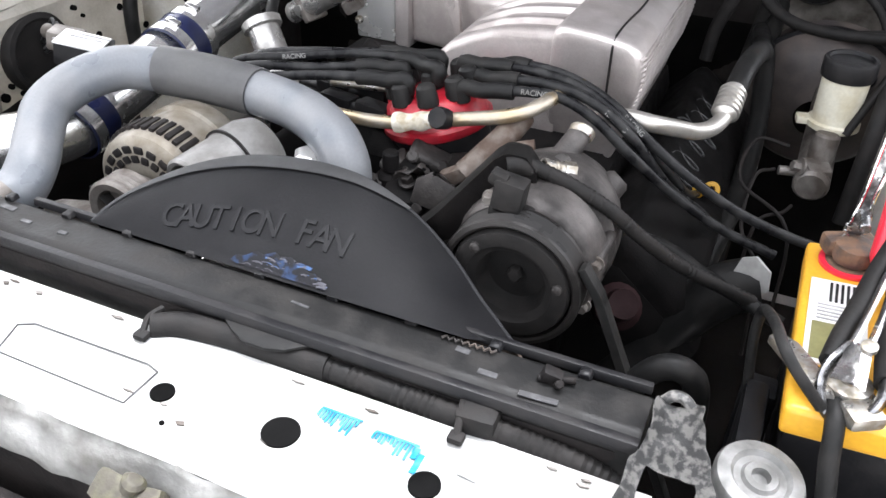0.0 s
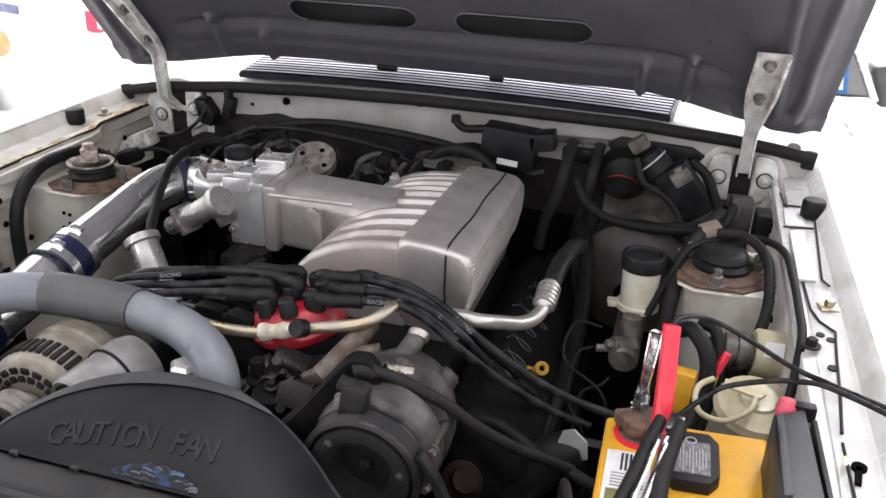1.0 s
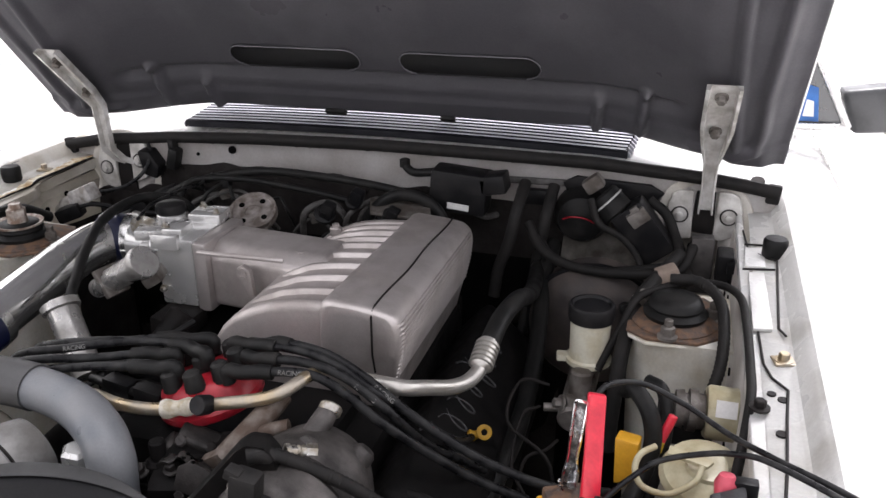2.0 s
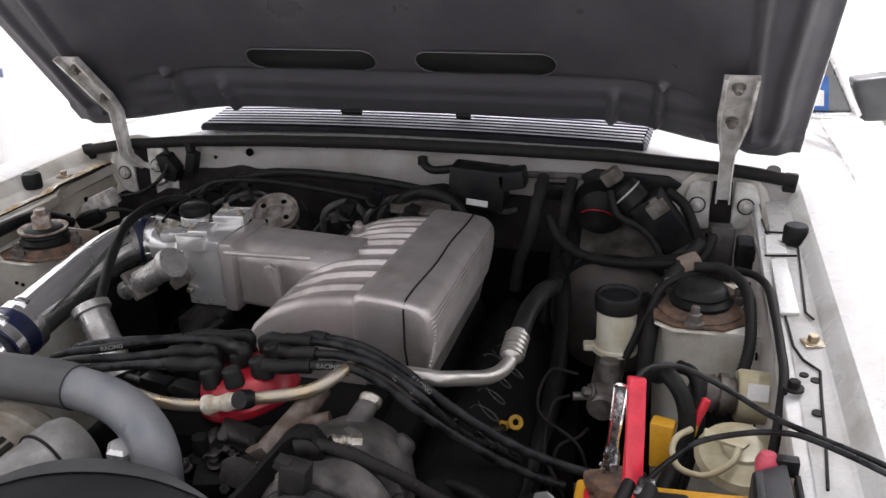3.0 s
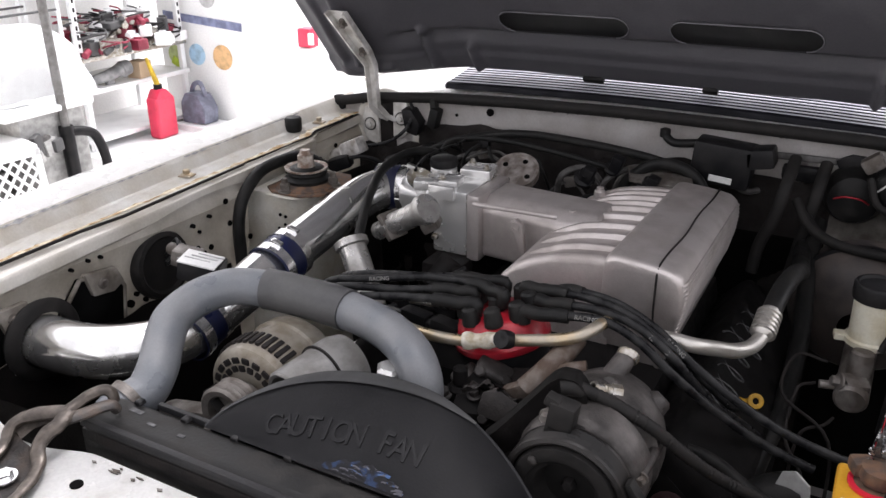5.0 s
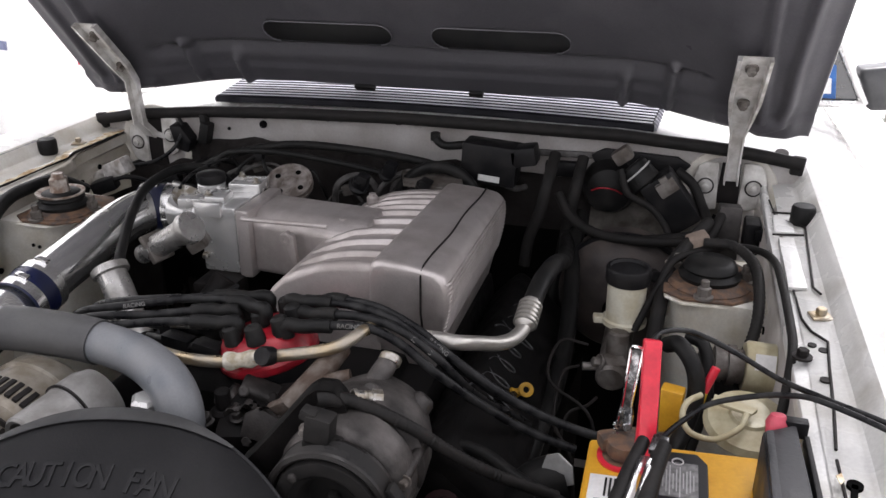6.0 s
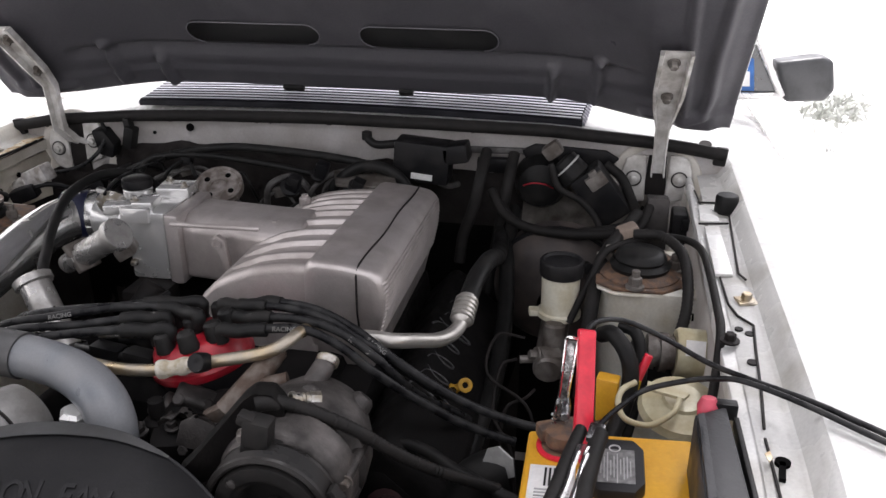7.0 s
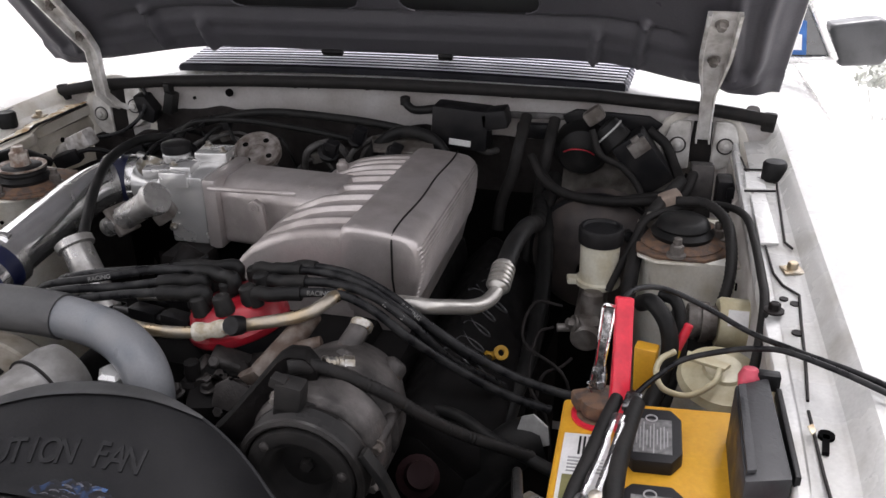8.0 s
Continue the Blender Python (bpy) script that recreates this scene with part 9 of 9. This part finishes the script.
sheet(bm, bag_point, 72, 20, 0.003)
bag = thing("plastic_bag", "crumpled white plastic bag on the tote", "bag", (-3.0, 1.95, 0.53))
part("sack", bm, M_TOTE, bag)
bm = BM()
sweep(bm, [Vector(bag_point(k / 48, 0.012)) + Vector((0, 0, 0.004)) for k in range(49)], lambda t: 0.010 + 0.004 * math.sin(40 * t), 8, 1, smooth=False)
part("gathered_hem", bm, M_TOTE, bag)
rack = thing("wire_rack", "dark wire rack behind the bagged tote", "rack", (-3.42, 2.1, 0))
for p, q, r in (((-3.3, 1.95, 0.895), (-3.3, 2.40, 0.898), 0.006), ((-3.3, 1.98, 0.985), (-3.3, 2.40, 0.976), 0.006), ((-3.55, 1.95, 0.895), (-3.55, 2.40, 0.898), 0.006), ((-3.3, 2.05, 0.985), (-3.3, 2.068, 0.858), 0.009), ((-3.3, 1.95, 0.0), (-3.3, 1.95, 1.3), 0.010), ((-3.55, 1.95, 0.0), (-3.55, 1.95, 1.3), 0.010), ((-3.3, 2.40, 0.0), (-3.3, 2.40, 1.3), 0.010), ((-3.55, 2.40, 0.0), (-3.55, 2.40, 1.3), 0.010)):
    bm = BM()
    rod(bm, p, q, r, seg=8)
    part("post" if abs(p[2] - q[2]) > 1 else "rail", bm, M_TOTE if abs(p[2] - q[2]) > 1 else M_SLEEVE, rack)
for k in range(9):
    bm = BM()
    box(bm, (-3.42, 2.02 + 0.045 * k, 1.01), (0.16, 0.030, 0.03 + 0.012 * (k % 3)), (0, 0, 6 * (k % 4)), 0.006)
    solo("small_box", bm, (M_SLEEVE, M_TOTE, M_SLATE)[k % 3], "small box stored on the wire rack", "box", "rack boxes")
bm = BM()
sheet(bm, lambda u, v: (-3.27 + 0.012 * math.sin(9 * u), 1.84 + 0.085 * u - 0.012 * v, 0.90 - 0.20 * v + 0.01 * math.sin(7 * u)), 12, 10, 0.004)
solo("red_cloth", bm, M_GASCAN, "red cloth hanging on the wire rack", "cloth")
for k in range(5):
    rk = random.Random(70 + k)
    bm = BM()
    c = Vector((-2.69 + 0.02 * rk.random(), 1.70 + 0.027 * k, 0.36 + 0.15 * rk.random()))
    box(bm, c, (0.03, 0.05 + 0.03 * rk.random(), 0.05 + 0.05 * rk.random()), (20 * rk.random(), 0, 15 * rk.random()), 0.010)
    solo("parts_bag", bm, (M_CAPGREY, M_SLEEVE, M_GREYHOSE)[k % 3], "dull grey packet pushed against the tote", "packet", "packets by the tote")
crate = thing("milk_crate", "white plastic crate with diamond mesh sides", "crate", (-2.6, 1.4, 0))
CO, CU, CV = Vector((-2.60, 1.24, 0.02)), Vector((0.04, 0.42, 0.0)), Vector((-0.02, -0.01, 0.46))
cn = CU.cross(CV).normalized() * 0.012
for a, b in ((0.0, 0.06), (0.94, 1.0)):
    bm = BM()
    prism(bm, [CO + CV * a, CO + CU + CV * a, CO + CU + CV * b, CO + CV * b], cn)
    part("rail", bm, M_TOTE, crate)
    bm = BM()
    prism(bm, [CO + CU * a, CO + CU * b, CO + CU * b + CV, CO + CU * a + CV], cn)
    part("stile", bm, M_TOTE, crate)
for k in range(-9, 19):
    for sgn in (1, -1):
        ua, ub = k / 9, k / 9 + sgn * 0.9
        # keep the strip inside the panel
        du = ub - ua
        if du > 0:
            t0, t1 = max(0.0, -ua / du), min(1.0, (1 - ua) / du)
        else:
            t0, t1 = max(0.0, (1 - ua) / du), min(1.0, -ua / du)
        if t1 - t0 < 0.05:
            continue
        bm = BM()
        rod(bm, CO + CU * (ua + du * t0) + CV * t0, CO + CU * (ua + du * t1) + CV * t1, 0.0062, seg=6)
        part("mesh_strip", bm, M_TOTE, crate)
bm = BM()
prism(bm, [CO + CU * 0.0 + CV, CO + CU + CV, CO + CU + CV + Vector((-0.3, 0.08, 0)), CO + CV + Vector((-0.3, 0.08, 0))], (0, 0, 0.012))
part("top_rim", bm, M_TOTE, crate)
# grey blocks added for the crate's dark inside, behind the mesh holes
for k in range(3):
    bm = BM()
    box(bm, CO + CU * (0.2 + 0.3 * k) + Vector((-0.13, 0.03, 0.17 + 0.02 * k)), (0.16, 0.11, 0.34 + 0.04 * k), (0, 0, 8 - 6 * k), 0.012)
    solo("crate_filler", bm, M_IDLER, "grey block added inside the crate to darken its mesh", "parcel", "crate parcels")
sign = thing("parts_poster", "white poster with round product pictures on a stand", "poster", (-3.2, 3.25, 0))
bm = BM()
box(bm, (-3.2, 3.26, 0.62), (0.66, 0.02, 1.24), bev=0.004)
part("board", bm, M_WALL, sign)
bm = BM()
box(bm, (-3.18, 3.247, 0.745), (0.60, 0.006, 0.045), (0, 4, 0))
part("printed_band", bm, mat("slate_blue_print", (0.28, 0.31, 0.48), 0.6, bump=0), sign)
for x, z, r, c in ((-3.42, 0.535, 0.055, (0.34, 0.4, 0.18)), (-3.243, 0.547, 0.062, (0.28, 0.42, 0.55)), (-3.045, 0.544, 0.072, (0.5, 0.32, 0.16)), (-3.38, 0.90, 0.055, (0.3, 0.3, 0.32)), (-3.12, 0.88, 0.06, (0.38, 0.38, 0.38))):
    bm = BM()
    lathe(bm, (x, 3.249, z), (0, -1, 0), [(0, 0), (0, r), (0.004, r), (0.004, r * 0.4), (0.002, 0)], 24)
    part("printed_disc", bm, mat("disc_print", c, 0.6, dirt=tuple(min(0.85, v * 1.6) for v in c), amount=0.4, size=0.05, bump=0), sign)
bm = BM()
box(bm, (-3.42, 3.246, 0.49), (0.06, 0.006, 0.05), (0, 30, 0))
part("printed_patch", bm, mat("lime_print", (0.55, 0.72, 0.05), 0.6, bump=0), sign)
bm = BM()
prism(bm, [(-3.35, 3.06, 0.18), (-3.17, 3.06, 0.18), (-3.16, 3.06, 0.27), (-3.21, 3.06, 0.35), (-3.31, 3.06, 0.36), (-3.35, 3.06, 0.30)], (0, 0.12, 0), 0.02)
sweep(bm, [(-3.31, 3.12, 0.34), (-3.28, 3.12, 0.40), (-3.23, 3.12, 0.41), (-3.20, 3.12, 0.34)], 0.014, 10, 5)
bmesh.ops.translate(bm, verts=bm.verts[:], vec=(0.11, 0, 0))
solo("grey_jug", bm, mat("slate_plastic", (0.2, 0.21, 0.28), 0.5), "slate grey plastic jug with a handle", "jug")
bm = BM()
box(bm, (-3.19, 3.12, 0.09), (0.4, 0.2, 0.18), bev=0.01)
solo("white_carton", bm, M_TOTE, "white carton under the grey jug", "carton")
tc = thing("tool_chest", "small red tool chest on a white stand by the far wall", "tool chest", (-3.26, 4.35, 0))
bm = BM()
box(bm, (-3.27, 4.35, 0.49), (0.11, 0.10, 0.13), bev=0.012)
part("case", bm, M_GASCAN, tc)
bm = BM()
box(bm, (-3.22, 4.35, 0.21), (0.22, 0.16, 0.42), bev=0.01)
part("stand", bm, M_TOTE, tc)
bm = BM()
box(bm, (-3.20, 4.29, 0.49), (0.04, 0.02, 0.08), bev=0.004)
part("front_panel", bm, M_LABEL, tc)
# a bare shrub far off by the far yard
shrub = thing("shrub", "sparse grey-green shrub by the far yard", "shrub", (1.9, 5.0, 0))
bm = BM()
rnd = random.Random(4)
for k in range(9):
    a = rnd.random() * 6.28
    sweep(bm, [(1.9 + 0.05 * math.cos(a), 5.0, 0), (1.9 + 0.12 * math.cos(a), 5.0 + 0.12 * math.sin(a), 0.2), (1.9 + 0.16 * math.cos(a), 5.0 + 0.16 * math.sin(a), 0.27 + 0.08 * rnd.random())], 0.003, 5, 3)
part("branch", bm, mat("pale_twigs", (0.74, 0.73, 0.71), 0.7), shrub)
bm = BM()
for k in range(240):
    a, r, z = rnd.random() * 6.28, 0.19 * rnd.random() ** 0.5, 0.21 + 0.14 * rnd.random()
    c = Vector((1.9 + r * math.cos(a), 5.0 + r * math.sin(a), z))
    d1 = Vector((rnd.uniform(-1, 1), rnd.uniform(-1, 1), rnd.uniform(-1, 1))).normalized() * 0.035
    d2 = d1.orthogonal().normalized() * 0.015
    bm.faces.new([bm.verts.new(c - d1), bm.verts.new(c + d2), bm.verts.new(c + d1), bm.verts.new(c - d2)])
tagged(part("leaves", bm, M_LEAF, shrub), kind="stuff")
